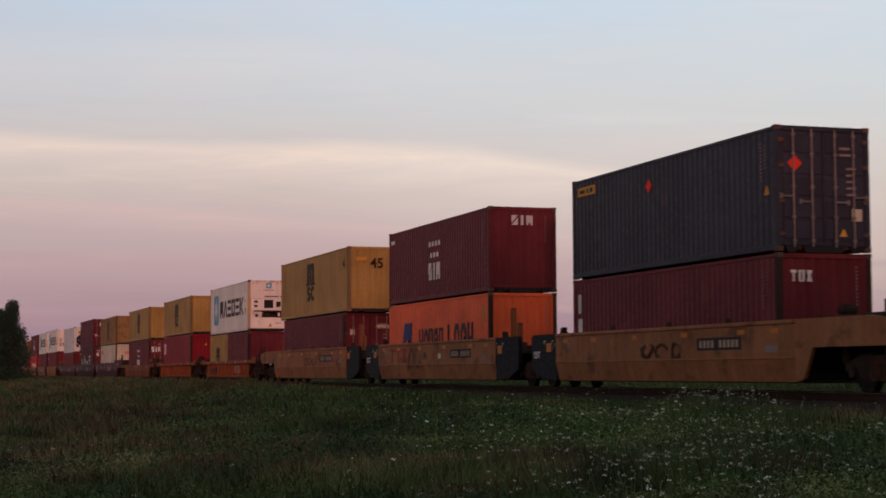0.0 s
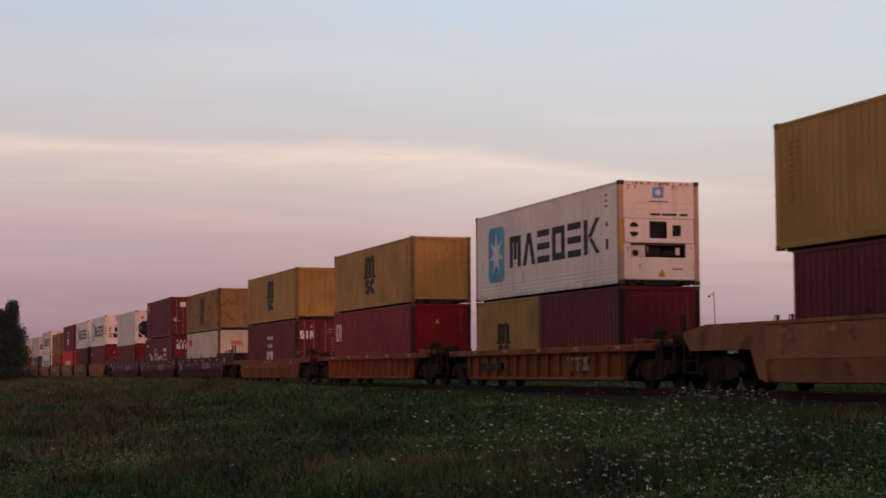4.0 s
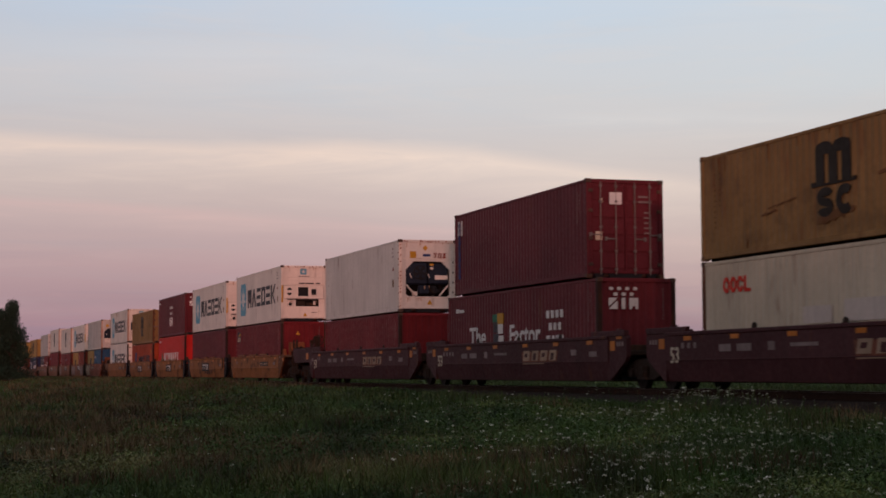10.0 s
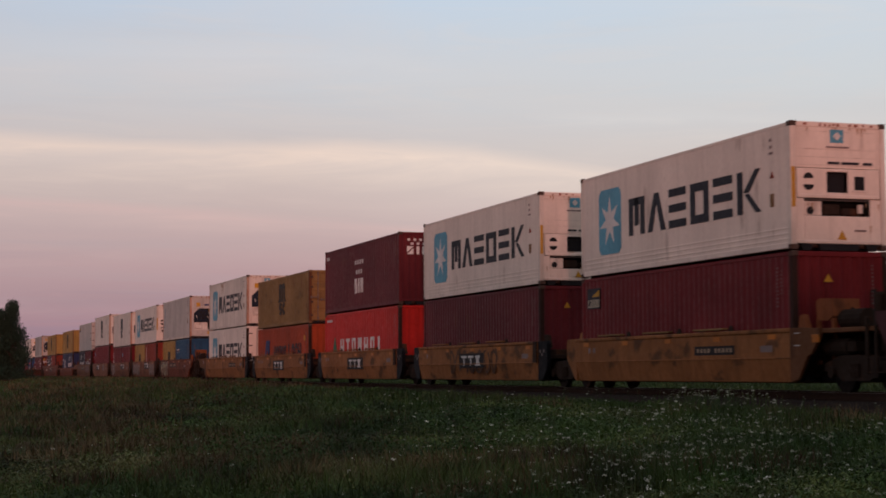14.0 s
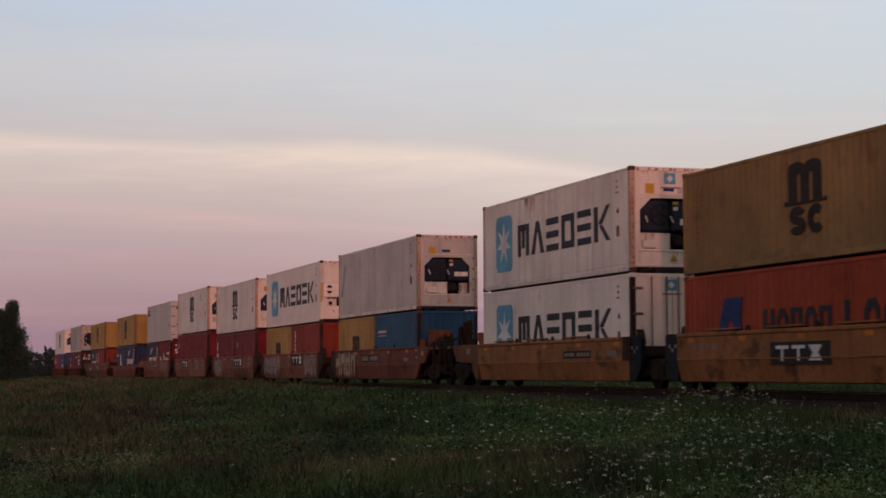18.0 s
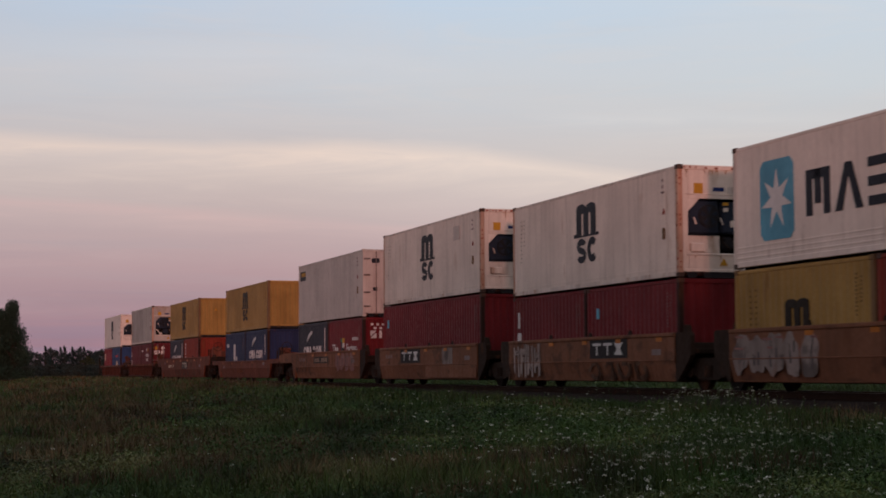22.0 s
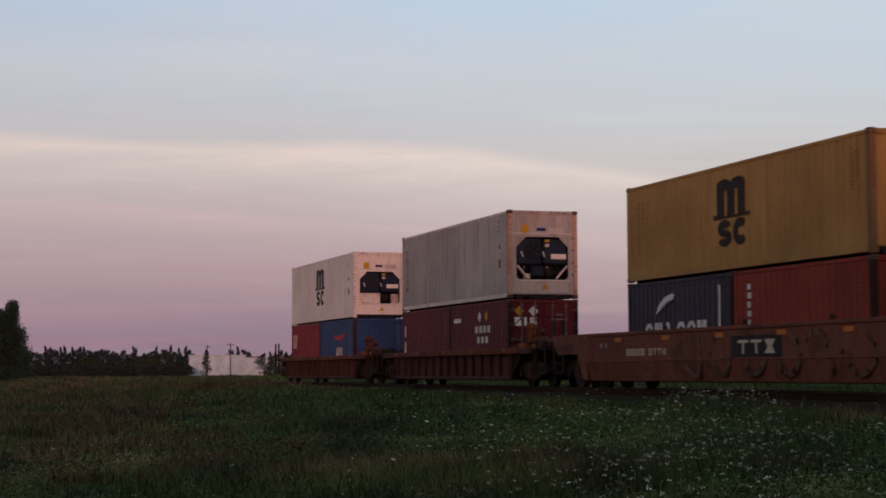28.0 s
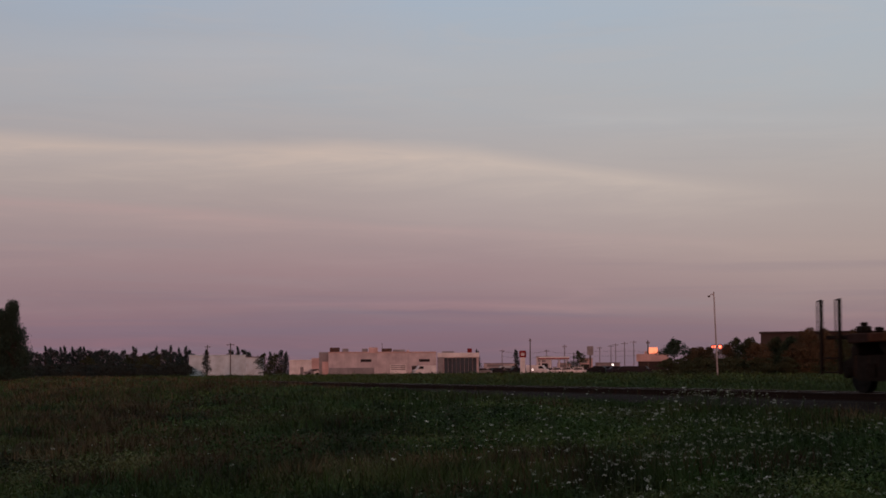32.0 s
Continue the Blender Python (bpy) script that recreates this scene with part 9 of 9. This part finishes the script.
def patchy(x, y, spots):
    """How far a place lies in any of a few oval patches: middle x, y, half-widths, strength."""
    out = np.zeros(len(x))
    for cx, cy, rx, ry, k in spots:
        out = np.maximum(out, k * np.exp(-((x - cx) / rx) ** 2 - ((y - cy) / ry) ** 2))
    return out


BROWN_PATCHES = ((-5.5, 27.0, 3.6, 8.0, 0.42), (-2.0, 25.0, 1.6, 4.0, 0.4), (-9.0, 48.0, 5.0, 8.0, 0.5), (-7.8, 39.0, 3.2, 8.0, 1.0), (-0.9, 20.5, 1.3, 2.4, 1.0), (-3.2, 23.0, 0.8, 2.2, 0.8), (-12.0, 58.0, 5.0, 9.0, 0.8), (8.6, 30.5, 1.8, 3.2, 0.6), (0.4, 17.4, 1.4, 1.0, 0.5))
PALE_PATCHES = ((-4.7, 21.5, 1.9, 3.8, 1.0), (-2.6, 18.6, 1.0, 1.2, 0.7), (-6.8, 27.5, 1.2, 2.0, 0.5), (4.6, 17.0, 1.0, 1.2, 0.5))
GREEN_PATCHES = ((-6.5, 58.0, 4.0, 14.0, 1.0), (0.6, 31.0, 2.0, 8.0, 1.0), (-3.0, 38.0, 2.2, 9.0, 0.8), (3.2, 26.0, 1.8, 5.0, 0.5))
FLOWER_PATCHES = ((5.2, 32.0, 0.85, 2.6, 1.0), (4.4, 25.5, 1.3, 3.5, 0.75), (2.7, 18.2, 1.7, 2.2, 0.9), (5.6, 20.5, 0.9, 2.5, 0.6), (1.2, 20.0, 0.8, 2.0, 0.35), (3.2, 28.0, 1.2, 3.0, 0.45))


def make_meadow():
    g = np.random.default_rng(11)
    no_tri = np.zeros((0, 3), int)
    heights = lambda x, y: np.array([ground_z(p, q) for p, q in zip(x.tolist(), y.tolist())])
    lumps = lambda x, y, f, k: np.array([soft_noise(p, q, f, k) for p, q in zip(x.tolist(), y.tolist())])
    # near side of the track
    x, y, r, az, a, w = scatter(g, 17000, 9.5, 210.0, -17.5, 17.5)
    keep = w < MID - 3.3
    x, y, r, w, a = x[keep], y[keep], r[keep], w[keep], a[keep]
    z = heights(x, y)
    tall = (0.17 + 0.12 * g.random(len(x)) + 0.22 * np.clip(lumps(x, y, 0.22, 5), -0.4, 1.0)) * np.where(w > MID - 6.0, 0.65, 1.0)
    v, q, t = blades(g, x, y, z, 10, tall, 0.0032 + 0.00018 * r, 0.12 + 0.0045 * r)
    stuff_mesh("meadow_grass", v, q, t, GRASS, "rough dark green and brown meadow grass before the track", "grass")
    # dry stalks along the crest and in patches of the hollow
    x, y, r, az, a, w = scatter(g, 22000, 12.0, 230.0, -17.0, 16.0)
    want = 0.75 * lumps(x, y, 0.42, 21) + 0.42 * ((a > 62) & (w > 5)) + 0.80 * patchy(x, y, BROWN_PATCHES) - 0.25 * patchy(x, y, GREEN_PATCHES)
    keep = (w < MID - 3.3) & (want > 0.30)
    x, y, r = x[keep], y[keep], r[keep]
    v, q, t = blades(g, x, y, heights(x, y), 9, 0.20 + 0.20 * g.random(len(x)), 0.0030 + 0.00020 * r, 0.10 + 0.0045 * r)
    stuff_mesh("dry_grass", v, q, t, DRY, "patches of dry brown grass among the green", "grass")
    # far side of the track
    x, y, r, az, a, w = scatter(g, 12000, 36.0, 330.0, -16.5, 17.5)
    keep = (w > MID + 2.3)
    x, y, r, w = x[keep], y[keep], r[keep], w[keep]
    v, q, t = blades(g, x, y, heights(x, y), 10, 0.34 + 0.22 * g.random(len(x)), 0.004 + 0.00024 * r, 0.12 + 0.005 * r)
    stuff_mesh("verge_grass", v, q, t, GREEN_GRASS, "fresh green grass on the far verge of the track", "grass")
    # rank weeds along the far verge
    x, y, r, az, a, w = scatter(g, 2600, 60.0, 330.0, -16.0, 16.0)
    keep = (w > MID + 3.5) & (lumps(x, y, 0.07, 33) > -0.05)
    x, y, r = x[keep], y[keep], r[keep]
    q, f = mounds(g, x, y, heights(x, y), 0.4 + 0.004 * r, 0.45 + 0.35 * g.random(len(x)), 22, 0.030 + 0.00045 * r)
    stuff_mesh("verge_weeds", q, f, no_tri, WEED, "rank green weeds along the far verge", "weeds")
    # low leafy plants in mounds all over the near ground
    x, y, r, az, a, w = scatter(g, 14500, 10.0, 150.0, -17.0, 17.0)
    keep = w < MID - 3.5
    x, y, r, az, w = x[keep], y[keep], r[keep], az[keep], w[keep]
    lump = lumps(x, y, 0.30, 9)
    brown, pale, green = patchy(x, y, BROWN_PATCHES), patchy(x, y, PALE_PATCHES), patchy(x, y, GREEN_PATCHES)
    z = heights(x, y)
    high = np.clip(0.20 + 0.30 * lump + 0.10 * green, 0.06, 0.42) * g.uniform(0.6, 1.15, len(x)) * np.where(w > 13.2, 0.62, 1.0)
    rad = (0.13 + 0.0042 * r) * g.uniform(0.6, 1.4, len(x))
    dice = g.random(len(x))
    kind = np.where(dice < 0.82 * brown, 1, np.where(dice > 1.0 - 0.75 * pale, 2, 0))
    keep = (lump + g.uniform(-0.30, 0.30, len(x)) + 0.25 * green + 0.25 * pale > -0.16)
    for k, name, mat, label in ((0, "leafy_weeds", WEED, "low leafy green weeds all through the grass"),
                                (1, "dry_weeds", DRY_WEED, "patches of brown withered weeds"),
                                (2, "pale_weeds", PALE_WEED, "pale yellow-green flowering weeds")):
        p = keep & (kind == k)
        q, f = mounds(g, x[p], y[p], z[p], rad[p], high[p], 40, 0.011 + 0.00050 * r[p])
        stuff_mesh(name, q, f, no_tri, mat, label, "weeds")
    # white umbels on thin stems
    x, y, r, az, a, w = scatter(g, 30000, 12.0, 42.0, -16.0, 16.5)
    chance = (0.025 + 0.12 * (np.degrees(az) > -2.0) + 0.05 * (np.degrees(az) > 3.0) + 0.95 * patchy(x, y, FLOWER_PATCHES)) * np.clip(0.62 + 1.6 * lumps(x, y, 0.55, 14), 0.15, 1.25)
    chance = chance * np.where((w > 12.0) & (patchy(x, y, FLOWER_PATCHES[:1]) < 0.3), 0.45, 1.0)
    keep = (g.random(len(x)) < chance * 0.70) & (w < MID - 3.6)
    x, y, r = np.concatenate([x[keep], g.normal(4.95, 0.60, 115)]), np.concatenate([y[keep], g.normal(31.8, 1.8, 115)]), np.concatenate([r[keep], np.full(115, 30.0)])
    n = len(x)
    z = heights(x, y)
    h = g.uniform(0.20, 0.38, n) + np.where(patchy(x, y, FLOWER_PATCHES[:1]) > 0.35, g.uniform(0.0, 0.16, n), 0.0)
    dx, dy = g.normal(0, 0.05, n), g.normal(0, 0.05, n)
    size = (0.0055 + 0.021 * g.random(n) ** 3) * np.clip(r / 22.0, 0.95, 1.2)
    per = 9
    # stems: narrow three-sided shafts
    ang = np.array([0.0, 2.1, 4.2])
    lo = np.stack([np.stack([x + 0.004 * np.cos(k), y + 0.004 * np.sin(k), z], 1) for k in ang], 1)
    hi = np.stack([np.stack([x + dx + 0.003 * np.cos(k), y + dy + 0.003 * np.sin(k), z + h], 1) for k in ang], 1)
    sv = np.concatenate([lo, hi], 1).reshape(-1, 3)
    base = np.arange(n)[:, None] * 6
    sq = np.concatenate([base + np.array([[0, 1, 4, 3]]), base + np.array([[1, 2, 5, 4]]), base + np.array([[2, 0, 3, 5]])], 0)
    stuff_mesh("flower_stems", sv, sq, no_tri, WEED, "thin green stems of wild flowers", "wild flowers")
    m = n * per
    b = g.uniform(0, 2 * np.pi, m)
    rad = np.repeat(size, per) * np.sqrt(g.random(m)) * 1.25
    cx = np.repeat(x + dx, per) + rad * np.cos(b)
    cy = np.repeat(y + dy, per) + rad * np.sin(b)
    cz = np.repeat(z + h, per) + g.normal(0, 0.006, m) - rad * 0.25
    s = np.repeat(size, per) * g.uniform(0.30, 0.55, m)
    tx, ty = g.normal(0, 0.5, m), g.normal(0, 0.5, m)
    e = g.uniform(0, 2 * np.pi, m)
    u = np.stack([np.cos(e), np.sin(e), tx], 1)
    u /= np.linalg.norm(u, axis=1)[:, None]
    k = np.stack([-np.sin(e), np.cos(e), ty], 1)
    k /= np.linalg.norm(k, axis=1)[:, None]
    c = np.stack([cx, cy, cz], 1)
    pv = np.stack([c - u * s[:, None], c - k * s[:, None], c + u * s[:, None], c + k * s[:, None]], 1).reshape(-1, 3)
    stuff_mesh("white_wild_flowers", pv, np.arange(m)[:, None] * 4 + np.array([[0, 1, 2, 3]]), no_tri, PETAL, "flat white heads of wild flowers in the grass", "wild flowers")


make_meadow()


# ---------------------------------------------------------------- what moves
def motions():
    times = [0.0, 2.0, 4.0, 6.0, 8.0, 10.0, 12.0, 14.0, 16.0, 18.0, 20.0, 22.0, 24.0, 26.0, 28.0, 30.0, 32.0]
    for ob, s, z in MOVERS:
        walk(ob, [(t, on_track(s - run(t), z)) for t in times])
    # wheels roll while they pass before the camera
    for ob, s, ax in ROLLERS:
        near = [t for t in (0.042 * i for i in range(1, 761)) if -12.0 < s - run(t) < 62.0]
        rows = [0.0] + near + [32.0]
        walk(ob, [(t, pose(ax, 0, 0.42, 0, math.degrees((run(min(max(t, near[0]), near[-1])) if near else 0.0) / -0.42), 0)) for t in rows])


motions()
